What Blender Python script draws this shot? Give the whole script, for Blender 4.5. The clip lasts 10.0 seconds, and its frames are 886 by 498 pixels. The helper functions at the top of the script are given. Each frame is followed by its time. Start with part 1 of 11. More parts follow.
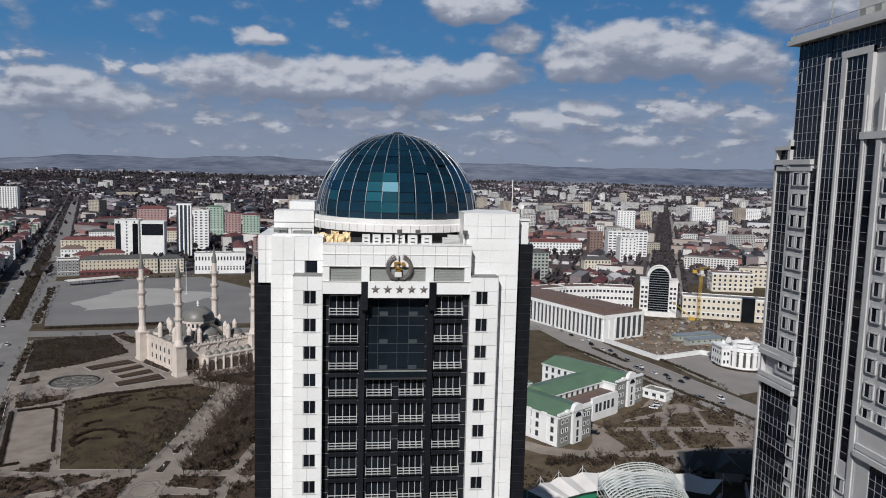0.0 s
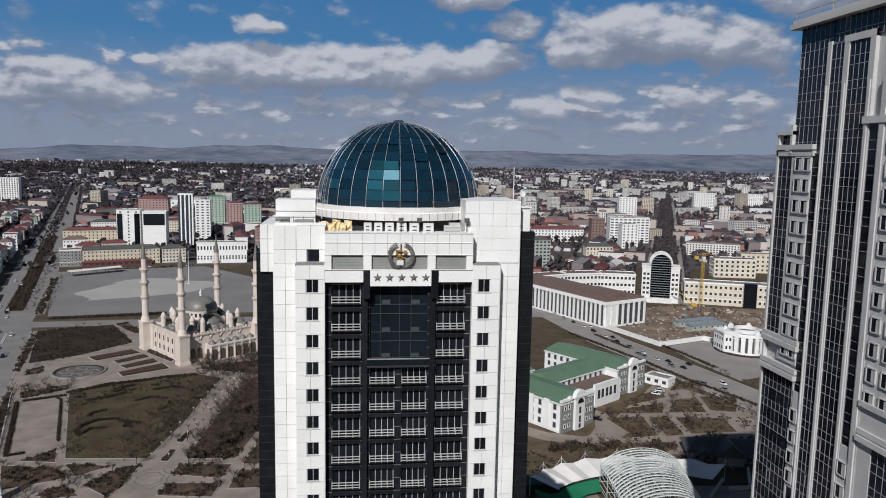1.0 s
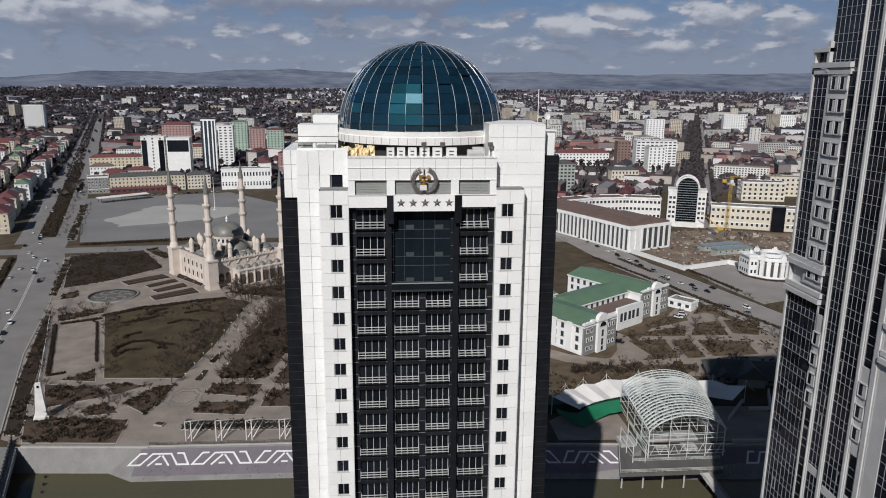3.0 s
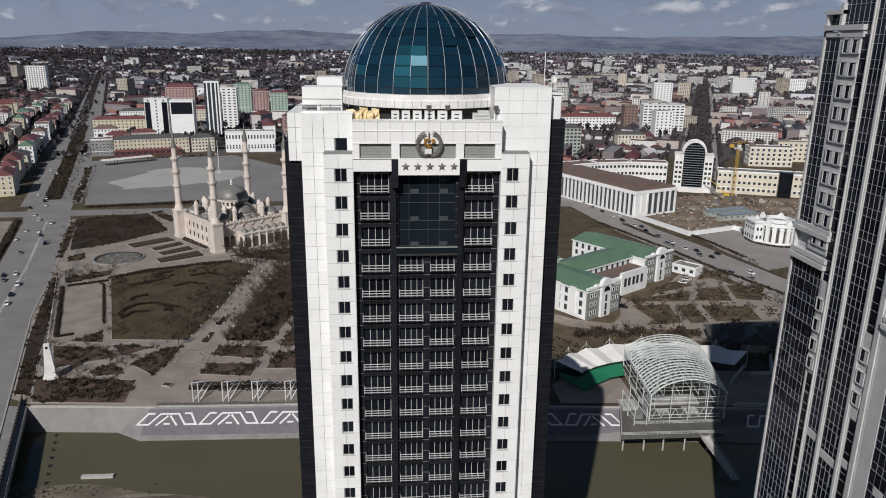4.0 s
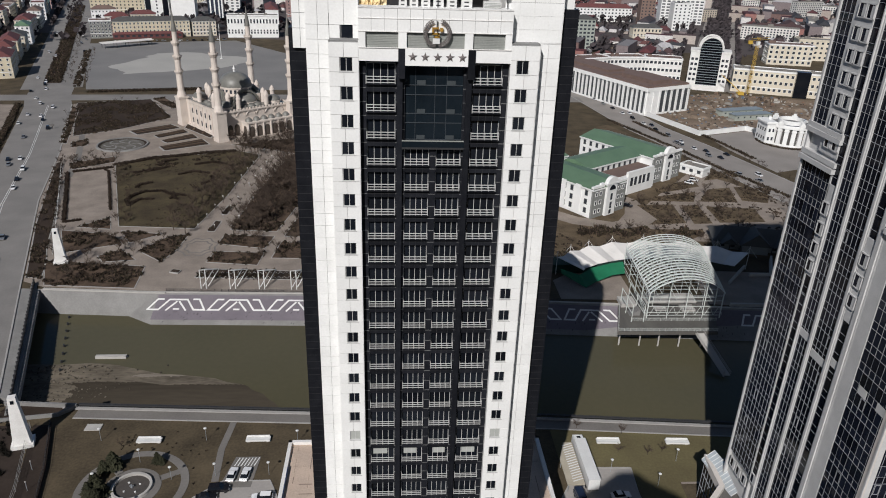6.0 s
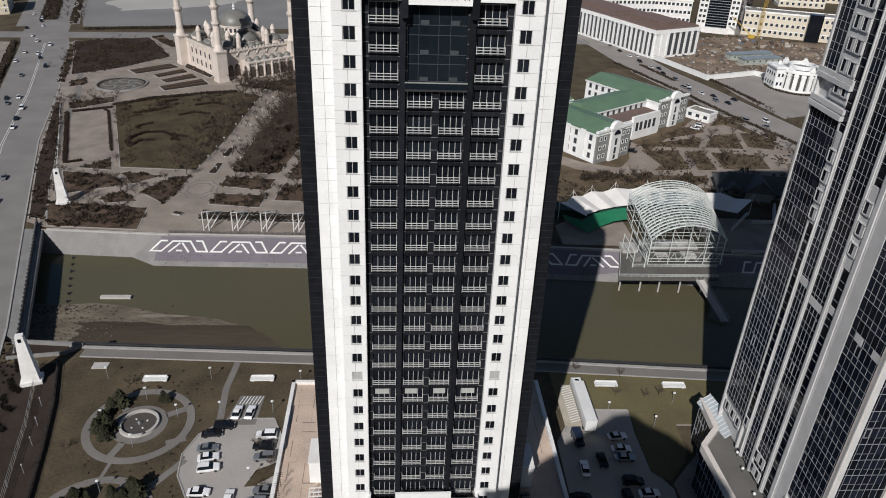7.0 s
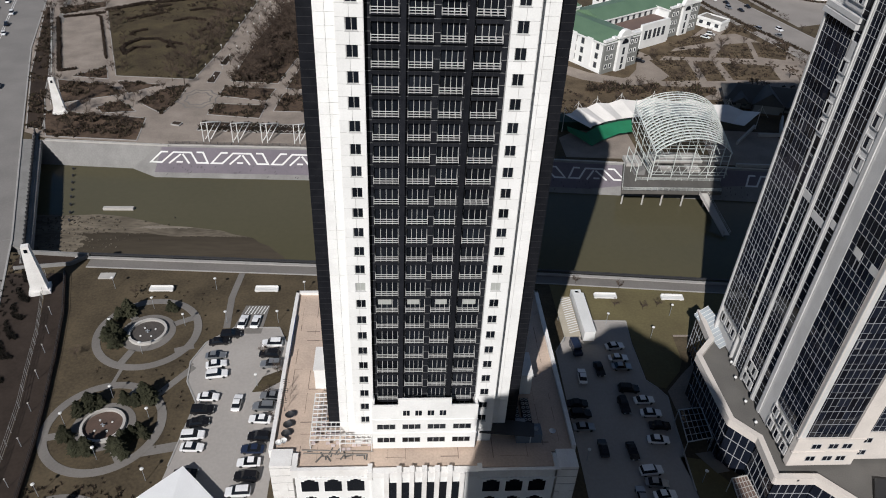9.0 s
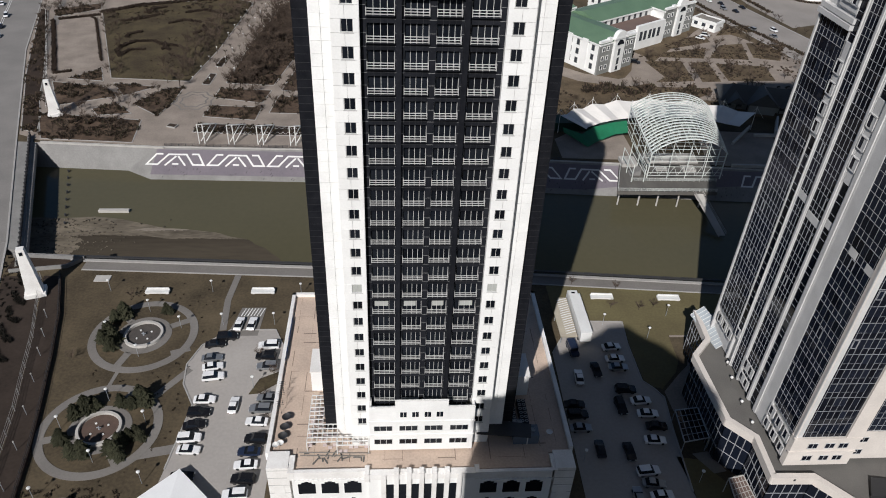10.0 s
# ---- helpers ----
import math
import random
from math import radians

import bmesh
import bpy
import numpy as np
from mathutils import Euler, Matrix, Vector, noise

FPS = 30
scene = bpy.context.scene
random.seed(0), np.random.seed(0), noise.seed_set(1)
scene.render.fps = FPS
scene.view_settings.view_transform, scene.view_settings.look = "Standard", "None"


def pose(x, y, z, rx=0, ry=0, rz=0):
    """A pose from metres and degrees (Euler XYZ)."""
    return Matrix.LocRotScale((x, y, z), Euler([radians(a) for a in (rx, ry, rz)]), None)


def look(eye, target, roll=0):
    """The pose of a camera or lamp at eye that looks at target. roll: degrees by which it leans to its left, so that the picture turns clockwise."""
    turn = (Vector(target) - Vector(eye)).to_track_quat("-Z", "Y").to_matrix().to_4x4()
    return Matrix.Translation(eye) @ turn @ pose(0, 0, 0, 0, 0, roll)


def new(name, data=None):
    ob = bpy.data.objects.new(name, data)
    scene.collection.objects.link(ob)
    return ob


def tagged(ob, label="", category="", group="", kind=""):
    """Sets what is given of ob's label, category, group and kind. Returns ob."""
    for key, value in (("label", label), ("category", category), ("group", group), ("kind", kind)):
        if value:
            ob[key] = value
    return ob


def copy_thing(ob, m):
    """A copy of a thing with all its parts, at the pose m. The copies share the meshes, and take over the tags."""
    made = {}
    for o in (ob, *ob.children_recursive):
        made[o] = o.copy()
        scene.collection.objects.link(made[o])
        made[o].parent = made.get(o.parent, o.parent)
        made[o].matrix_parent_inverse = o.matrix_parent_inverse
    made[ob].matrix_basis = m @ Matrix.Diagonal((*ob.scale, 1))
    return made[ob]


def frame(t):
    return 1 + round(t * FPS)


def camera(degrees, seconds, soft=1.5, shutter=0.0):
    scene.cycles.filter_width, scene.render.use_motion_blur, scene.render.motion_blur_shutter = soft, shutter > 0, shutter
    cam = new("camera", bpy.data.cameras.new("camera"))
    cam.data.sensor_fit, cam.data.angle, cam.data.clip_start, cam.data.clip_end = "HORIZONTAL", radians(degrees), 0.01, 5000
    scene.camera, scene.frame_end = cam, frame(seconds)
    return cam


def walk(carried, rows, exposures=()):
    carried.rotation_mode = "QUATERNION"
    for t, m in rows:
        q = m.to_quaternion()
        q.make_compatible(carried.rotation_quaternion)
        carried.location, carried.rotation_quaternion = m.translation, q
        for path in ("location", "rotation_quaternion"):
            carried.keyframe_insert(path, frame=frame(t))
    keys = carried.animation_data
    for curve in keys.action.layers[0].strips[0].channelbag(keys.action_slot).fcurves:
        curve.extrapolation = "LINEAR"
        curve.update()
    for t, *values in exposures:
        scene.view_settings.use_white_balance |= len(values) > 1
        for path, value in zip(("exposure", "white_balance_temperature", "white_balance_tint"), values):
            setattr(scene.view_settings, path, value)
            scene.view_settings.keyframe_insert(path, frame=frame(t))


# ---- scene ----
cam = camera(63.77, 10.0, soft=1.0)
# The camera stands still on a high balcony and tilts down.
walk(cam, [
    (0.0, pose(0, 0, 116, 83.814, -1.461, -6.851)),
    (0.5, pose(0, 0, 116, 83.597, -1.069, -7.006)),
    (1.0, pose(0, 0, 116, 82.836, -1.036, -6.757)),
    (1.5, pose(0, 0, 116, 81.446, -1.040, -6.361)),
    (2.0, pose(0, 0, 116, 79.830, -0.897, -5.924)),
    (2.5, pose(0, 0, 116, 78.116, -0.644, -5.305)),
    (4.0, pose(0, 0, 116, 73.902, -0.625, -4.524)),
    (4.5, pose(0, 0, 116, 71.711, -1.417, -4.032)),
    (5.0, pose(0, 0, 116, 69.779, -1.759, -3.847)),
    (5.5, pose(0, 0, 116, 67.640, -1.605, -3.833)),
    (7.0, pose(0, 0, 116, 60.935, -2.188, -3.282)),
    (7.5, pose(0, 0, 116, 58.626, -2.242, -3.244)),
    (8.0, pose(0, 0, 116, 56.566, -2.488, -3.282)),
    (8.5, pose(0, 0, 116, 55.191, -2.386, -3.174)),
    (9.0, pose(0, 0, 116, 53.904, -2.294, -3.013)),
    (9.5, pose(0, 0, 116, 53.552, -2.146, -2.956)),
    (10.0, pose(0, 0, 116, 54.025, -2.302, -3.366)),
], exposures=[(0.0, -0.11, 6130, 12), (2.5, -0.14, 6180, 12), (5.0, -0.15, 6240, 12), (7.5, 0.02, 6240, 12), (10.0, 0.10, 6240, 12)])

# ---- light ----
SUN_EL, SUN_AZ = radians(37.5), radians(68.0)     # height; heading of the shadows from +x
world = bpy.data.worlds.new("sky")
scene.world = world
world.use_nodes = True
wn, wl = world.node_tree.nodes, world.node_tree.links
sky = wn.new("ShaderNodeTexSky")
sky.sky_type = 'NISHITA'
sky.sun_disc = False
sky.sun_elevation = SUN_EL
sky.sun_rotation = math.atan2(-math.cos(SUN_AZ), -math.sin(SUN_AZ)) % (2 * math.pi)
sky.altitude = 200
sky.air_density, sky.dust_density, sky.ozone_density = 1.0, 0.2, 2.0
wn["Background"].inputs["Strength"].default_value = 0.028
deep = wn.new("ShaderNodeHueSaturation")
deep.inputs["Saturation"].default_value = 0.82
wl.new(sky.outputs[0], deep.inputs["Color"])
wl.new(deep.outputs[0], wn["Background"].inputs[0])
sun = new("sun", bpy.data.lights.new("sun", 'SUN'))
sun.data.energy = 4.5
sun.data.angle = radians(0.5)
sun.data.color = (1.0, 0.96, 0.90)
sun.matrix_world = look((-70, -180, 400), (-70 + math.cos(SUN_AZ) * math.cos(SUN_EL), -180 + math.sin(SUN_AZ) * math.cos(SUN_EL), 400 - math.sin(SUN_EL)))

# ---- materials ----
def mat(name, c, c2=None, rough=0.8, metal=0.0, scale=0.3, fine=4.0, bump=0.15, amount=1.0, rnd=0.0, island=0.0, spec=0.5, stretch=None):
    """A surface of two tones: patches at one scale, grain at a finer one; rnd / island vary it piece by piece."""
    m = bpy.data.materials.new(name)
    m.use_nodes = True
    n, l = m.node_tree.nodes, m.node_tree.links
    b = n["Principled BSDF"]
    b.inputs["Roughness"].default_value = rough
    b.inputs["Metallic"].default_value = metal
    b.inputs["Specular IOR Level"].default_value = spec
    c2 = c2 or tuple(v * 0.8 for v in c)
    tc = n.new("ShaderNodeTexCoord")
    geo = n.new("ShaderNodeNewGeometry")
    a = n.new("ShaderNodeTexNoise")
    a.inputs["Scale"].default_value, a.inputs["Detail"].default_value = scale, 5
    f = n.new("ShaderNodeTexNoise")
    f.inputs["Scale"].default_value, f.inputs["Detail"].default_value = fine, 4
    where = geo.outputs["Position"]
    if stretch:
        vm = n.new("ShaderNodeVectorMath"); vm.operation = 'MULTIPLY'
        l.new(where, vm.inputs[0]); vm.inputs[1].default_value = stretch
        where = vm.outputs[0]
    for t in (a, f):
        l.new(where, t.inputs["Vector"])
    mx = n.new("ShaderNodeMath"); mx.operation = 'MULTIPLY_ADD'
    l.new(f.outputs[0], mx.inputs[0]); mx.inputs[1].default_value = 0.6
    l.new(a.outputs[0], mx.inputs[2])
    ramp = n.new("ShaderNodeMapRange")
    ramp.inputs["From Min"].default_value, ramp.inputs["From Max"].default_value = 0.55, 1.05
    ramp.inputs["To Max"].default_value = amount
    l.new(mx.outputs[0], ramp.inputs[0])
    mix = n.new("ShaderNodeMix"); mix.data_type = 'RGBA'
    mix.inputs["A"].default_value, mix.inputs["B"].default_value = (*c, 1), (*c2, 1)
    l.new(ramp.outputs[0], mix.inputs["Factor"])
    out = mix.outputs["Result"]
    if rnd or island:
        if rnd:
            oi = n.new("ShaderNodeObjectInfo"); r = oi.outputs["Random"]
        else:
            r = geo.outputs["Random Per Island"]
        mr = n.new("ShaderNodeMapRange")
        mr.inputs["To Min"].default_value, mr.inputs["To Max"].default_value = 1 - (rnd or island), 1 + (rnd or island)
        l.new(r, mr.inputs[0])
        hs = n.new("ShaderNodeHueSaturation")
        l.new(out, hs.inputs["Color"]); l.new(mr.outputs[0], hs.inputs["Value"])
        out = hs.outputs[0]
    l.new(out, b.inputs["Base Color"])
    if bump:
        bp = n.new("ShaderNodeBump")
        bp.inputs["Strength"].default_value = bump
        bp.inputs["Distance"].default_value = 0.05
        l.new(f.outputs[0], bp.inputs["Height"])
        l.new(bp.outputs[0], b.inputs["Normal"])
    return m


def palette(name, colours, rough=0.85, scale=0.6):
    """One surface whose colour is drawn from a few, island by island, with patches of weather."""
    m = mat(name, colours[0], rough=rough, scale=scale, bump=0, spec=0.2)
    n, l = m.node_tree.nodes, m.node_tree.links
    ramp = n.new("ShaderNodeValToRGB")
    ramp.color_ramp.interpolation = 'CONSTANT'
    els = ramp.color_ramp.elements
    while len(els) < len(colours):
        els.new(0.5)
    for i, c in enumerate(colours):
        els[i].position, els[i].color = i / len(colours), (*c, 1)
    g = [x for x in n if x.bl_idname == "ShaderNodeNewGeometry"][0]
    l.new(g.outputs["Random Per Island"], ramp.inputs[0])
    mix = [x for x in n if x.bl_idname == "ShaderNodeMix"][0]
    l.new(ramp.outputs[0], mix.inputs["A"])
    dim = n.new("ShaderNodeHueSaturation"); dim.inputs["Value"].default_value = 0.72
    l.new(ramp.outputs[0], dim.inputs["Color"]); l.new(dim.outputs[0], mix.inputs["B"])
    return m


WHITE = mat("white_cladding", (0.83, 0.83, 0.81), (0.72, 0.72, 0.70), 0.55, scale=0.25, bump=0.05, rnd=0.035)
WHITE_J = mat("joint_grey", (0.25, 0.25, 0.245), rough=0.9)
PARAPET = mat("white_render", (0.80, 0.79, 0.765), (0.64, 0.62, 0.59), 0.7, scale=0.35, bump=0.1)
GRANITE = mat("black_granite", (0.008, 0.009, 0.012), (0.017, 0.018, 0.022), 0.40, scale=0.8, bump=0.04, rnd=0.3, spec=0.14)
GLASS_D = mat("dark_glass", (0.006, 0.008, 0.012), (0.012, 0.014, 0.018), 0.05, scale=0.2, bump=0, rnd=0.4, spec=0.22)
GLASS_G = mat("blue_black_glass", (0.007, 0.011, 0.015), (0.012, 0.018, 0.024), 0.06, scale=0.2, bump=0, rnd=0.3, spec=0.24)
DOME_GLASS = mat("blue_dome_glass", (0.003, 0.015, 0.030), (0.006, 0.028, 0.048), 0.08, scale=0.25, bump=0, rnd=0.3, spec=0.6)
RIB = mat("rib_metal", (0.42, 0.45, 0.48), rough=0.4, metal=0.4, bump=0.03)
RAIL_W = mat("white_metal", (0.54, 0.54, 0.53), (0.44, 0.44, 0.43), 0.5, bump=0.05)
GREYPANEL = mat("grey_louvre", (0.30, 0.31, 0.29), (0.24, 0.25, 0.23), 0.6, bump=0.1)
BRONZE = mat("bronze", (0.22, 0.195, 0.185), (0.13, 0.115, 0.11), 0.6, 0.35)
GOLD = mat("gilding", (0.75, 0.42, 0.08), (0.6, 0.33, 0.06), 0.35, 0.7)
ROOF_BEIGE = mat("beige_roof_screed", (0.58, 0.455, 0.36), (0.40, 0.315, 0.255), 0.9, scale=0.16, fine=2.5, bump=0.2)
ROOF_GREY = mat("grey_roof_felt", (0.23, 0.215, 0.19), (0.17, 0.16, 0.145), 0.9, scale=0.2)
TOWER_GREY = mat("pale_stone_cladding", (0.56, 0.555, 0.545), (0.46, 0.455, 0.445), 0.6, scale=0.3, bump=0.06)
CURTAIN = mat("blue_black_curtain_glass", (0.006, 0.008, 0.014), (0.010, 0.013, 0.022), 0.04, scale=0.15, bump=0, rnd=0.5, spec=0.22)
ROOF_DARK = mat("dark_roof_felt", (0.135, 0.128, 0.118), (0.10, 0.095, 0.088), 0.95, scale=0.2)
WARM = mat("warm_white_stone", (0.64, 0.59, 0.54), (0.53, 0.49, 0.45), 0.7, scale=0.25, bump=0.06)
MULLION = mat("grey_mullion", (0.34, 0.345, 0.36), rough=0.5, bump=0.03)
ASPHALT = mat("asphalt", (0.225, 0.212, 0.198), (0.165, 0.156, 0.146), 0.92, scale=0.08, fine=2.0, bump=0.2)
ASPHALT2 = mat("pale_asphalt", (0.215, 0.198, 0.182), (0.160, 0.148, 0.138), 0.92, scale=0.06, fine=1.5, bump=0.2)
PAVING = mat("paving", (0.315, 0.270, 0.230), (0.195, 0.165, 0.140), 0.9, scale=0.12, fine=2.0, bump=0.2, spec=0.12)
PAVING_D = mat("grey_paving", (0.20, 0.187, 0.172), (0.150, 0.140, 0.13), 0.9, scale=0.1, fine=2.0, spec=0.12)
PLAZA = mat("plaza_granite", (0.215, 0.207, 0.197), (0.165, 0.160, 0.154), 0.85, scale=0.03, fine=0.8)
PLAZA_L = mat("pale_plaza_granite", (0.40, 0.385, 0.355), (0.33, 0.32, 0.295), 0.85, scale=0.03, fine=0.8)
EARTH = mat("dry_earth", (0.128, 0.090, 0.064), (0.040, 0.029, 0.022), 0.95, scale=0.13, fine=0.9, bump=0.4, spec=0.12)
LAWN = mat("winter_lawn", (0.112, 0.088, 0.056), (0.050, 0.040, 0.027), 0.95, scale=0.11, fine=1.6, bump=0.4, spec=0.12)
LAWN_G = mat("sparse_green_lawn", (0.096, 0.078, 0.044), (0.042, 0.032, 0.022), 0.95, scale=0.10, fine=1.6, bump=0.4, spec=0.12)
LAWN_Y = mat("olive_yellow_lawn", (0.150, 0.130, 0.066), (0.105, 0.088, 0.048), 0.95, scale=0.10, fine=1.6, bump=0.4, spec=0.12)
LAWN_B = mat("pale_brown_lawn", (0.150, 0.114, 0.074), (0.062, 0.047, 0.031), 0.95, scale=0.14, fine=1.4, bump=0.4, spec=0.12)
STREET_M = mat("sunlit_old_asphalt", (0.285, 0.260, 0.238), (0.215, 0.197, 0.18), 0.92, scale=0.07, fine=1.5, bump=0.2)
VERGE = mat("verge_soil", (0.050, 0.038, 0.031), (0.030, 0.023, 0.019), 0.95, scale=0.2, fine=1.4, bump=0.4, spec=0.12)
SOIL = mat("dark_soil", (0.028, 0.021, 0.017), (0.052, 0.038, 0.029), 0.95, scale=0.1, fine=1.2, bump=0.4, spec=0.12)
SITE = mat("building_site_earth", (0.26, 0.20, 0.15), (0.11, 0.085, 0.064), 0.95, scale=0.05, fine=0.7, bump=0.4, spec=0.12)
CITY = mat("city_ground", (0.092, 0.074, 0.070), (0.040, 0.033, 0.032), 0.95, scale=0.012, fine=0.1, bump=0)
FAR_PLAIN = mat("far_plain", (0.26, 0.26, 0.27), (0.075, 0.075, 0.085), 0.95, scale=0.006, fine=0.02, bump=0, stretch=(0.16, 1.0, 1.0))
# Distance haze is put into the hills' blue-grey base colours.
HILL = mat("hazed_far_hills", (0.050, 0.066, 0.104), (0.165, 0.180, 0.215), 0.95, scale=0.0035, fine=0.014, bump=0, stretch=(1.0, 0.6, 7.0))
CONCRETE = mat("concrete", (0.24, 0.235, 0.225), (0.17, 0.165, 0.158), 0.85, scale=0.2, fine=2.0)
PURPLE = mat("violet_grey_slope_tiles", (0.168, 0.146, 0.166), (0.125, 0.110, 0.128), 0.8, scale=0.15, fine=2.0)
SCRUB = palette("bare_shrubs", [(0.032, 0.024, 0.018), (0.062, 0.044, 0.032), (0.115, 0.083, 0.060), (0.048, 0.042, 0.024), (0.026, 0.020, 0.016)], 0.95)
PAINT_W = mat("white_paint", (0.72, 0.72, 0.70), (0.6, 0.6, 0.58), 0.6, bump=0.05)
SANDBAR = mat("streaked_sandbank", (0.062, 0.052, 0.039), (0.195, 0.166, 0.126), 0.85, scale=0.20, fine=1.1, bump=0.5, stretch=(0.35, 1.0, 1.0), spec=0.12)
WETSAND = mat("wet_dark_sand", (0.044, 0.036, 0.026), (0.074, 0.061, 0.044), 0.85, scale=0.10, fine=0.9, bump=0.3, stretch=(0.2, 1.0, 1.0), spec=0.12)
DRYSAND = mat("pale_dry_sand", (0.25, 0.215, 0.17), (0.15, 0.127, 0.098), 0.9, scale=0.3, fine=1.6, bump=0.4, stretch=(0.2, 1.0, 1.0))
SAND = mat("wet_sandbank", (0.125, 0.105, 0.082), (0.085, 0.072, 0.056), 0.8, scale=0.1, fine=1.0, bump=0.4)
KERB = mat("kerb_stone", (0.36, 0.35, 0.33), (0.28, 0.27, 0.26), 0.85, scale=0.4)
WHEELM = mat("tyre_rubber", (0.02, 0.02, 0.02), rough=0.9)
DARKM = mat("dark_metal", (0.035, 0.035, 0.038), (0.05, 0.05, 0.05), 0.5, 0.3)
STEEL_W = mat("pale_green_steel", (0.64, 0.67, 0.63), (0.52, 0.55, 0.52), 0.5, bump=0.05)
MEMBRANE = mat("white_membrane", (0.78, 0.75, 0.71), (0.62, 0.60, 0.57), 0.7, scale=0.15)
GREEN_F = mat("green_fabric", (0.01, 0.16, 0.075), (0.008, 0.11, 0.05), 0.6, scale=0.3)
GREEN_R = mat("green_metal_roof", (0.125, 0.205, 0.125), (0.092, 0.158, 0.096), 0.5, scale=0.15, fine=3.0)
BARK = mat("bare_bark", (0.085, 0.066, 0.052), (0.055, 0.044, 0.036), 0.95, scale=1.0, bump=0.2, rnd=0.25, spec=0.12)
TWIG = mat("bare_twigs", (0.105, 0.078, 0.060), (0.070, 0.053, 0.042), 0.95, scale=0.6, bump=0, rnd=0.3, spec=0.12)
CONIFER = mat("conifer_needles", (0.062, 0.062, 0.038), (0.027, 0.029, 0.018), 0.9, scale=1.0, bump=0, rnd=0.2, spec=0.12)
MOSQUE = mat("cream_travertine", (0.66, 0.585, 0.52), (0.54, 0.475, 0.42), 0.75, scale=0.2)
MOSQUE_D = mat("grey_dome_tiles", (0.19, 0.185, 0.165), (0.13, 0.128, 0.115), 0.45, scale=0.3)
OCHRE = mat("yellow_render", (0.62, 0.55, 0.40), (0.52, 0.46, 0.34), 0.8, scale=0.1)
CREAM = mat("cream_render", (0.66, 0.60, 0.48), (0.56, 0.50, 0.40), 0.8, scale=0.1)
GREYW = mat("grey_render", (0.23, 0.235, 0.22), (0.19, 0.195, 0.185), 0.8, scale=0.1)
PALEG = mat("pale_green_grey_render", (0.36, 0.39, 0.35), (0.31, 0.335, 0.30), 0.8, scale=0.1)
REDROOF = mat("dark_red_roof", (0.150, 0.050, 0.048), (0.105, 0.040, 0.038), 0.8, scale=0.2)
BROWNROOF = mat("brown_roof", (0.17, 0.115, 0.095), (0.13, 0.09, 0.075), 0.8, scale=0.2)
SLATE = mat("grey_slate_roof", (0.085, 0.085, 0.082), (0.065, 0.065, 0.062), 0.8, scale=0.2)
PINK = mat("brick_red_render", (0.40, 0.27, 0.25), (0.32, 0.20, 0.185), 0.8, scale=0.1)
GREENW = mat("mint_render", (0.36, 0.46, 0.38), (0.29, 0.38, 0.31), 0.8, scale=0.1)
CRANE_Y = mat("crane_yellow", (0.55, 0.36, 0.05), (0.45, 0.29, 0.05), 0.6)
WINPANE = mat("far_window_glass", (0.035, 0.04, 0.05), (0.05, 0.055, 0.065), 0.15, scale=0.3, bump=0)
BLUE_MESH = mat("blue_tarpaulin", (0.05, 0.09, 0.2), (0.04, 0.06, 0.13), 0.7)
BALUSTER = mat("pale_concrete_rail", (0.46, 0.44, 0.41), (0.36, 0.345, 0.32), 0.85, scale=0.4)
CARPAINTS = [mat("white_car_paint", (0.82, 0.82, 0.82), rough=0.25, bump=0), mat("black_car_paint", (0.012, 0.012, 0.014), rough=0.2, bump=0),
             mat("silver_car_paint", (0.36, 0.37, 0.38), rough=0.3, metal=0.6, bump=0), mat("dark_blue_car_paint", (0.02, 0.03, 0.06), rough=0.22, bump=0)]
WATER = mat("muddy_river", (0.080, 0.074, 0.045), (0.094, 0.085, 0.052), 0.12, scale=0.02, fine=0.6, bump=0.12, spec=0.06)


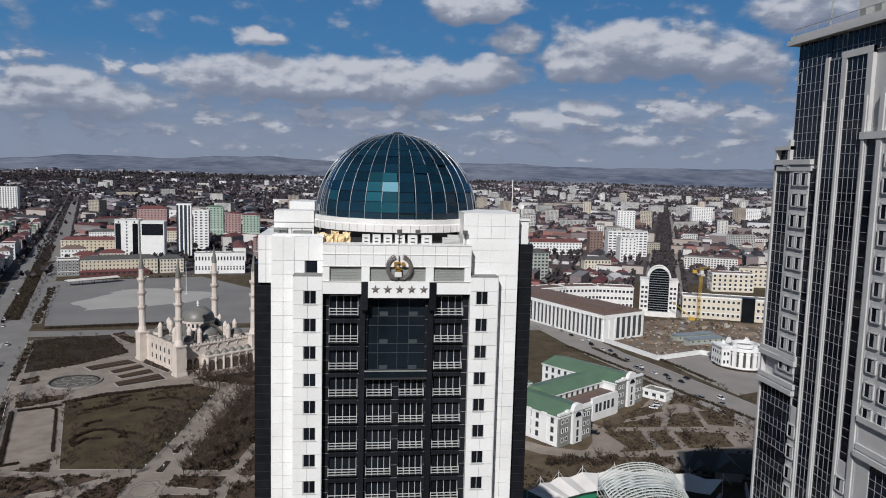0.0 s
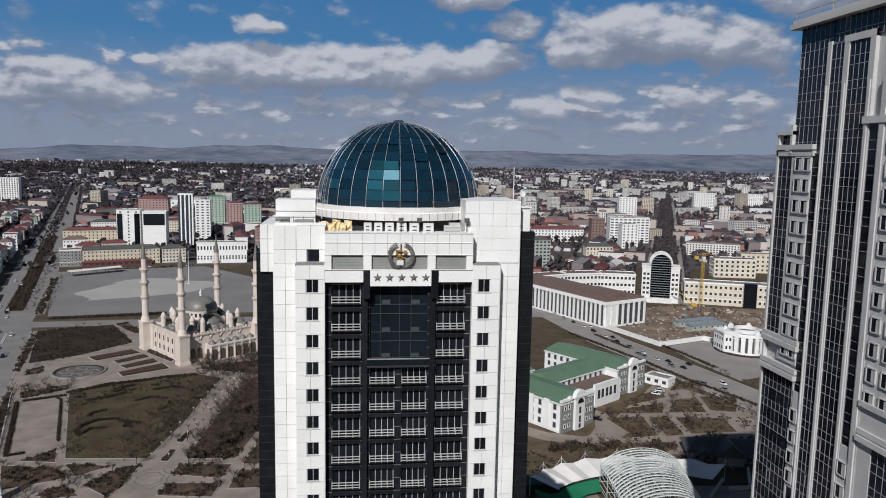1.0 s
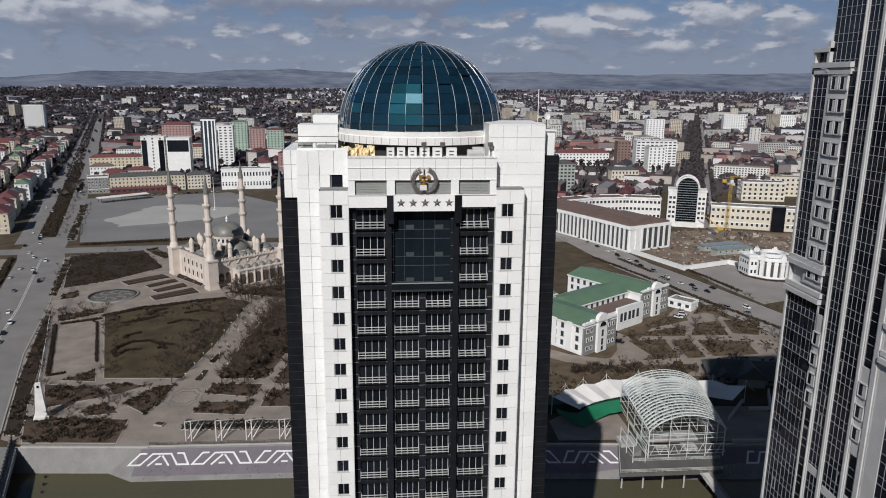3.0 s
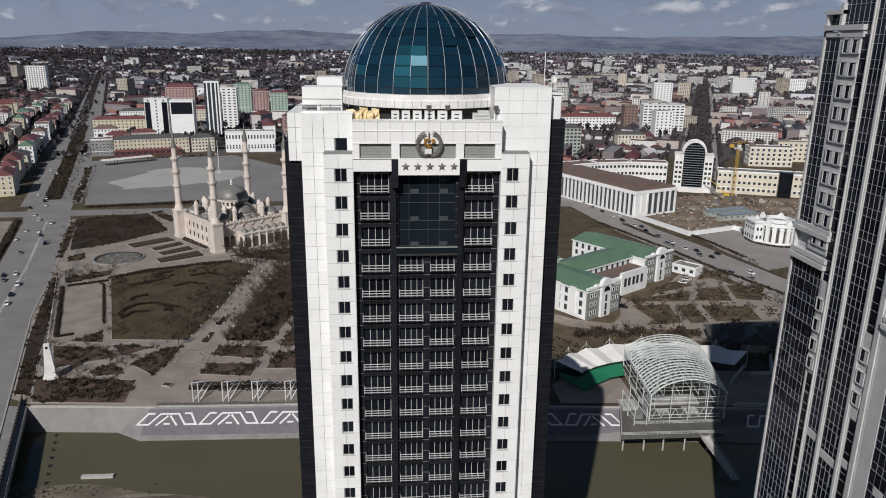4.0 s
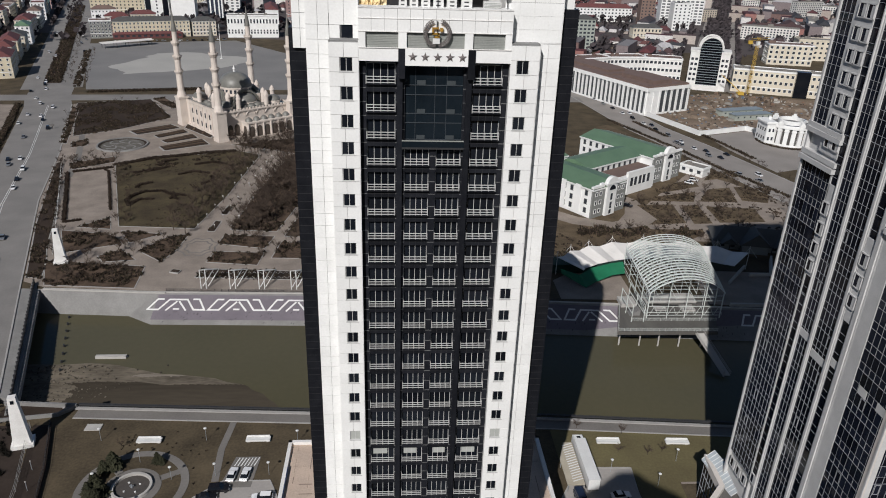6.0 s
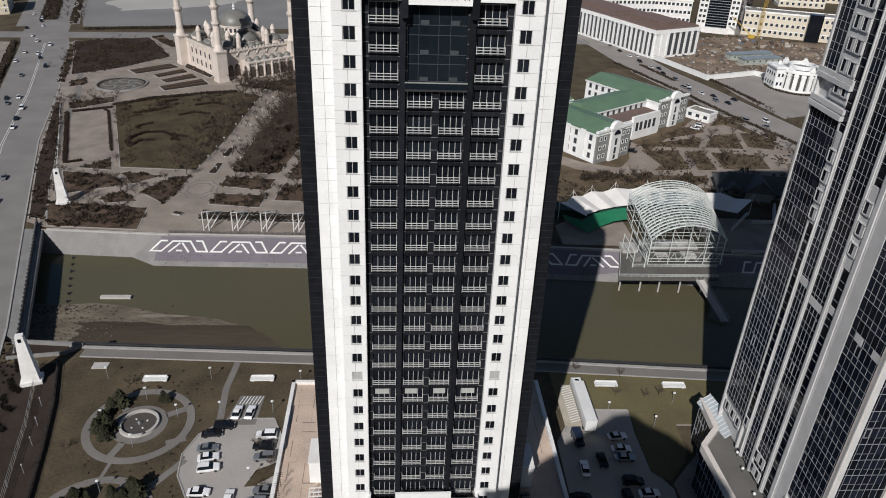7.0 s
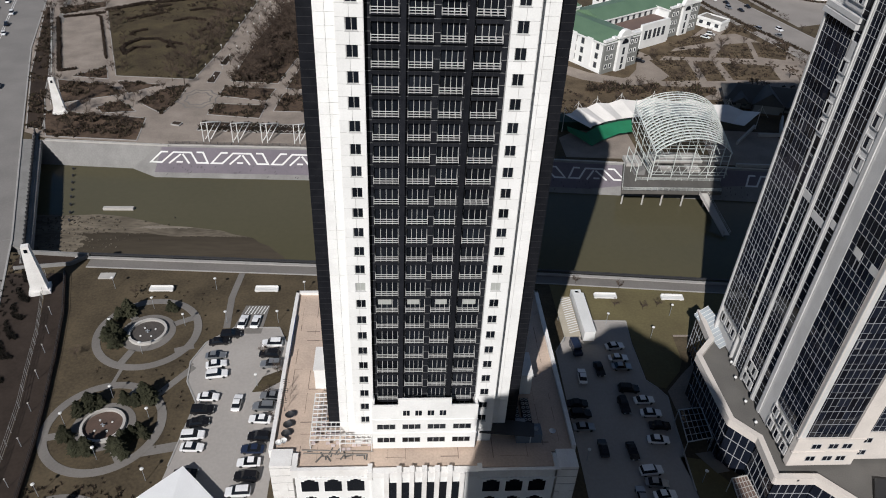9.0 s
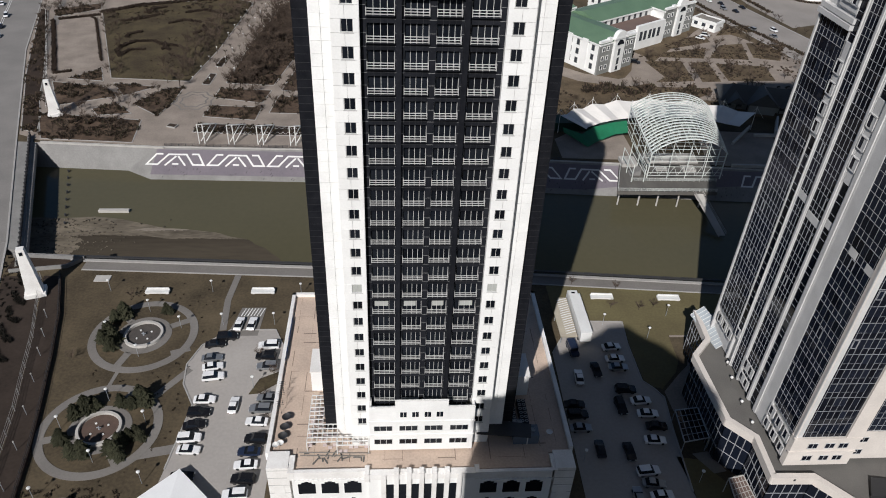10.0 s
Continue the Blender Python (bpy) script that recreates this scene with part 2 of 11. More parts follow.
# ---- building helpers ----
class Geo:
    """Gathers faces in world metres; make() links them as one mesh, measured from the origin given."""

    def __init__(self, origin=(0, 0, 0)):
        self.v, self.f, self.m, self.o, self.s = [], [], [], origin, []

    def face(self, pts, mi=0):
        k = len(self.v)
        self.s.append((k, len(self.f)))
        self.v += [tuple(p) for p in pts]
        self.f.append(tuple(range(k, k + len(pts))))
        self.m.append(mi)

    def box(self, x0, x1, y0, y1, z0, z1, mi=0):
        k = len(self.v)
        self.s.append((k, len(self.f)))
        self.v += [(x0, y0, z0), (x1, y0, z0), (x1, y1, z0), (x0, y1, z0), (x0, y0, z1), (x1, y0, z1), (x1, y1, z1), (x0, y1, z1)]
        for q in ((3, 2, 1, 0), (4, 5, 6, 7), (0, 1, 5, 4), (1, 2, 6, 5), (2, 3, 7, 6), (3, 0, 4, 7)):
            self.f.append(tuple(k + i for i in q)); self.m.append(mi)

    def obox(self, cx, cy, z0, w, d, h, ang=0.0, mi=0):
        c, s = math.cos(ang), math.sin(ang)
        pts = [(cx + c * a - s * b, cy + s * a + c * b) for a, b in ((-w / 2, -d / 2), (w / 2, -d / 2), (w / 2, d / 2), (-w / 2, d / 2))]
        self.prism(pts, z0, z0 + h, mi, mi)

    def prism(self, pts, z0, z1, mi=0, top=None, bottom=True):
        k, n = len(self.v), len(pts)
        self.s.append((k, len(self.f)))
        self.v += [(x, y, z0) for x, y in pts] + [(x, y, z1) for x, y in pts]
        for i in range(n):
            j = (i + 1) % n
            self.f.append((k + i, k + j, k + n + j, k + n + i)); self.m.append(mi)
        self.f.append(tuple(range(k + n, k + 2 * n))); self.m.append(mi if top is None else top)
        if bottom:
            self.f.append(tuple(range(k + n - 1, k - 1, -1))); self.m.append(mi)

    def lathe(self, cx, cy, prof, n=16, mi=0, a0=0.0, a1=2 * math.pi):
        k = len(self.v)
        self.s.append((k, len(self.f)))
        shut = abs(a1 - a0 - 2 * math.pi) < 1e-6
        cols = n if shut else n + 1
        for r, z in prof:
            for i in range(cols):
                a = a0 + (a1 - a0) * i / n
                self.v.append((cx + r * math.cos(a), cy + r * math.sin(a), z))
        for j in range(len(prof) - 1):
            for i in range(n):
                i2 = (i + 1) % cols
                self.f.append((k + j * cols + i, k + j * cols + i2, k + (j + 1) * cols + i2, k + (j + 1) * cols + i)); self.m.append(mi)

    def tube(self, p, q, r0, r1=None, n=5, mi=0):
        r1 = r0 if r1 is None else r1
        p, q = Vector(p), Vector(q)
        d = q - p
        if d.length < 1e-6:
            return
        a = d.orthogonal().normalized(); b = d.normalized().cross(a)
        k = len(self.v)
        self.s.append((k, len(self.f)))
        for c, r in ((p, r0), (q, r1)):
            for i in range(n):
                t = 2 * math.pi * i / n
                self.v.append(tuple(c + a * (r * math.cos(t)) + b * (r * math.sin(t))))
        for i in range(n):
            j = (i + 1) % n
            self.f.append((k + i, k + j, k + n + j, k + n + i)); self.m.append(mi)
        self.f.append(tuple(range(k + n - 1, k - 1, -1))); self.m.append(mi)
        self.f.append(tuple(range(k + n, k + 2 * n))); self.m.append(mi)

    def bar(self, p, q, w, h, mi=0):
        """A square bar from p to q on the level, w wide and h high, standing on that line."""
        dx, dy = q[0] - p[0], q[1] - p[1]
        s = math.hypot(dx, dy) or 1
        nx, ny = -dy / s * w / 2, dx / s * w / 2
        k = len(self.v)
        self.s.append((k, len(self.f)))
        self.v += [(p[0] + nx, p[1] + ny, p[2]), (p[0] - nx, p[1] - ny, p[2]), (q[0] - nx, q[1] - ny, q[2]), (q[0] + nx, q[1] + ny, q[2])]
        self.v += [(x, y, z + h) for x, y, z in self.v[k:k + 4]]
        for t in ((3, 2, 1, 0), (4, 5, 6, 7), (0, 1, 5, 4), (1, 2, 6, 5), (2, 3, 7, 6), (3, 0, 4, 7)):
            self.f.append(tuple(k + i for i in t)); self.m.append(mi)

    def strip(self, pts, w, z, h, mi=0):
        """A flat band w wide and h thick along a line of points on the level."""
        for p, q in zip(pts, pts[1:]):
            self.bar((*p, z), (*q, z), w, h, mi)

    def mesh(self, name, mats):
        me = bpy.data.meshes.new(name)
        o = self.o
        me.from_pydata([(x - o[0], y - o[1], z - o[2]) for x, y, z in self.v], [], self.f)
        for m in mats:
            me.materials.append(m)
        if len(mats) > 1:
            me.polygons.foreach_set("material_index", self.m)
        me.update()
        return me


def part(name, geo, mats, parent=None, label="", smooth=False):
    mats = mats if isinstance(mats, (list, tuple)) else [mats]
    me = geo.mesh(name, mats)
    if smooth:
        me.polygons.foreach_set("use_smooth", [True] * len(me.polygons))
    ob = new(name, me)
    ob.parent = parent
    if label:
        tagged(ob, label)
    return ob


def each(name, geo, mats, parent, label=""):
    """Links every solid of geo as a part of its own."""
    mats = mats if isinstance(mats, (list, tuple)) else [mats]
    out = []
    ends = geo.s[1:] + [(len(geo.v), len(geo.f))]
    for (v0, f0), (v1, f1) in zip(geo.s, ends):
        h = Geo(geo.o)
        h.v = geo.v[v0:v1]
        h.f = [tuple(i - v0 for i in f) for f in geo.f[f0:f1]]
        h.m = geo.m[f0:f1]
        out.append(part(name, h, mats, parent, label))
    return out


def piece(name, me, parent, loc=(0, 0, 0), rz=0.0):
    ob = new(name, me)
    ob.location, ob.rotation_euler = loc, (0, 0, rz)
    ob.parent = parent
    return ob


def thing(name, label, category, at=(0, 0, 0), rz=0.0, group="", kind=""):
    ob = tagged(new(name), label, category, group, kind)
    ob.location, ob.rotation_euler = at, (0, 0, rz)
    ob.empty_display_size = 0.2
    return ob


def pipe(g, pts, r, n=4):
    """One bent tube through all the points."""
    pts = [Vector(p) for p in pts]
    k = len(g.v)
    for i, p in enumerate(pts):
        d = (pts[min(i + 1, len(pts) - 1)] - pts[max(i - 1, 0)]).normalized()
        a = d.cross(Vector((0, 0, 1)) if abs(d.z) < 0.95 else Vector((1, 0, 0))).normalized()
        b = d.cross(a)
        g.v += [tuple(p + (a * math.cos(2 * math.pi * j / n) + b * math.sin(2 * math.pi * j / n)) * r) for j in range(n)]
    for i in range(len(pts) - 1):
        for j in range(n):
            q = (j + 1) % n
            g.f.append((k + i * n + j, k + i * n + q, k + (i + 1) * n + q, k + (i + 1) * n + j)); g.m.append(0)


def structure(name, geo, mats, label, category, smooth=False):
    return tagged(part(name, geo, mats, None, "", smooth), label, category, kind="structure")


def lerp(a, b, t):
    return a + (b - a) * t


def line_y(pts, x):
    for (x0, y0), (x1, y1) in zip(pts, pts[1:]):
        if x <= x1:
            return lerp(y0, y1, (x - x0) / (x1 - x0))
    return pts[-1][1]


def inside(x, y, poly):
    hit = False
    for (x0, y0), (x1, y1) in zip(poly, poly[1:] + poly[:1]):
        if (y0 > y) != (y1 > y) and x < (x1 - x0) * (y - y0) / (y1 - y0) + x0:
            hit = not hit
    return hit
# ---- ground, river, roads ----
NORTH = [(-4000, 420), (-400, 238), (-118, 220.4), (-78, 217.4), (-30, 216.2), (57, 209.4), (140, 203), (400, 182), (4000, -100)]
SOUTH = [(-4000, 360), (-400, 178), (-80, 155.5), (-21, 152.0), (40, 148.2), (86, 144.0), (400, 120), (4000, -160)]
WATER_Z = -6.5
DEEP = 1.0208                # plan places down at the water, out from the foot of the viewpoint


def terrain(r):
    """The plain lies level round the town and rises gently far out."""
    return 0.0 if r < 2600 else 74.0 * min(1.0, (r - 2600) / 1650) ** 1.6


xs = [-3900, -3000, -2300, -1700, -1200, -800, -400, -250, -118, -88, -79, -30, 57, 86, 140, 400, 800, 1200, 1700, 2300, 3000, 3900]
rings = [0.0, 0.02, 0.06, 0.12, 0.2, 0.3, 0.4, 0.5, 0.56, 0.62, 0.68, 0.74, 0.8, 0.86, 0.92, 1.0]
g = Geo()
cols = []
for x in xs:
    s, nn = line_y(SOUTH, x), line_y(NORTH, x)
    foot = (nn - (9.5 if x < -80 else 14.5)) * DEEP
    far = math.sqrt(4880 ** 2 - x * x)
    prof = [(-900, 0), (-200, 0), (s, 0), (s + 0.25, -8.1), (foot - 4, -8.1), (foot, WATER_Z - 0.2), (nn, 0)]
    for t in rings[1:]:
        y = lerp(nn, far, t)
        prof.append((y, terrain(math.hypot(x, y))))
    cols.append([(x, y, z) for y, z in prof])
for a, b in zip(cols, cols[1:]):
    for j in range(len(a) - 1):
        mi = 0 if j < 2 else 1 if j in (2, 5) else 2 if j in (3, 4) else 0 if j < 9 else 3 if j < 15 else 4
        g.face((a[j], b[j], b[j + 1], a[j + 1]), mi)
structure("ground", g, [LAWN, CONCRETE, SAND, CITY, FAR_PLAIN], "brown winter ground around the river and under the town", "ground")

g = Geo()
g.face([(-3900, -200, WATER_Z), (3900, -200, WATER_Z), (3900, 420, WATER_Z), (-3900, 420, WATER_Z)])
structure("water", g, WATER, "still olive-brown muddy river water between concrete banks", "river")

# hills along the horizon
g = Geo()
A = [radians(-62 + i * 0.8) for i in range(156)]
grid = []
for k, t in enumerate((0.0, 0.12, 0.3, 0.5, 0.7, 0.85, 1.0)):
    row = []
    for a in A:
        r = lerp(4230, 4860, t)
        left = max(0.0, -math.degrees(a) - 20) / 14
        ridge = 104 - 36 * min(1.0, max(0.0, (-math.degrees(a) - 8) / 10)) + 30 * noise.fractal((a * 5.0, 3.1, 0), 1.0, 2.0, 4) + 10 * noise.noise((a * 24, t * 3, 5)) + 6 * min(1.0, left)
        z = terrain(4230) - 6 + (ridge + 8) * t ** 0.8 + 7 * noise.noise((a * 30, t * 5, 1)) * t
        row.append((r * math.sin(a), r * math.cos(a), z))
    grid.append(row)
for p, q in zip(grid, grid[1:]):
    for i in range(len(A) - 1):
        g.face((p[i], p[i + 1], q[i + 1], q[i]))
structure("backdrop_hills", g, HILL, "low far hills with blue-grey haze put into their colour", "hills", smooth=True)

# cloudy sky far behind everything
m = bpy.data.materials.new("cloud_sky")
m.use_nodes = True
n, l = m.node_tree.nodes, m.node_tree.links
n.remove(n["Principled BSDF"])
tc = n.new("ShaderNodeTexCoord")
sep = n.new("ShaderNodeSeparateXYZ"); l.new(tc.outputs["Object"], sep.inputs[0])


def mth(op, a, b=None, c=None):
    k = n.new("ShaderNodeMath"); k.operation = op
    for i, v in enumerate((a, b, c)):
        if v is None:
            continue
        if isinstance(v, (int, float)):
            k.inputs[i].default_value = v
        else:
            l.new(v, k.inputs[i])
    return k.outputs[0]


def deg_map(u_off, v_off):
    cx = n.new("ShaderNodeCombineXYZ")
    l.new(mth('ADD', az, u_off), cx.inputs[0]); l.new(mth('ADD', mth('MULTIPLY', el, 1.7), v_off * 1.7), cx.inputs[1])
    return cx.outputs[0]


az = mth('MULTIPLY', mth('ARCTAN2', sep.outputs[0], sep.outputs[1]), 57.296)
flat = mth('SQRT', mth('ADD', mth('MULTIPLY', sep.outputs[0], sep.outputs[0]), mth('MULTIPLY', sep.outputs[1], sep.outputs[1])))
el = mth('MULTIPLY', mth('ARCTAN2', sep.outputs[2], flat), 57.296)
warp = n.new("ShaderNodeTexNoise")
warp.inputs["Scale"].default_value, warp.inputs["Detail"].default_value = 0.30, 4
cw = n.new("ShaderNodeCombineXYZ"); l.new(az, cw.inputs[0]); l.new(mth('MULTIPLY', el, 1.6), cw.inputs[1])
l.new(cw.outputs[0], warp.inputs["Vector"])
wsep = n.new("ShaderNodeSeparateColor"); l.new(warp.outputs["Color"], wsep.inputs[0])
waz = mth('ADD', az, mth('MULTIPLY', mth('SUBTRACT', wsep.outputs[0], 0.5), 3.6))
wel = mth('ADD', el, mth('MULTIPLY', mth('SUBTRACT', wsep.outputs[1], 0.5), 1.6))
CLOUDS = [(-3.5, 6.6, 14.0, 2.4, 1.0), (4.5, 6.8, 7.0, 2.3, 0.95), (-20.0, 4.4, 9.0, 2.2, 0.9), (-21.3, 5.7, 3.6, 1.2, 0.9), (-15.0, 6.9, 1.7, 0.7, 0.8), (-7.6, 9.6, 2.5, 0.85, 0.75),
          (8.6, 12.7, 5.0, 2.0, 1.0), (12.2, 10.4, 2.6, 1.7, 0.7), (10.0, 7.6, 4.4, 1.9, 0.95), (22.0, 9.1, 8.6, 3.0, 1.0), (28.6, 8.2, 4.6, 2.5, 0.95), (17.4, 8.2, 3.4, 2.1, 0.9), (34.5, 12.0, 6.5, 2.6, 0.9),
          (0.8, 3.8, 4.6, 1.1, 0.8), (14.4, 4.2, 2.9, 1.5, 0.85), (18.3, 5.1, 3.4, 1.0, 0.8), (26.0, 4.5, 3.2, 1.5, 0.85), (30.3, 4.0, 2.9, 1.2, 0.8), (20.8, 2.7, 3.4, 0.9, 0.7), (13.0, 2.5, 2.6, 0.7, 0.6),
          (-44, 9, 9, 3.4, 0.9), (54, 9, 9, 4, 0.9), (20, 24, 20, 4, 0.8)]


def density(du, dv):
    tot = None
    for ca, ce, wa, we, k in CLOUDS:
        u = mth('MULTIPLY', mth('ADD', waz, du - ca), 1 / wa)
        v = mth('MULTIPLY', mth('ADD', wel, dv - ce), 1 / we)
        v = mth('MAXIMUM', v, mth('MULTIPLY', v, -1.35))
        d = mth('MULTIPLY', mth('SUBTRACT', 1.0, mth('MINIMUM', 1.0, mth('ADD', mth('MULTIPLY', u, u), mth('MULTIPLY', v, v)))), k)
        tot = d if tot is None else mth('MAXIMUM', tot, d)
    nz = n.new("ShaderNodeTexNoise")
    nz.inputs["Scale"].default_value, nz.inputs["Detail"].default_value, nz.inputs["Roughness"].default_value = 0.36, 9, 0.50
    l.new(deg_map(du, dv), nz.inputs["Vector"])
    # rows of small puffs low over the horizon
    pf = n.new("ShaderNodeTexNoise")
    pf.inputs["Scale"].default_value, pf.inputs["Detail"].default_value, pf.inputs["Roughness"].default_value = 0.42, 6, 0.5
    cx = n.new("ShaderNodeCombineXYZ")
    l.new(mth('ADD', az, du + 31.0), cx.inputs[0]); l.new(mth('MULTIPLY', mth('ADD', el, dv), 2.4), cx.inputs[1])
    l.new(cx.outputs[0], pf.inputs["Vector"])
    band = mth('SUBTRACT', 0.50, mth('MULTIPLY', mth('ABSOLUTE', mth('ADD', el, dv - 4.0)), 0.14))
    puffs = mth('ADD', band, mth('MULTIPLY', mth('SUBTRACT', pf.outputs[0], 0.55), 2.4))
    tot = mth('MAXIMUM', tot, mth('MINIMUM', puffs, 0.7))
    return mth('ADD', tot, mth('MULTIPLY', mth('SUBTRACT', nz.outputs[0], 0.5), 1.5))


def ranged(v, a, b):
    k = n.new("ShaderNodeMapRange"); k.interpolation_type = 'SMOOTHSTEP'
    l.new(v, k.inputs[0]); k.inputs["From Min"].default_value, k.inputs["From Max"].default_value = a, b
    return k.outputs[0]


d0 = density(0.0, 0.0)
cover = ranged(d0, 0.02, 0.55)
fine_lit = ranged(mth('SUBTRACT', d0, density(-0.25, 0.45)), -0.16, 0.26)
broad_lit = ranged(mth('SUBTRACT', d0, density(-0.6, 1.7)), -0.35, 0.6)
shade = mth('ADD', mth('MULTIPLY', fine_lit, 0.42), mth('MULTIPLY', broad_lit, 0.58))
ramp = n.new("ShaderNodeValToRGB")
ramp.color_ramp.elements[0].color = (0.205, 0.230, 0.295, 1)
ramp.color_ramp.elements[1].color = (0.56, 0.57, 0.595, 1)
e = ramp.color_ramp.elements.new(0.55); e.color = (0.300, 0.325, 0.382, 1)
l.new(shade, ramp.inputs[0])
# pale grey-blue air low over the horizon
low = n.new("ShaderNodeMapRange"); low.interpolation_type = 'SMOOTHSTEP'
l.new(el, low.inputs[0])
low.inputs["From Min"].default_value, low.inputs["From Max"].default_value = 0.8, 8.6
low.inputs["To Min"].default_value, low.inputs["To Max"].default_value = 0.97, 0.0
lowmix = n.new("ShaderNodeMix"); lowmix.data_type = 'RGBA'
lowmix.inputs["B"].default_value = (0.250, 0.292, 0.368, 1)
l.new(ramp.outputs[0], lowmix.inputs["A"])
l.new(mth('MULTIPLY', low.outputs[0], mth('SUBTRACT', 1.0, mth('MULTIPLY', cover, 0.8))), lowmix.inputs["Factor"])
# clear blue behind the clouds, deeper upward
blue = n.new("ShaderNodeValToRGB")
l.new(mth('MULTIPLY', el, 1 / 30), blue.inputs[0])
blue.color_ramp.elements[0].color = (0.26, 0.33, 0.43, 1)
blue.color_ramp.elements[1].position, blue.color_ramp.elements[1].color = 0.62, (0.040, 0.140, 0.33, 1)
e = blue.color_ramp.elements.new(0.30); e.color = (0.070, 0.205, 0.395, 1)
skymix = n.new("ShaderNodeMix"); skymix.data_type = 'RGBA'
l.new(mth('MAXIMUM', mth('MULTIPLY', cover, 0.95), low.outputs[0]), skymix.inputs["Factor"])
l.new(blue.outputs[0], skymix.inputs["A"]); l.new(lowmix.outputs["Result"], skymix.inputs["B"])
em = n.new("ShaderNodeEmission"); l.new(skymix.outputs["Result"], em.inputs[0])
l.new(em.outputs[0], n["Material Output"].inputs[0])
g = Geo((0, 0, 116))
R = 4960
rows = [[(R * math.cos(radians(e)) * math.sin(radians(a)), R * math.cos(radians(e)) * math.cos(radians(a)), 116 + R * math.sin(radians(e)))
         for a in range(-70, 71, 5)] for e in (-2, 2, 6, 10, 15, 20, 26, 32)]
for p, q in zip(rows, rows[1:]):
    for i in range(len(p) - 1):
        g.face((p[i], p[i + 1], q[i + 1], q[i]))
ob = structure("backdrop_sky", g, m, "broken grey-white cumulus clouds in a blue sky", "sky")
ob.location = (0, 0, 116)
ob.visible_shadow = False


LAYER = [0.0]


def ribbon(g, pts, w, z, h, mi=0):
    """A road or path of even width along a bent line, as one slab."""
    L, Rr = [], []
    for i, (x, y) in enumerate(pts):
        a = pts[max(0, i - 1)]; b = pts[min(len(pts) - 1, i + 1)]
        dx, dy = b[0] - a[0], b[1] - a[1]
        s = math.hypot(dx, dy)
        L.append((x - dy / s * w / 2, y + dx / s * w / 2)); Rr.append((x + dy / s * w / 2, y - dx / s * w / 2))
    LAYER[0] += 0.003
    h += LAYER[0] % 0.02
    for i in range(len(pts) - 1):
        g.prism([L[i], L[i + 1], Rr[i + 1], Rr[i]][::-1], z, z + h, mi, bottom=False)
    return L, Rr


def slab(name, pts, h, material, label, category, z=0.0):
    g = Geo()
    g.prism(pts, z - 0.05, z + h, 0, bottom=False)
    return structure(name, g, material, label, category)


def disc(cx, cy, r, n=48, r0=None):
    return [(cx + r * math.cos(2 * math.pi * i / n), cy + r * math.sin(2 * math.pi * i / n)) for i in range(n)]


def ring_geo(g, cx, cy, r0, r1, z0, z1, n=48, mi=0):
    g.lathe(cx, cy, [(r0, z0), (r0, z1), (r1, z1), (r1, z0)][::-1], n, mi)


# the wide avenue over the bridge, with its eastern kerb line
AVE_R = [(-72, 40), (-88, 112), (-103.7, 163), (-126, 224), (-154.5, 303), (-175, 375), (-187, 411), (-210.5, 481)]
AVE = []
for i, (x, y) in enumerate(AVE_R):
    a, b = AVE_R[max(0, i - 1)], AVE_R[min(len(AVE_R) - 1, i + 1)]
    s = math.hypot(b[0] - a[0], b[1] - a[1])
    AVE.append((x - (b[1] - a[1]) / s * 14, y + (b[0] - a[0]) / s * 14))
g = Geo()
ribbon(g, AVE[2:] + [(-234, 500), (-243, 530)], 28, -0.02, 0.10)
ribbon(g, AVE[:3], 28, -0.02, 0.09)
ribbon(g, [(-243, 528), (-420, 1040), (-724, 1912), (-930, 2480)], 40, -0.02, 0.12)
ribbon(g, [(-900, 470), (-400, 485), (-228, 500), (-120, 509), (0, 516), (140, 520)], 17, -0.02, 0.11)
structure("road", g, ASPHALT, "wide grey asphalt avenue with traffic, crossing the river", "road")
g = Geo()
STREET = [(95, 760), (118, 660), (146, 545), (163, 440), (177, 395), (190, 345), (206, 285), (240, 150), (270, 0)]
ribbon(g, STREET, 26, -0.02, 0.10)
ribbon(g, [(255, 560), (430, 950), (1040, 2300), (1085, 2400)], 40, -0.02, 0.12)
structure("road", g, STREET_M, "grey asphalt street beside the park and government buildings", "road")
slab("lot", [(-245, 478), (-223, 412), (-209, 372), (-180, 280), (-300, 280), (-420, 478)], 0.06, PAVING, "pale paved lot beside the avenue", "pavement")
g = Geo()
ribbon(g, [(-250, 545), (-262, 580), (-294, 675), (-352, 840), (-420, 1040)], 12, -0.02, 0.3)
structure("planted_bed", g, SOIL, "dark planted median of the avenue", "median")
# lane marks
g = Geo()
for off in (-0.4, 0.4):
    for p, q in zip(AVE[2:], AVE[3:]):
        dx, dy = q[0] - p[0], q[1] - p[1]; s = math.hypot(dx, dy)
        ox, oy = -dy / s * off, dx / s * off
        g.bar((p[0] + ox, p[1] + oy, 0.11), (q[0] + ox, q[1] + oy, 0.11), 0.22, 0.014)
structure("road_marking", g, PAINT_W, "worn white lane lines on the avenue", "road marking")
# kerb and verge along the avenue
g = Geo()
for p, q in zip(AVE_R, AVE_R[1:]):
    g.bar((*p, 0), (*q, 0), 0.5, 0.22)
structure("kerb", g, KERB, "pale stone kerb along the avenue", "kerb")

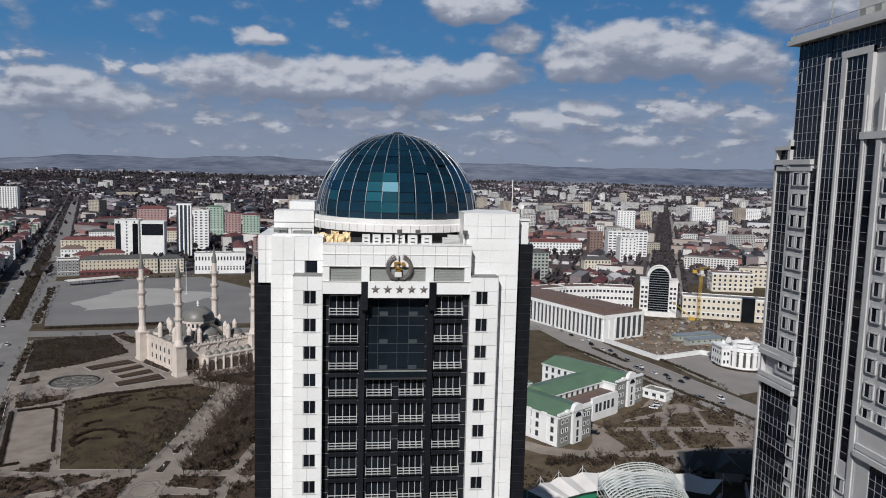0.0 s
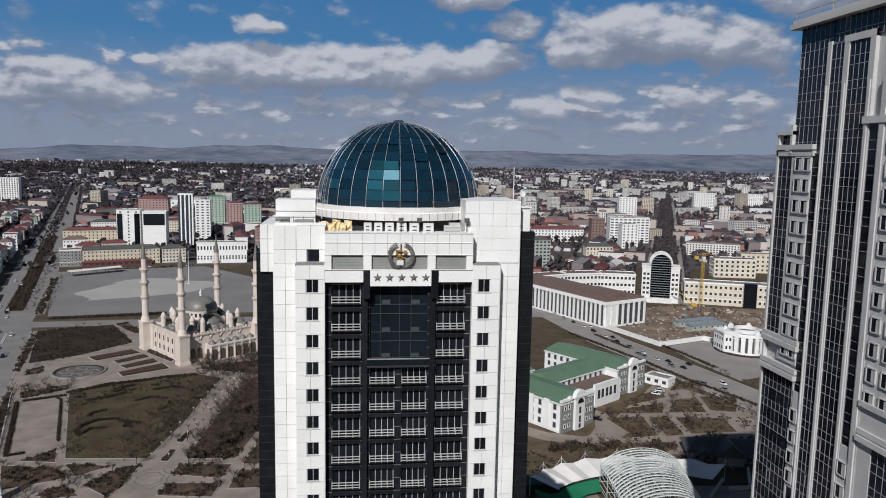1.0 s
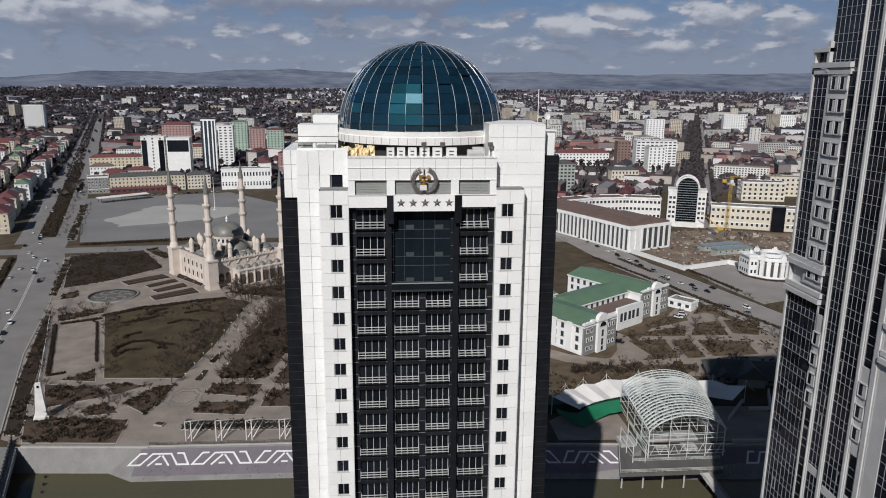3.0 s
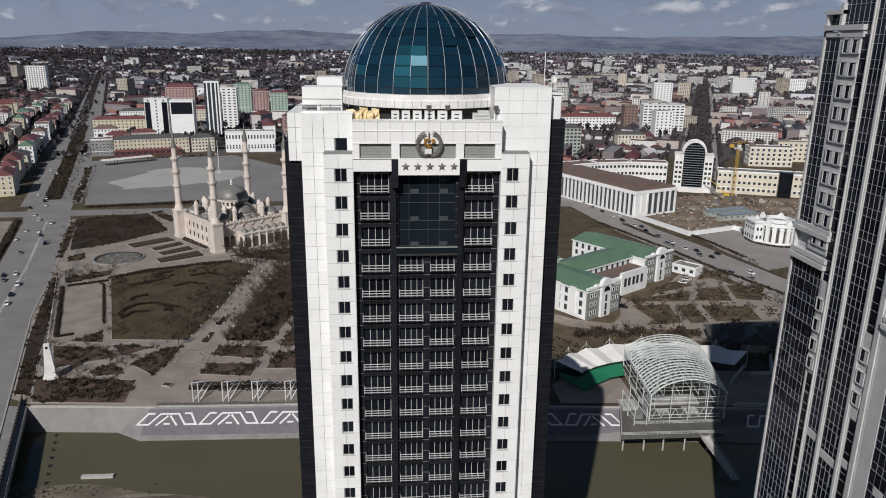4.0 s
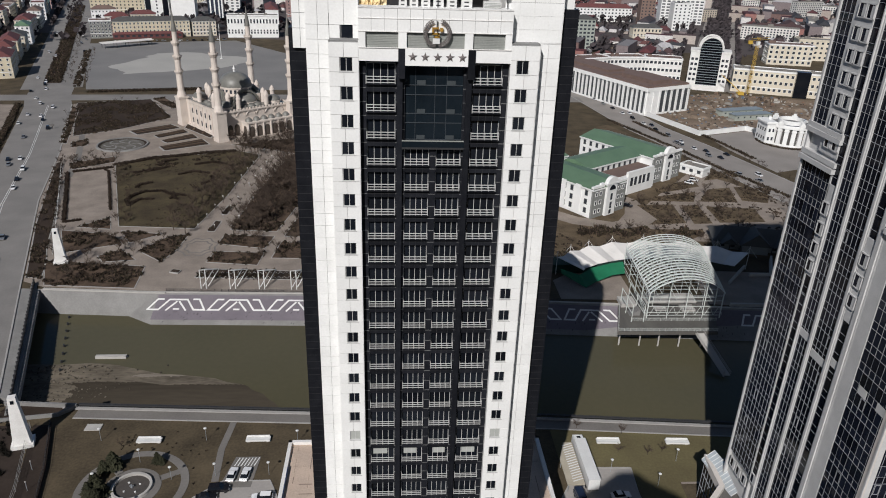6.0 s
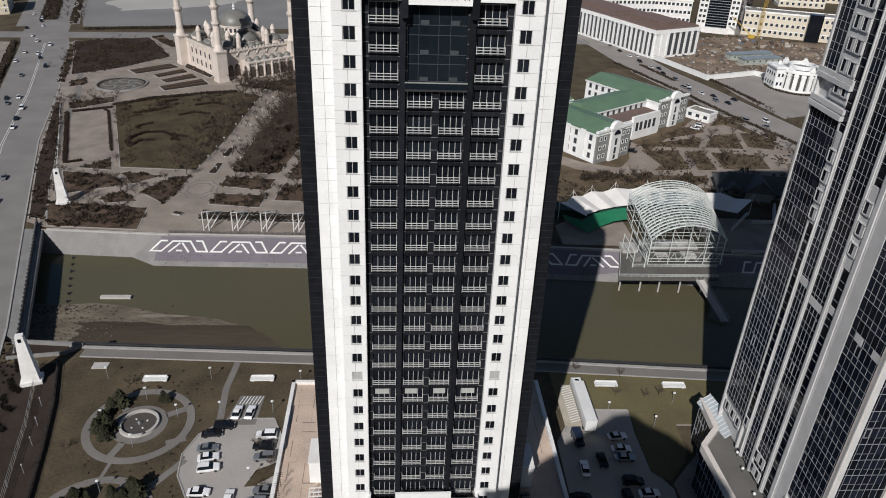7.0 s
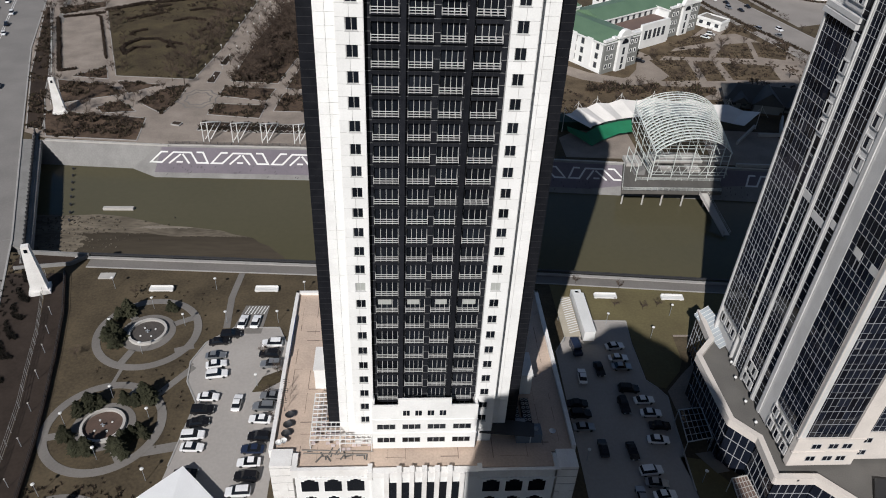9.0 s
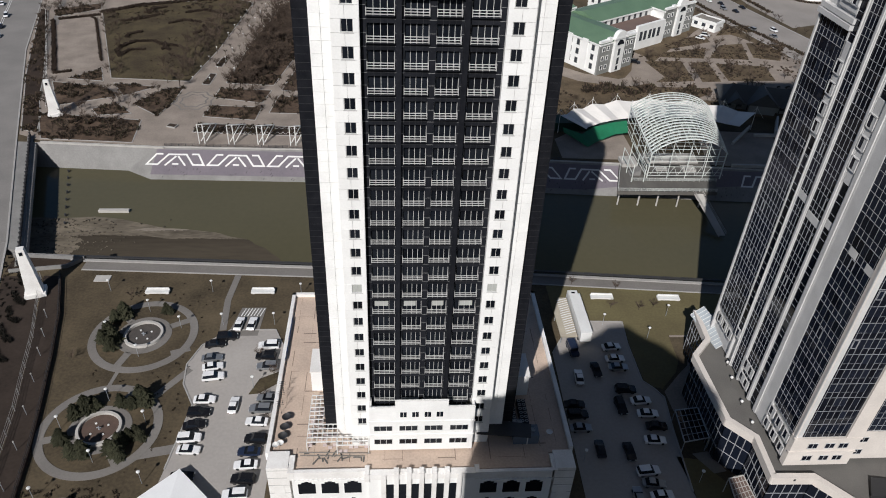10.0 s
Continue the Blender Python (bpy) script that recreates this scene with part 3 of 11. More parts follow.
# paved park with planted beds
slab("pavement", [(-118, 222), (-126, 226), (-154, 303), (-174.6, 375), (-186.6, 411), (-210, 482), (-160, 506), (-120, 508), (-95, 500), (-30, 480), (-12, 420), (-12, 217.5), (-26, 217.2), (-78, 218.6)], 0.05, PAVING, "light grey-brown paved paths and squares in the park", "pavement")
BEDS = {
    "square": [(-208.5, 484.5), (-165.3, 499.4), (-138, 450.6), (-158.6, 422), (-180.2, 405.5)], "corner": [(-165, 500), (-158.5, 506), (-140.2, 479.8), (-143.2, 472.6)],
    "nook": [(-176.1, 393.1), (-170.5, 401.4), (-165.6, 387.5), (-172, 383.1)], "strip": [(-162.2, 357.1), (-144.1, 368.3), (-141.2, 358.8), (-157.5, 346.3)],
    "kerbside": [(-182, 392), (-177.5, 390), (-202, 472), (-207.5, 474)], "verge": [(-169.2, 357), (-165.3, 356), (-137.1, 276.2), (-131, 256), (-124.5, 240), (-121, 228), (-126.6, 229), (-134.2, 250), (-143.8, 276)],
    "lawn": [(-138.8, 352.7), (-124.2, 366), (-100.4, 374.1), (-84, 381), (-70.5, 374), (-75.1, 309), (-80, 272.5), (-110.8, 274.7)],
    "wedge": [(-127, 273.7), (-117.5, 284.6), (-112.8, 271.5)], "west": [(-131.7, 270.5), (-111.1, 266.3), (-103.3, 257.4), (-122.1, 249)], "small": [(-108.3, 270), (-91.2, 266.9), (-101.2, 258)],
    "low": [(-108.9, 246.4), (-101.9, 251.8), (-93.9, 242.9), (-105.3, 241.1)], "middle": [(-95.5, 250.9), (-88.9, 263.3), (-80.6, 267.6), (-81.7, 252.3), (-84.4, 241.1)],
    "bank": [(-126, 242.6), (-88.9, 237.5), (-87.3, 220.5), (-118, 223)],
    "north": [(-67.4, 257.4), (-66.8, 266.4), (-46.8, 264.9), (-48.8, 253.1)], "south": [(-68.3, 241), (-67, 250.4), (-48.4, 249.5), (-49.2, 238.4)],
    "grove": [(-65.5, 271.4), (-63, 312), (-56, 366), (-31, 362), (-40, 310), (-46.7, 269.6)], "east": [(-45.1, 244.6), (-43.5, 259.2), (-12, 258.6), (-12, 243.5)],
    "far": [(-43, 265), (-37, 306), (-26, 352), (-12.2, 350), (-12.2, 262)], "pergola": [(-69.3, 228.6), (-67.8, 235.4), (-32.1, 233.3), (-31.8, 226.5)],
    "alley": [(-73.0, 288), (-72, 298.4), (-69.6, 297.6), (-70.2, 287.7)], "entry": [(-74.4, 269.6), (-73.6, 281.0), (-70.9, 280.4), (-71.5, 269.3)],
    "mosque": [(-90, 392), (-72, 386), (-46, 374), (-14, 372), (-14, 420), (-60, 406)],
}
for key, pts in BEDS.items():
    m_ = LAWN_G if key == "lawn" else SOIL if key in ("square", "verge", "alley", "entry", "pergola") else EARTH
    slab("planted_bed", pts, 0.12, m_, "sparse green-brown lawn with bare hedges" if key == "lawn" else "brown planted bed with bare shrubs", "lawn")
    g = Geo(); g.strip(pts + pts[:1], 0.3, -0.02, 0.2)
    structure("kerb", g, KERB, "pale stone edging of a planted bed", "kerb")
slab("court", [(-154.3, 334.2), (-139.1, 344.3), (-118.5, 287.4), (-133.6, 279.5)], 0.1, PAVING, "plain paved court beside the avenue", "pavement")
g = Geo()
ribbon(g, [(-130, 250), (-146.5, 303), (-163, 369), (-177, 411), (-200, 478)], 3, 0, 0.09)
structure("pavement", g, PAVING_D, "grey footway along the avenue", "pavement")

# hexagonal pattern in the promenade
g = Geo()
for r in (5.2, 7.6):
    for i in range(16):
        a, b = 2 * math.pi * i / 16, 2 * math.pi * (i + 1) / 16
        ra, rb = (r, r * 0.82) if i % 2 else (r * 0.82, r)
        g.bar((-74.3 + ra * math.cos(a), 254.6 + 1.15 * ra * math.sin(a), 0.05), (-74.3 + rb * math.cos(b), 254.6 + 1.15 * rb * math.sin(b), 0.05), 0.6, 0.02)
structure("paving_pattern", g, PAVING_D, "darker zigzag bands laid in the promenade paving", "paving")

slab("plaza", [(-219, 527), (-78, 536), (-66, 600), (-96, 690), (-160, 766), (-292, 728), (-262, 640)], 0.06, PLAZA, "wide grey granite city square", "plaza")
shape = [(-235, 612), (-217, 659), (-217, 679), (-191, 691), (-132, 668), (-124, 648), (-142, 618), (-167, 603), (-211, 584)]
pts = []
for i, (x, y) in enumerate(shape):
    x1, y1 = shape[(i + 1) % 9]
    for k in range(5):
        t = k / 5
        j = noise.noise((x * 0.1 + t * 3, y * 0.1, 0)) * 7
        pts.append((lerp(x, x1, t) + j, lerp(y, y1, t) + j * 0.7))
slab("plaza_inlay", pts, 0.10, PLAZA_L, "pale irregular inlay in the square's paving", "plaza")
slab("building_site", [(176, 470), (194, 428), (250, 452), (330, 470), (330, 530), (262, 548), (222, 540), (212, 512)], 0.05, SITE, "churned brown building-site earth", "building site")
slab("plaza", [(196, 424), (252, 446), (262, 400), (232, 362), (206, 352), (198, 392)], 0.05, STREET_M, "grey forecourt by the round building", "forecourt")
slab("lawn", [(62, 252), (150, 246), (196, 268), (196, 300), (166, 372), (140, 448), (128, 440), (112, 392), (66, 330)], 0.035, LAWN_B, "pale brown lawns of the government park", "lawn")
slab("field", [(200, 700), (256, 821), (318, 800), (288, 700)], 0.06, SITE, "bare brown field behind the curved office", "field")
# ---- the white hotel tower with its glass dome ----
HX, HY = 4.92, 83.0            # axis of the front, plane of the white piers
FLOOR = [101.06 - 3.3 * i for i in range(26)]
hotel = thing("hotel_tower", "tall white and black hotel tower under a blue glass dome", "tower", (HX, 97, 0))
HO = (HX, 97, 0)
ROOF_P = 13.0


def hpart(name, g, mats, label="", parent=None, smooth=False):
    g.o = HO
    return part(name, g, mats, parent or hotel, label, smooth)


# solid core behind the cladding
g = Geo()
g.box(HX - 14.6, HX + 14.6, 85.6, 109, ROOF_P, 106.6)
g.box(HX - 12.0, HX - 8.8, 84.55, 85.7, ROOF_P, 103.6)
g.box(HX + 8.8, HX + 12.0, 84.55, 85.7, ROOF_P, 103.6)
hpart("core", g, WHITE_J)
g, g2 = Geo(), Geo()
for s in (-1, 1):
    x0, x1 = sorted((HX + s * 14.6, HX + s * 16.9))
    g.box(x0, x1, 86, 106, ROOF_P, 104.6 if s < 0 else 107.3)
    for z in np.arange(15, 104 if s < 0 else 107, 1.1):
        g2.box(x0 - 0.02, x1 + 0.02, 85.985, 106.02, z, z + 0.03)
g2.o = HO
tagged(part("wing_joints", g2, DARKM, hotel), kind="stuff")
g.o = HO
each("side_wing", g, GRANITE, hotel, "black granite side wing")

# white panels of the piers: columns of the outer and the inner part
panel_meshes = {}


def panel_mesh(w, h, d=0.28):
    key = (round(w, 3), round(h, 3), d)
    if key not in panel_meshes:
        g = Geo()
        g.box(0, w - 0.035, 0, d, 0, h - 0.035)
        panel_meshes[key] = g.mesh("panel", [WHITE])
    return panel_meshes[key]


panels = []                                     # x, y, z, w, h
for s in (-1, 1):
    inner = [(8.75, 9.44), (9.44, 10.89), (10.89, 12.1)]
    outer = [(12.12, 13.4), (13.4, 14.78)]
    for i in range(-2, 28):
        zc = 101.06 - 3.3 * i
        for row, (z0, z1) in enumerate(((zc - 0.83, zc + 0.82), (zc + 0.82, zc + 2.47))):
            if z0 > 106.5:
                continue
            for a, b in outer:
                panels.append((s, a, b, 84.8, z0, 108.0 if i == -1 and row else z1))
            if i == -1 and row == 1:
                z1 = 108.0
            if i < 0:
                yy = 84.8
            else:
                yy = 83.0
            if row == 0 and 0 <= i < 26 or (i == -1 and row == 0 and s < 0):
                cells = [inner[0], inner[2]]
            elif row == 0:
                cells = [(8.75, 10.42), (10.42, 12.1)]
            else:
                cells = [(8.75, 10.42), (10.42, 12.1)]
            for a, b in cells:
                panels.append((s, a, b, yy, z0, min(z1, 108.0)))
panels.sort(key=lambda p: -p[4])
wall = hpart("cladding", Geo(), WHITE, "white stone cladding panels")
rest = Geo()
for k, (s, a, b, y, z0, z1) in enumerate(panels):
    x = HX + a if s > 0 else HX - b
    if k < 250:
        piece("panel", panel_mesh(b - a, z1 - z0, 0.3 if y < 84 else 0.35), wall, (x - HX, y - 97, z0))
    else:
        rest.box(x, x + b - a - 0.035, y, y + 0.3, z0, z1 - 0.035)
rest.o = HO
tagged(part("panel", rest, WHITE, wall), "white cladding panels of the lower storeys", kind="stuff")
# joint backing and returns of the piers
g = Geo()
for s in (-1, 1):
    x0, x1 = sorted((HX + s * 8.77, HX + s * 12.08))
    g.box(x0, x1, 83.24, 85.6, ROOF_P, 103.7)
    g.box(x0, x1, 83.2, 85.6, 103.66, 103.72)
    g.box(x0, x1, 85.05, 85.6, 103.7, 107.95)
    x0, x1 = sorted((HX + s * 12.1, HX + s * 14.76))
    g.box(x0, x1, 85.05, 85.6, ROOF_P, 107.95)
hpart("joint_backing", g, [WHITE_J])
g = Geo()
for s in (-1, 1):                                  # pier returns, clad white
    for a, y0, y1 in ((8.72, 83.02, 85.6), (12.1, 83.02, 85.5)):
        x0, x1 = sorted((HX + s * a, HX + s * (a + (0.05 if a < 9 else 0.04))))
        g.box(x0, x1, y0, y1, ROOF_P, 103.7)
    x0, x1 = sorted((HX + s * 14.74, HX + s * 14.82))
    g.box(x0, x1, 84.82, 86.5, ROOF_P, 107.9)
g.o = HO
each("pier_return", g, WHITE, hotel)

# small square windows of the piers
win_frame, win_glass = Geo(), Geo()
win_glass.box(-0.72, 0.72, 0.02, 0.05, -0.8, 0.8)
wv = [(-0.85, -0.22, -0.90), (0.85, -0.22, -0.90), (0.85, -0.22, -0.80), (0.72, -0.04, -0.80), (0.72, -0.04, 0.80), (-0.72, -0.04, 0.80), (-0.72, -0.04, -0.80), (-0.85, -0.22, -0.80)]
wi = [(-0.66, -0.04, -0.74), (-0.03, -0.04, -0.74), (0.03, -0.04, -0.74), (0.66, -0.04, -0.74), (0.66, -0.04, 0.74), (0.03, -0.04, 0.74), (-0.03, -0.04, 0.74), (-0.66, -0.04, 0.74)]
win_frame.v = wv + wi + [(x, 0.04, z) for x, y, z in wi]
win_frame.f = [(0, 1, 2, 7), (7, 2, 3, 6), (6, 3, 11, 10, 9, 8), (3, 4, 12, 11), (4, 5, 15, 14, 13, 12), (5, 6, 8, 15), (9, 10, 13, 14)]
win_frame.f += [(8 + i, 8 + j, 16 + j, 16 + i) for i, j in ((0, 1), (1, 6), (6, 7), (7, 0), (2, 3), (3, 4), (4, 5), (5, 2))]
win_frame.m = [0] * len(win_frame.f)
wf, wg = win_frame.mesh("window_frame", [RAIL_W]), win_glass.mesh("pane", [GLASS_D])
BLIND = mat("pale_blind", (0.42, 0.43, 0.40), (0.34, 0.35, 0.33), 0.6, bump=0)
wgc = win_glass.mesh("pane", [BLIND])
for i, z in enumerate(FLOOR):
    for s in (-1, 1):
        w = piece("window", wf, hotel, (s * 10.166, 83.17 - 97, z))
        p = piece("pane", wgc if i == 16 else wg, w)
g = Geo()
g.box(HX - 10.75, HX - 9.3, 85.0, 85.12, 103.62, 105.25)
hpart("window", g, GLASS_D, "dark square opening")

# dark middle bays
BAYS = [(-8.0, -4.55), (-3.45, -0.42), (0.42, 3.45), (4.55, 8.0)]
g = Geo()
for a, b in ((-8.75, -8.0), (-4.55, -3.45), (-0.42, 0.42), (3.45, 4.55), (8.0, 8.75)):
    top = 91.0 if a == -0.42 else 101.2
    g.box(HX + a, HX + b, 84.0, 85.7, 23, top)
    for z in np.arange(24, top, 1.65):
        g.box(HX + a - 0.005, HX + b + 0.005, 83.985, 84.1, z, z + 0.05, 1)
hpart("pier", g, [GRANITE, WHITE_J], "black granite piers")
g = Geo()
for s in (-1, 1):
    x0, x1 = sorted((HX + s * 3.72, HX + s * 4.4))
    g.box(x0, x1, 83.55, 84.05, 23, 101.1)
g.o = HO
each("middle_pier", g, GRANITE, hotel)

def bay_meshes(w):
    """Spandrel, pane, window frame and railing of one balcony bay of width w."""
    sp = Geo(); sp.box(0, w, 0, 1.5, -1.0, 0)
    for k in (1, 2, 3):
        sp.box(w * k / 4, w * k / 4 + 0.03, -0.01, 0.02, -1.0, 0, 1)
    sp.box(0, w, -0.012, 0.02, -0.52, -0.49, 1)
    gl = Geo(); gl.box(0.02, w - 0.02, 0.5, 0.55, 0, 2.28)
    mu = Geo()
    for k in range(5):
        x = 0.02 + (w - 0.10) * k / 4
        mu.box(x, x + 0.06, 0.40, 0.52, 0.0, 2.25)
    mu.box(0, w, 0.40, 0.52, 2.22, 2.28)
    ra = Geo()
    ra.box(-0.02, w + 0.02, -0.42, 0.5, -0.10, 0.0, 1)
    for z in (0.12, 0.46, 0.80):
        ra.box(0.0, w, -0.40, -0.34, z, z + 0.085)
    for k in range(5):
        x = (w - 0.07) * k / 4
        ra.box(x, x + 0.07, -0.40, -0.34, 0.0, 0.88)
    for x in (0.0, w - 0.07):
        ra.box(x, x + 0.07, -0.40, 0.3, 0.80, 0.88)
    return sp.mesh("spandrel", [GRANITE, DARKM]), gl.mesh("pane", [GLASS_D]), mu.mesh("window_frame", [RAIL_W]), ra.mesh("railing", [RAIL_W, GRANITE])


bay_sets = {round(b - a, 2): bay_meshes(b - a) for a, b in BAYS}
for i, zc in enumerate(FLOOR):
    z0 = zc - 2.25
    for k, (a, b) in enumerate(BAYS):
        if k in (1, 2) and i < 3:
            continue
        if i > 24:
            continue
        sp_me, gl_me, mu_me, ra_me = bay_sets[round(b - a, 2)]
        w_b = b - a
        bay = piece("balcony", ra_me, hotel, (a, 84.0 - 97, z0))
        piece("pane", gl_me, bay)
        piece("window_frame", mu_me, bay)
        if i == 17:
            cu = Geo(); cu.box(w_b * (0.28 if k > 1 else 0.1), w_b * (0.85 if k > 1 else 0.7), 0.44, 0.49, 0.95, 2.1)
            part("blind", cu, BLIND, bay, "drawn pale blind")
        piece("spandrel", sp_me, bay)
# tall glazed part under the stars
g = Geo()
g.box(HX - 3.75, HX + 3.75, 84.4, 84.5, 91.2, 101.2)
hpart("glazing", g, GLASS_G, "blue-black glazed upper storeys")
g = Geo()
for z in (91.2, 92.0, 94.05, 95.17, 97.42, 98.56):
    g.box(HX - 3.7, HX + 3.7, 84.3, 84.4, z, z + 0.07)
for x in (-2.2, 0.12, 1.5):
    g.box(HX + x, HX + x + 0.05, 84.33, 84.4, 91.2, 101)
hpart("glazing_bar", g, mat("blue_grey_frame", (0.05, 0.06, 0.07), rough=0.5))
g = Geo()
for z in (92.05, 95.25, 98.65):
    for x in (-2.0, 1.55):
        g.box(HX + x, HX + x + 1.0, 84.27, 84.4, z, z + 0.5)
g.o = HO
each("window_box", g, mat("blue_grey_box", (0.045, 0.055, 0.06), rough=0.6), hotel)
g = Geo()
for x in (-3.62, 3.66):
    g.box(HX + x, HX + x + 0.07, 84.2, 84.4, 91.2, 101.1)
hpart("edge_strip", g, RIB)
g = Geo()
g.box(HX - 3.75, HX + 3.75, 83.5, 85.6, 91.0, 91.25)
g.box(HX - 3.75, HX + 3.75, 83.5, 83.56, 91.25, 92.0, 1)
g.box(HX - 3.75, HX + 3.75, 83.46, 83.6, 92.0, 92.12, 2)
hpart("ledge", g, [DARKM, GLASS_G, GREYPANEL])

# white head of the tower
g = Geo()
for a, b, y, z0, z1 in ((-8.72, -4.25, 83.05, 101.5, 103.0), (4.62, 8.72, 83.05, 101.5, 103.0), (-3.45, 3.75, 82.72, 101.1, 102.95),
                        (-8.72, 8.72, 83.0, 104.78, 107.36), (-8.72, -7.95, 83.0, 103, 104.78), (-4.25, -3.3, 82.95, 103, 104.78), (3.3, 4.25, 82.95, 103, 104.78), (7.95, 8.72, 83.0, 103, 104.78)):
    g.box(HX + a, HX + b, y, 85.6 if z0 < 104 else 85.4, z0, z1)
g.o = HO
each("head_wall", g, WHITE, hotel, "white parapet wall below the dome")
g = Geo()
for z in (103.0, 104.78, 106.2, 107.32):
    g.box(HX - 8.74, HX + 8.74, 82.93, 83.1, z - 0.03, z + 0.05)
for x in np.arange(-7.3, 8.7, 1.46):
    g.box(HX + x, HX + x + 0.03, 82.985, 83.05, 104.85, 107.3, 1)
hpart("string_course", g, [PARAPET, WHITE_J])
g = Geo()
for a, b in ((-4.23, -3.47), (3.77, 4.6)):
    g.box(HX + a, HX + b, 82.86, 85.5, 99.6, 102.97)
g.o = HO
each("head_pilaster", g, GRANITE, hotel, "black stone pilaster beside the stars")
g = Geo()
for a, b in ((-7.95, -4.25), (-3.3, 3.3), (4.25, 7.95)):
    g.box(HX + a, HX + b, 83.35, 83.5, 103, 104.78)
    for k in range(9):
        g.box(HX + a, HX + b, 83.31, 83.36, 103.1 + k * 0.185, 103.14 + k * 0.185)
hpart("louvre_panel", g, GREYPANEL, "grey louvred panels")
# white caps over the black wings and the taller block
g = Geo()
g.box(HX - 16.36, HX - 14.7, 85.5, 100, 102.4, 108.05)
g.box(HX - 14.75, HX - 12.0, 84.9, 85.8, 106.4, 108.02)
g.box(HX - 14.7, HX - 8.7, 85.5, 86.1, 106.6, 108.25)
g.box(HX - 14.7, HX - 14.3, 86, 100, 106.6, 108.25)
g.o = HO
each("corner_cap", g, WHITE, hotel)
g = Geo()
for z in (104.6, 106.3):
    g.box(HX - 16.37, HX - 14.7, 85.48, 85.52, z, z + 0.04)
g.box(HX - 15.5, HX - 15.46, 85.48, 85.52, 102.4, 108.0)
hpart("cap_joint", g, WHITE_J)
blk = Geo()
for i in range(4):
    for j in range(5):
        w, h = 6.72 / 4, 7.42 / 5
        if j < 2 and i == 0:
            continue
        blk.box(HX + 8.03 + i * w, HX + 8.03 + (i + 1) * w - 0.03, 84.76, 84.9, 103.66 + j * h, 103.66 + (j + 1) * h - 0.03)
hpart("corner_block_cladding", blk, WHITE)
g = Geo()
g.box(HX + 8.05, HX + 14.72, 84.82, 94, 106, 111.02)
g.box(HX + 8.9, HX + 14.72, 84.84, 86, 103.6, 107)
hpart("corner_block", g, WHITE_J)
g = Geo()
g.box(HX + 14.72, HX + 14.79, 84.8, 94, 103.6, 111.07)
g.box(HX + 7.98, HX + 8.05, 84.8, 94, 107, 111.07)
g.box(HX + 7.98, HX + 14.79, 84.74, 94, 111.02, 111.14)
g.box(HX + 14.8, HX + 16.4, 86.6, 91, 107.3, 110.2)
g.o = HO
each("corner_block_side", g, WHITE, hotel)
g = Geo()
g.box(HX + 14.7, HX + 16.55, 86.4, 91.2, 110.2, 110.4)
g.tube((HX + 14.5, 88, 111.1), (HX + 14.5, 88, 115.2), 0.05)
hpart("corner_coping", g, PARAPET)
dsh = thing("satellite_dish", "white satellite dish on the hotel's corner block", "satellite dish", (HX + 15.5, 87.6, 110.4))
g = Geo(); g.tube((0, 0, 0), (0, 0, 1.2), 0.05); part("mast", g, DARKM, dsh)
g = Geo(); g.lathe(0, 0, [(0.0, 0), (0.26, 0.04), (0.42, 0.14)], 14)
rf = part("reflector", g, PAINT_W, dsh, smooth=True); rf.location, rf.rotation_euler = (0, -0.1, 1.5), (1.2, 0, 0.2)
# left plant rooms on the roof
g = Geo()
g.box(HX - 15.48, HX - 10.4, 94, 98, 106.6, 110.5)
g.box(HX - 14.0, HX - 10.6, 99, 104, 106.6, 111.48)
g.box(HX - 15.6, HX - 10.0, 96, 101, 106.6, 109.0)
g.o = HO
each("plant_room", g, WHITE, hotel)
g = Geo()
for x in (-14.2, -12.6, -11.4):
    g.tube((HX + x, 87, 106.6), (HX + x, 87, 108.9), 0.06)
g.tube((HX - 15.5, 87, 108.8), (HX - 10, 87, 108.8), 0.06)
g.tube((HX - 15.5, 88.5, 109.4), (HX - 10, 88.5, 109.4), 0.06)
g.box(HX - 14.8, HX - 13.2, 87.5, 89, 106.6, 108.7)
g.box(HX - 12.6, HX - 10.4, 88, 90, 106.6, 108.3)
hpart("roof_gear", g, GREYPANEL)
# flat roof, drum ring and dome
g = Geo()
g.box(HX - 14.5, HX + 14.5, 85.2, 109, 106.5, 106.75)
hpart("flat_roof", g, ROOF_GREY)
DX, DR = 5.42, 10.82           # the dome stands a little off the axis
# Shade of the gap under the ring beam is put into the drum's colour.
g = Geo()
ring_geo(g, DX, 97, 9.4, 10.2, 106.7, 108.7, 32)
hpart("drum", g, DARKM, "drum under the dome, coloured dark for the shaded gap")
g = Geo()
g.lathe(DX, 97, [(DR + 0.1, 108.48), (DR + 0.42, 108.52), (DR + 0.42, 109.4), (DR + 0.3, 109.52), (DR + 0.3, 110.07), (DR - 0.1, 110.12), (DR - 0.4, 110.05), (DR - 0.4, 108.52), (DR + 0.1, 108.48)][::-1], 64)
hpart("ring_beam", g, PARAPET, "white ring beam carrying the dome")
g = Geo()
for i in range(64):
    a = 2 * math.pi * i / 64
    c, s = math.cos(a), math.sin(a)
    r = DR + 0.43
    g.obox(DX + r * c, 97 + r * s, 108.55, 0.04, 0.04, 0.85, a)
hpart("ring_joint", g, WHITE_J)


def dome_pt(a, t, r=DR, h=10.78):
    return (DX + r * math.cos(t) * math.cos(a), 97 + r * math.cos(t) * math.sin(a), 110.07 + h * math.sin(t))


NS, TURN = 32, -0.031
ROWS = [0.0] + [radians(4.4 + 6.88 * k) for k in range(13)]       # a low first row, then even ones
NR = len(ROWS) - 1
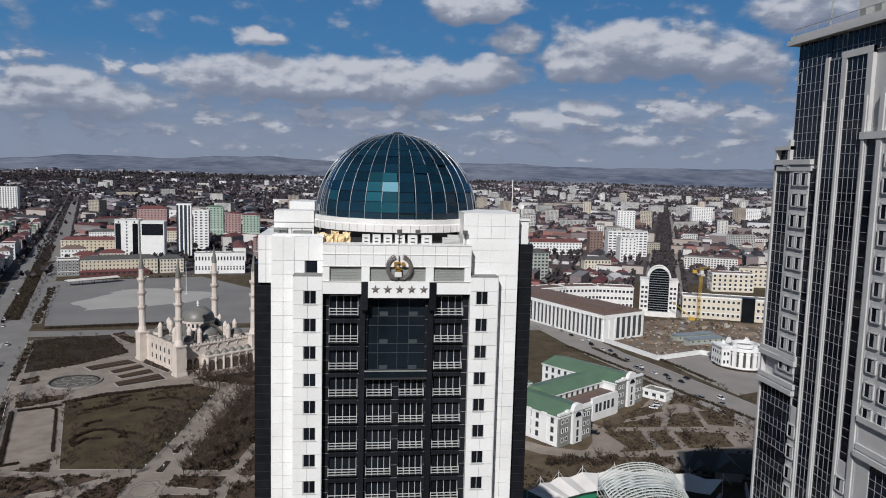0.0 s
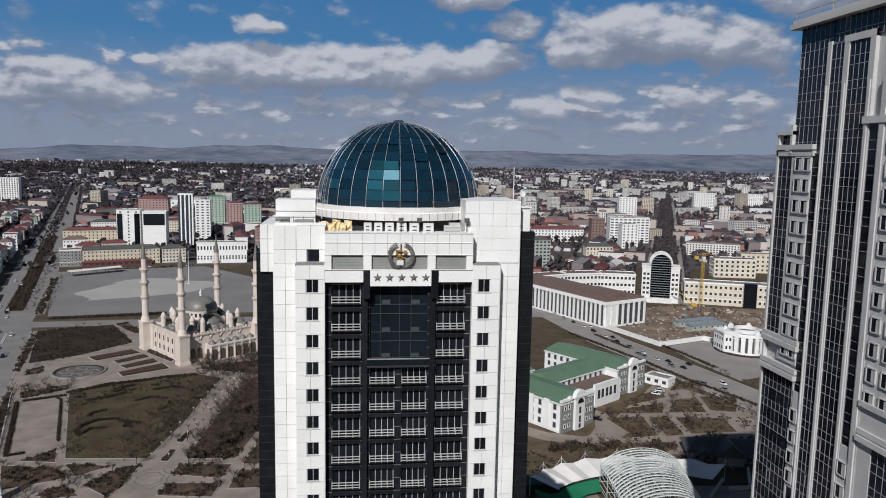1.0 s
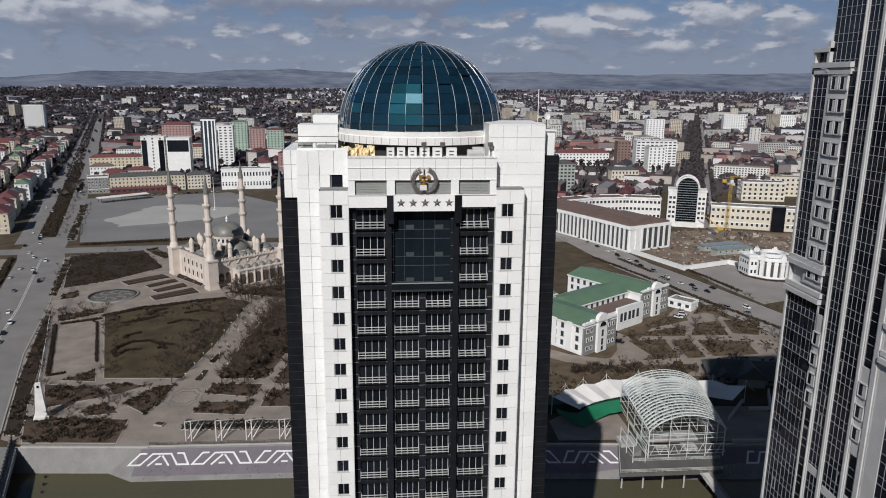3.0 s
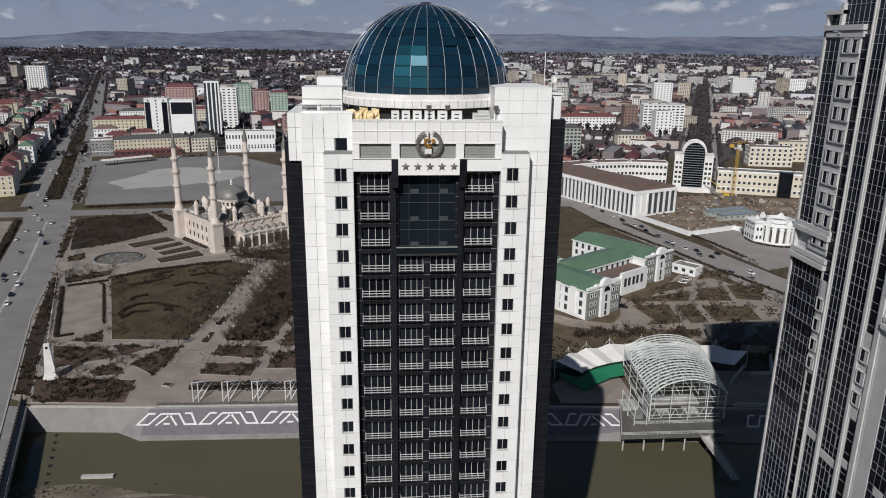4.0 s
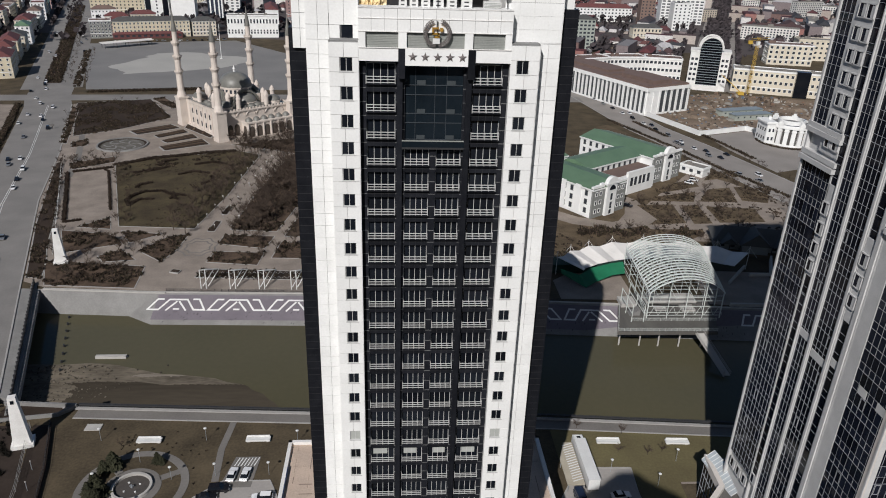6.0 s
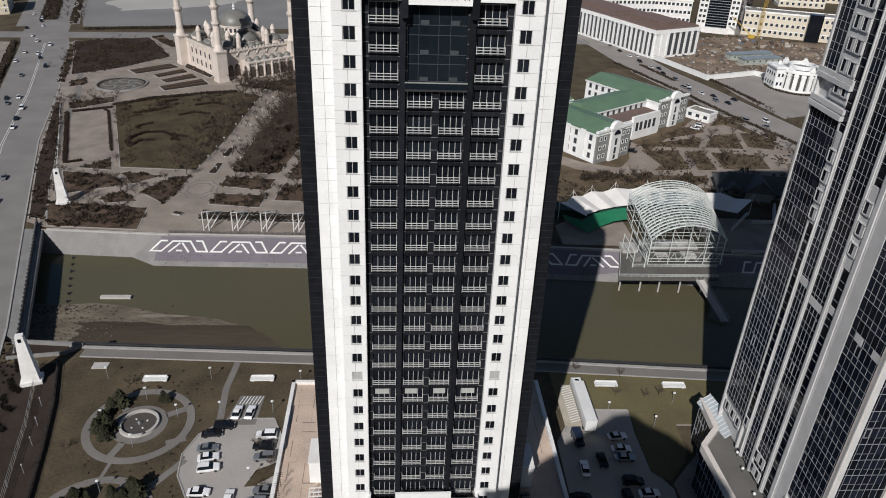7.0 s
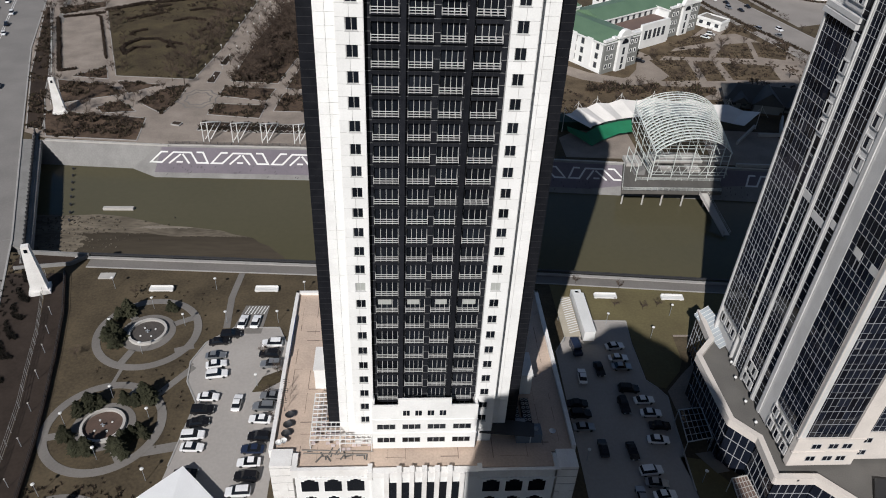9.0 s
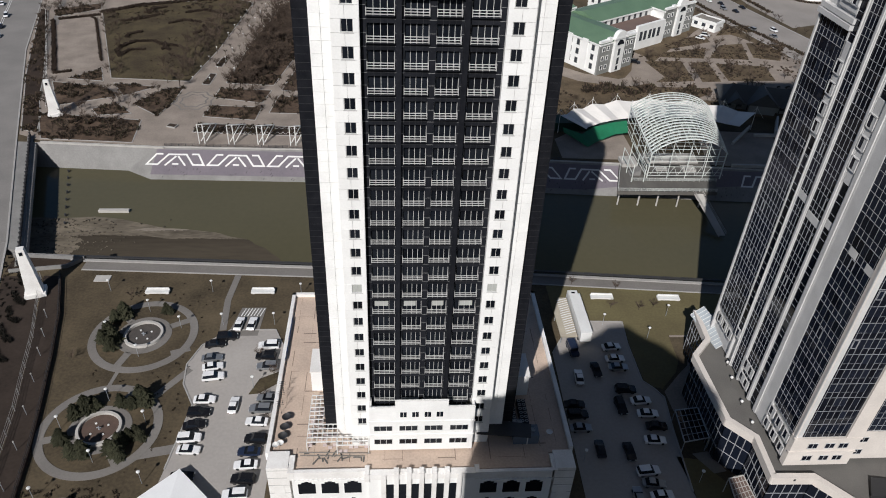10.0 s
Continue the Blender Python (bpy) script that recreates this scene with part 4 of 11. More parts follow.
# a bright reflection put into the glass colour of a few panes
DOME_GLINT = mat("bright_reflection_dome_glass", (0.10, 0.27, 0.34), (0.14, 0.32, 0.40), 0.08, scale=0.3, bump=0, spec=0.6)
DOME_SHEEN = mat("soft_reflection_dome_glass", (0.010, 0.065, 0.092), (0.016, 0.085, 0.115), 0.08, scale=0.3, bump=0, rnd=0.5, spec=0.6)
REFLECT_PANES = {(22, 3), (22, 2), (22, 1), (23, 1), (23, 2), (23, 4), (22, 4), (19, 2)}
dome = hpart("dome_frame", Geo(), RIB, "blue glass dome with pale ribs")
for j in range(NR):
    t0, t1 = ROWS[j], ROWS[j + 1]
    g = Geo((DX, 97, 0))
    a0, a1 = -math.pi / NS + 0.004, math.pi / NS - 0.004
    g.face([dome_pt(a0, t0 + 0.003), dome_pt(a1, t0 + 0.003), dome_pt(a1, t1 - 0.003), dome_pt(a0, t1 - 0.003)])
    g.face([dome_pt(a, t, DR - 0.06, 10.72) for a, t in ((a0, t1), (a1, t1), (a1, t0), (a0, t0))])
    me = g.mesh("dome_pane", [DOME_GLASS])
    me2 = g.mesh("dome_pane", [DOME_SHEEN])
    me3 = g.mesh("dome_pane", [DOME_GLINT])
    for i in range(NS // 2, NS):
        ob = piece("dome_pane", me3 if (i, j) == (23, 3) else me2 if (i, j) in REFLECT_PANES else me, dome, (DX - HX, 0, 0))
        # each pane leans a hair differently, as hung glass does
        ob.rotation_euler = (random.gauss(0, 0.0006), random.gauss(0, 0.0006), 2 * math.pi * (i + 0.5) / NS + TURN)
g = Geo()
for j in range(NR):
    for i in range(NS // 2):
        a0, a1 = 2 * math.pi * i / NS + TURN + 0.004, 2 * math.pi * (i + 1) / NS + TURN - 0.004
        g.face([dome_pt(a0, ROWS[j] + 0.003), dome_pt(a1, ROWS[j] + 0.003), dome_pt(a1, ROWS[j + 1] - 0.003), dome_pt(a0, ROWS[j + 1] - 0.003)])
tagged(hpart("rear_panes", g, DOME_GLASS, "blue glass panes of the dome's far side", dome), kind="stuff")
g = Geo()
for i in range(NS):
    a = 2 * math.pi * i / NS + TURN
    pts = [dome_pt(a, radians(87) * k / 18, DR + 0.05, 10.83) for k in range(19)]
    for p, q in zip(pts, pts[1:]):
        g.tube(p, q, 0.038, n=4)
hpart("rib", g, RIB, "pale metal ribs", dome)
for j in range(1, NR):
    t = ROWS[j]
    g = Geo()
    for i in range(NS):
        g.tube(dome_pt(2 * math.pi * i / NS + TURN, t, DR + 0.01, 10.79), dome_pt(2 * math.pi * (i + 1) / NS + TURN, t, DR + 0.01, 10.79), 0.025, n=3)
    hpart("glazing_ring", g, DARKM, "", dome)
g = Geo()
g.lathe(DX, 97, [(0.0, 121.15), (0.5, 121.1), (0.75, 120.95), (0.75, 120.75), (0.9, 120.7)][::-1], 16)
hpart("crown_cap", g, DARKM, "", dome)
# ladder on the dome
g = Geo()
ca = radians(270 - 62)
for k in range(18):
    t0, t1 = radians(80) * k / 18, radians(80) * (k + 1) / 18
    for da in (-0.025, 0.025):
        g.tube(dome_pt(ca + da, t0, DR + 0.25, 10.98), dome_pt(ca + da, t1, DR + 0.25, 10.98), 0.03, n=3)
    g.tube(dome_pt(ca - 0.025, t0, DR + 0.25, 10.98), dome_pt(ca + 0.025, t0, DR + 0.25, 10.98), 0.03, n=3)
hpart("ladder", g, RIB, "", dome)

# cooling units in a row on the parapet
for i, (x, w) in enumerate(((1.17, 0.45), (2.42, 0.47), (3.75, 0.5), (5.2, 0.58), (6.75, 0.6), (8.4, 0.62))):
    unit = thing("cooling_unit", "white box-shaped cooling unit on the hotel parapet", "air conditioner", (x, 84.75, 107.2), group="cooling units under the dome")
    g = Geo(); g.box(-w, w, -0.35, 0.35, 0, 1.18)
    part("casing", g, PAINT_W, unit)
    for z in (0.3, 0.72):
        g = Geo(); g.box(-w * 0.45, w * 0.4, -0.375, -0.34, z, z + 0.13); part("vent_slot", g, DARKM, unit)
    g = Geo(); g.box(-w * 0.85, w * 0.85, -0.3, 0.3, -0.45, 0)
    part("stand", g, DARKM, unit)
pb_ = thing("plant_box", "grey ribbed metal plant box under the ring beam", "plant box", (11.4, 85.3, 106.75))
g = Geo(); g.box(-1.0, 1.0, -0.5, 0.5, 0, 1.25); part("casing", g, PAINT_W, pb_)
for k in range(5):
    g = Geo(); g.box(-0.95, 0.95, -0.54, -0.5, 0.5 + k * 0.15, 0.56 + k * 0.15); part("slat", g, GREYPANEL, pb_)
g = Geo(); g.prism([(-1.0, -0.5), (1.0, -0.5), (1.0, 0.5), (-1.0, 0.5)], 1.25, 1.33); g.box(-0.4, 0.9, -0.3, 0.4, 1.33, 1.65); part("lid", g, RAIL_W, pb_)
# floodlights
for x in (5.1, 7.3, 13.0):
    fl = thing("floodlight", "dark floodlight on a short bracket at the roof edge", "floodlight", (x, 84.2, 107.36), group="floodlights")
    g = Geo(); g.tube((0, 0, 0), (0, 0, 1.3), 0.05)
    part("bracket", g, DARKM, fl)
    g = Geo(); g.obox(0, 0, 1.2, 0.5, 0.35, 0.5, 0.4)
    part("lamp_head", g, BRONZE, fl)
# gilded ornaments stored beneath the ring
gb = thing("gilded_ornament", "crumpled gilded sheets standing on the hotel roof", "ornament", (-2.6, 86.2, 106.75))
GILT = mat("pale_gilding", (0.86, 0.72, 0.46), (0.72, 0.52, 0.24), 0.5, 0.0, scale=1.2, fine=6, bump=0.5)
ro_ = random.Random(11)
for x0, x1, y, h in ((-2.0, -1.1, 0.0, 1.75), (-1.2, -0.2, -0.25, 1.6), (-0.4, 0.5, 0.1, 1.95), (0.3, 1.2, -0.3, 1.55), (1.0, 1.9, 0.05, 1.8)):
    g = Geo()
    n = 5
    P = [[(lerp(x0, x1, i / n) + ro_.uniform(-.05, .05), y + ro_.uniform(-.16, .16), h * j / n * ro_.uniform(0.9, 1.02)) for i in range(n + 1)] for j in range(n + 1)]
    Q = [[(a, b + 0.12, c) for a, b, c in r] for r in P]
    for j in range(n):
        for i in range(n):
            g.face([P[j][i], P[j][i + 1], P[j + 1][i + 1], P[j + 1][i]]); g.face([Q[j][i], Q[j + 1][i], Q[j + 1][i + 1], Q[j][i + 1]])
    for i in range(n):
        g.face([P[n][i], P[n][i + 1], Q[n][i + 1], Q[n][i]])
        g.face([P[i][0], P[i + 1][0], Q[i + 1][0], Q[i][0]]); g.face([P[i][n], Q[i][n], Q[i + 1][n], P[i + 1][n]])
    part("sheet", g, GILT, gb)
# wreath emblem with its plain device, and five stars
em = thing("wreath_emblem", "bronze laurel wreath emblem around a gilded device", "emblem", (5.05, 82.9, 104.75))
g = Geo()
for s in (-1, 1):
    for k in range(15):
        a = radians(-82 + k * 10.2)
        for rr, tilt in ((1.22, 0.35), (1.48, -0.35), (1.35, 0.0)):
            c = (s * rr * math.cos(a), -0.12, rr * math.sin(a))
            d = a + math.pi / 2 + tilt
            q = (c[0] + s * 0.34 * math.cos(d), -0.2, c[2] + 0.34 * math.sin(d))
            g.tube(c, q, 0.10, 0.02, 4)
part("wreath", g, BRONZE, em)
g = Geo()
for x0, x1, z0, z1 in ((-0.6, 0.15, 0.45, 0.65), (-0.6, -0.4, -0.1, 0.5), (-0.6, 0.2, -0.15, 0.05), (0.05, 0.25, -0.4, 0.05), (0.3, 0.65, 0.2, 0.6), (-0.3, 0.25, -0.5, -0.3)):
    g.box(x0, x1, -0.28, -0.12, z0, z1)
each("device", g, GOLD, em)
g = Geo(); g.box(-0.5, 0.3, -0.26, -0.10, -1.15, -0.55)
part("device_base", g, PAINT_W, em)
g = Geo(); g.box(-0.06, 0.06, -0.12, 0.2, -1.3, 1.3)
part("fixing", g, DARKM, em)
for i in range(5):
    st = thing("star", "dark bronze five-pointed star on the white fascia", "star", (HX - 2.6 + i * 1.42, 82.72, 102.1), group="five stars")
    g = Geo()
    pts = [(0.54 * (1 if k % 2 == 0 else 0.42) * math.sin(math.pi * k / 5), 0.54 * (1 if k % 2 == 0 else 0.42) * math.cos(math.pi * k / 5)) for k in range(10)]
    k0 = len(g.v)
    for k in range(10):
        a, b = pts[k], pts[(k + 1) % 10]
        g.face([(a[0], -0.05, a[1]), (b[0], -0.05, b[1]), (0, -0.22, 0)])
        g.face([(a[0], 0, a[1]), (b[0], 0, b[1]), (b[0], -0.05, b[1]), (a[0], -0.05, a[1])])
    part("body", g, BRONZE, st)

# stepped white base of the tower
g = Geo()
g.box(HX - 8.95, HX + 9.1, 81.2, 84.2, ROOF_P, 21.2)
g.box(HX - 4.5, HX + 4.5, 81.1, 81.6, 21.2, 25.0)
g.box(HX - 8.95, HX - 4.5, 81.2, 81.6, 21.2, 23.4)
g.box(HX + 4.5, HX + 9.1, 81.2, 81.6, 21.2, 23.4)
g.box(HX - 8.95, HX - 8.5, 81.6, 84.2, 21.2, 23.6)
g.box(HX + 8.65, HX + 9.1, 81.6, 84.2, 21.2, 23.6)
for a, b, z in ((-8.95, -4.5, 23.4), (4.5, 9.1, 23.4), (-4.5, 4.5, 25.0)):
    g.box(HX + a, HX + b, 81.1, 81.5, z, z + 0.6)
g.box(HX - 9.1, HX + 9.25, 81.05, 81.2, 16.9, 17.2)
g.box(HX - 9.1, HX + 9.25, 81.05, 81.2, 20.4, 20.65)
g.o = HO
each("base_storey", g, WHITE, hotel, "white stepped lower storey")
bw = Geo(); bw.box(-1.55, 1.55, -0.02, 0.1, -0.6, 0.6)
for x in (-1.6, -0.56, 0.5, 1.52):
    bw.box(x, x + 0.08, -0.06, 0.02, -0.6, 0.6, 1)
for z in (-0.64, 0.6):
    bw.box(-1.6, 1.6, -0.06, 0.02, z, z + 0.06, 1)
bw_me = bw.mesh("window", [GLASS_D, RAIL_W])
for z in (18.75, 15.3):
    for x in (-6.6, -2.25, 2.1, 6.5):
        piece("window", bw_me, hotel, (x + 0.05, 81.19 - 97, z))
sw = Geo(); sw.box(-0.55, 0.55, -0.03, 0.1, -0.6, 0.6); sw.box(-0.05, 0.05, -0.06, 0, -0.6, 0.6, 1)
sw_me = sw.mesh("window", [GLASS_D, RAIL_W])
for x in (-3.1, -1.05, 1.05, 3.1):
    piece("window", sw_me, hotel, (x, 81.09 - 97, 22.3))
# ---- hotel podium ----
PX0, PX1, PY0, PY1 = -22.2, 32.4, 79.0, 124.8
podium = thing("hotel_podium", "white low podium with a beige flat roof around the hotel tower", "building", (5, 100, 0))
PO = (5, 100, 0)


def ppart(name, g, mats, label="", parent=None):
    g.o = PO
    return part(name, g, mats, parent or podium, label)


g = Geo()
g.box(-17.4, 5, 77.05, 80.6, 0, 12.2)
g.box(5, 28, 76.35, 80.6, 0, 12.2)
g.box(PX0 + 0.4, PX1 - 0.4, 80.6, PY1, 0, 12.2)
g.box(-4.2, 14.6, 76.2, 77.5, 0, 12.1)
g.o = PO
each("wall", g, WHITE, podium, "white rendered podium wall")
g = Geo()
g.box(PX0 + 0.6, PX1 - 0.6, 80.4, PY1 - 0.4, 12.2, 12.45)
g.box(-17.0, 27.8, 77.3, 80.4, 12.2, 12.45)
ppart("roof", g, ROOF_BEIGE, "beige screeded flat roof")
g = Geo(PO)                                    # seams and dark streaks of the screed
for x in np.arange(-20, 31, 3.1):
    y = 79.2
    while y < 123:
        n_ = random.uniform(1.5, 6)
        if random.random() < 0.7:
            g.box(float(x), float(x) + random.choice((0.05, 0.08, 0.14)), y, min(123.5, y + n_), 12.44, 12.458)
        y += n_ + random.uniform(0.2, 2)
for y in np.arange(79.6, 123, 2.7):
    for k in range(5):
        x = random.uniform(-20.5, 28)
        g.box(x, x + random.uniform(0.8, 4), float(y), float(y) + random.choice((0.05, 0.1, 0.22)), 12.44, 12.46)
tagged(part("roof_seam", g, mat("bitumen_streak", (0.16, 0.12, 0.095), (0.26, 0.20, 0.16), 0.9), podium), kind="stuff")
g = Geo()                                      # parapets
g.box(PX0, PX0 + 0.75, 81.0, PY1, 11.2, 13.2)
g.box(PX1 - 0.75, PX1, 81.0, PY1, 11.2, 13.2)
g.box(PX0, PX1, PY1 - 0.7, PY1, 11.2, 13.2)
g.box(-17.3, -4.2, 76.75, 77.4, 11.2, 13.1)
g.box(14.6, 28.1, 76.0, 76.65, 11.2, 13.1)
g.box(-21.6, -17.9, 77.6, 81.2, 0, 13.3)
g.box(28.4, 31.9, 76.3, 80.2, 0, 13.3)
g.box(-18.0, -16.9, 76.7, 80.4, 11.1, 13.16)
g.box(27.8, 28.7, 76.0, 79.5, 11.1, 13.16)
g.box(-4.6, 14.9, 76.0, 77.2, 11.6, 12.95)
g.box(-4.8, -4.0, 75.9, 77.9, 11.2, 13.2)
g.box(14.2, 15.0, 75.9, 77.6, 11.2, 13.2)
for i in range(7):
    x = -1.58 + i * 2.19
    g.box(x - 0.42, x + 0.42, 75.75, 77.0, 0, 13.6 if i in (1, 2, 4, 5, 3) else 13.0)
gj = Geo()
for x0, x1, yf in ((-21.63, -17.87, 77.6), (28.37, 31.93, 76.3)):
    for z in (2, 4.2, 6.4, 8.6, 10.6, 12.6):
        gj.box(x0, x1, yf - 0.03, yf + 3.5, z, z + 0.07)
    gj.box((x0 + x1) / 2 - 0.9, (x0 + x1) / 2 + 0.9, yf - 0.08, yf + 0.1, 5.2, 8.4, 1)
ppart("course_joint", gj, [WHITE_J, PARAPET])
g.o = PO
each("parapet", g, PARAPET, podium, "white parapet")
g = Geo()
for a, b, yf in ((-17.3, -4.3, 77.05), (14.8, 28.0, 76.35)):
    g.box(a, b, yf - 0.45, yf + 0.1, 10.75, 11.0)
    k = int((b - a) / 0.8)
    for i in range(k):
        g.box(a + i * 0.8, a + i * 0.8 + 0.35, yf - 0.4, yf + 0.05, 11.0, 11.35)
ppart("cornice", g, WHITE)
g = Geo()
pr = [(-1.5, -1.6), (1.5, -1.6), (1.5, 1.2), (0.9, 1.2), (0.9, 1.6), (0.35, 1.6), (0.35, 1.85), (-0.35, 1.85), (-0.35, 1.6), (-0.9, 1.6), (-0.9, 1.2), (-1.5, 1.2)]
g.face([(x, -0.06, z) for x, z in pr])
for k in range(len(pr)):
    (xa, za), (xb, zb) = pr[k], pr[(k + 1) % len(pr)]
    g.face([(xa, 0.2, za), (xb, 0.2, zb), (xb, -0.06, zb), (xa, -0.06, za)], 1)
me = g.mesh("window", [GLASS_D, WHITE])
for x in (-14.92, -10.9, -6.96, 16.83, 20.91, 25.01):
    for z in (8.45, 3.6):
        piece("window", me, podium, (x - 5, (77.04 if x < 0 else 76.34) - 100, z))
g = Geo(); g.box(-0.66, 0.66, -0.05, 0.2, -6.8, 3.0)
me = g.mesh("window", [GLASS_D])
for i in range(6):
    piece("window", me, podium, (-0.48 + i * 2.19 - 5, 76.18 - 100, 7.0))
# white stair heads on both flanks
for x0, x1, y in ((-15.4, -11.2, 96), (22.0, 26.0, 94)):
    sh = thing("roof_stairwell", "small white stairwell hut with a sloping side on the podium roof", "roof structure", ((x0 + x1) / 2, y + 5, 12.45), group="roof stairwells")
    g = Geo(((x0 + x1) / 2, y + 5, 12.45))
    g.box(x0, x1, y, y + 6, 12.45, 17.4)
    g.box(x0 + 0.8, x1 - 0.6, y + 6, y + 12, 12.45, 15.2)
    part("wall", g, WHITE, sh)
    g = Geo(((x0 + x1) / 2, y + 5, 12.45)); g.box(x0 - 0.15, x1 + 0.15, y - 0.15, y + 6.1, 17.4, 17.7)
    part("coping", g, PARAPET, sh)
# steel frame being put up round the corner of the tower
FO = (-12, 86, 12.45)
pg = thing("steel_frame", "unfinished white steel grid frame with boards on the podium roof", "frame", FO)
PINKW = mat("pale_boards", (0.62, 0.54, 0.52), (0.46, 0.37, 0.36), 0.8)
for x0, x1, y0, y1 in ((-15.0, -9.8, 81.8, 85.7), (-15.0, -12.5, 85.9, 92.6), (-9.7, -4.2, 81.0, 82.7)):
    nx, ny = max(2, round((x1 - x0) / 0.9)), max(2, round((y1 - y0) / 0.95))
    for i in range(nx + 1):
        x = lerp(x0, x1, i / nx)
        g = Geo(FO); g.box(x - 0.06, x + 0.06, y0, y1, 14.5, 14.7); part("beam", g, PAINT_W, pg)
    for j in range(ny + 1):
        y = lerp(y0, y1, j / ny)
        g = Geo(FO); g.box(x0, x1, y - 0.07, y + 0.07, 14.72, 14.9); part("beam", g, PAINT_W, pg)
    for i in range(nx):
        for j in range(ny):
            if random.random() < 0.5:
                x, y, z = lerp(x0, x1, (i + 0.15) / nx), lerp(y0, y1, (j + 0.2) / ny), random.choice((12.6, 13.3, 14.3))
                g = Geo(FO); g.box(x, x + 0.7, y, y + 0.55, z, z + 0.12); part("board", g, PINKW, pg)
    for x in (x0, x1):
        for y in (y0, y1):
            g = Geo(FO); g.tube((x, y, 12.4), (x, y, 14.5), 0.09, n=5); part("post", g, PAINT_W, pg)
for k, (a, b) in enumerate((((-16.5, 81.4), (-3.9, 80.9)), ((-16.2, 80.7), (-5.0, 80.3)))):
    g = Geo(FO); g.tube((*a, 12.6), (*b, 12.6), 0.09, n=5); part("pipe", g, ROOF_GREY, pg)
for i in range(16):
    x, y = random.uniform(-16, -5), random.uniform(79.4, 81.5)
    sc = thing("building_scrap", "grey offcut lying on the podium roof", "scrap", (x, y, 12.45), random.random() * 3, "roof scrap")
    g = Geo(); g.box(-random.uniform(0.2, 0.9), random.uniform(0.2, 0.9), -0.12, 0.12, 0, 0.12); part("offcut", g, ROOF_DARK, sc)
bt = thing("blue_netting", "crumpled blue netting hung over the west parapet", "netting", (-22.2, 110, 12))
g = Geo((-22.2, 110, 12))
for i in range(14):
    y = 104 + i * 0.9
    h = 0.6 + 0.5 * math.sin(i * 1.7)
    g.face([(-22.35, y, 11.6 - h), (-22.35, y + 0.95, 11.5 - h), (-21.2, y + 0.95, 13.25), (-21.2, y, 13.3)])
part("net", g, BLUE_MESH, bt)
# grey plant on the shaded side
for x, y, w, d, h in ((24.0, 83.6, 4.6, 2.6, 2.2), (22.5, 86.0, 2.6, 1.6, 1.6)):
    hv = thing("ventilation_unit", "blue-grey roof ventilation unit with ducts", "ventilation unit", (x, y, 12.45), group="roof plant")
    g = Geo(); g.box(-w / 2, w / 2, -d / 2, d / 2, 0, h)
    part("casing", g, mat("blue_grey_casing", (0.13, 0.16, 0.2), rough=0.5), hv)
    for k in (-1, 0, 1):
        g = Geo(); g.lathe(k * w * 0.28, 0, [(0.45, h), (0.45, h + 0.3), (0.38, h + 0.3), (0.38, h + 0.05), (0, h + 0.05)], 12)
        part("duct", g, RIB, hv)
for i in range(2):
    for j in range(5):
        cu = thing("cooling_unit", "small dark cooling unit in a row on the podium roof", "air conditioner", (18.2 + i * 2.0, 88.4 + j * 2.0, 12.45), group="podium cooling units")
        g = Geo(); g.box(-0.65, 0.65, -0.6, 0.6, 0, 1.1)
        part("casing", g, GREYPANEL, cu)
        g = Geo(); g.lathe(0, 0, [(0.45, 1.1), (0.45, 1.18), (0.0, 1.18)], 12)
        part("fan_grille", g, DARKM, cu)
for x, y in ((-20.6, 82.6), (-19.8, 83.0), (28.6, 84.2)):
    sd = thing("satellite_dish", "white satellite dish on the podium roof", "satellite dish", (x, y, 12.45), group="roof dishes")
    g = Geo(); g.lathe(0, 0, [(0.0, 0.7), (0.4, 0.78), (0.62, 0.95)], 14)
    part("reflector", g, PAINT_W, sd, smooth=True)
    g = Geo(); g.tube((0, 0, 0), (0, 0, 0.7), 0.05)
    part("mast", g, DARKM, sd)
# dark dishes and thin masts along the west parapet
for x, y in ((-19.6, 84.6), (-19.5, 86.6), (-19.4, 88.9)):
    sd = thing("satellite_dish", "dark grey mesh satellite dish on the podium roof", "satellite dish", (x, y, 12.45), group="roof dishes")
    g = Geo(); g.lathe(0, 0, [(0.0, 0.6), (0.5, 0.68), (0.85, 0.95)], 14); part("reflector", g, DARKM, sd, smooth=True)
    g = Geo(); g.tube((0, 0, 0), (0, 0, 0.62), 0.06); part("mast", g, DARKM, sd)
for x, y in ((-20.6, 90.5), (-20.7, 93.0), (-20.7, 95.4)):
    am = thing("antenna", "thin rooftop antenna with short crossbars", "antenna", (x, y, 12.45), group="roof antennas")
    g = Geo(); g.tube((0, 0, 0), (0, 0, 3.4), 0.05); part("mast", g, DARKM, am)
    for z in (2.2, 2.7, 3.2):
        g = Geo(); g.tube((-0.6, 0, z), (0.6, 0.2, z), 0.035, n=4); part("crossbar", g, DARKM, am)

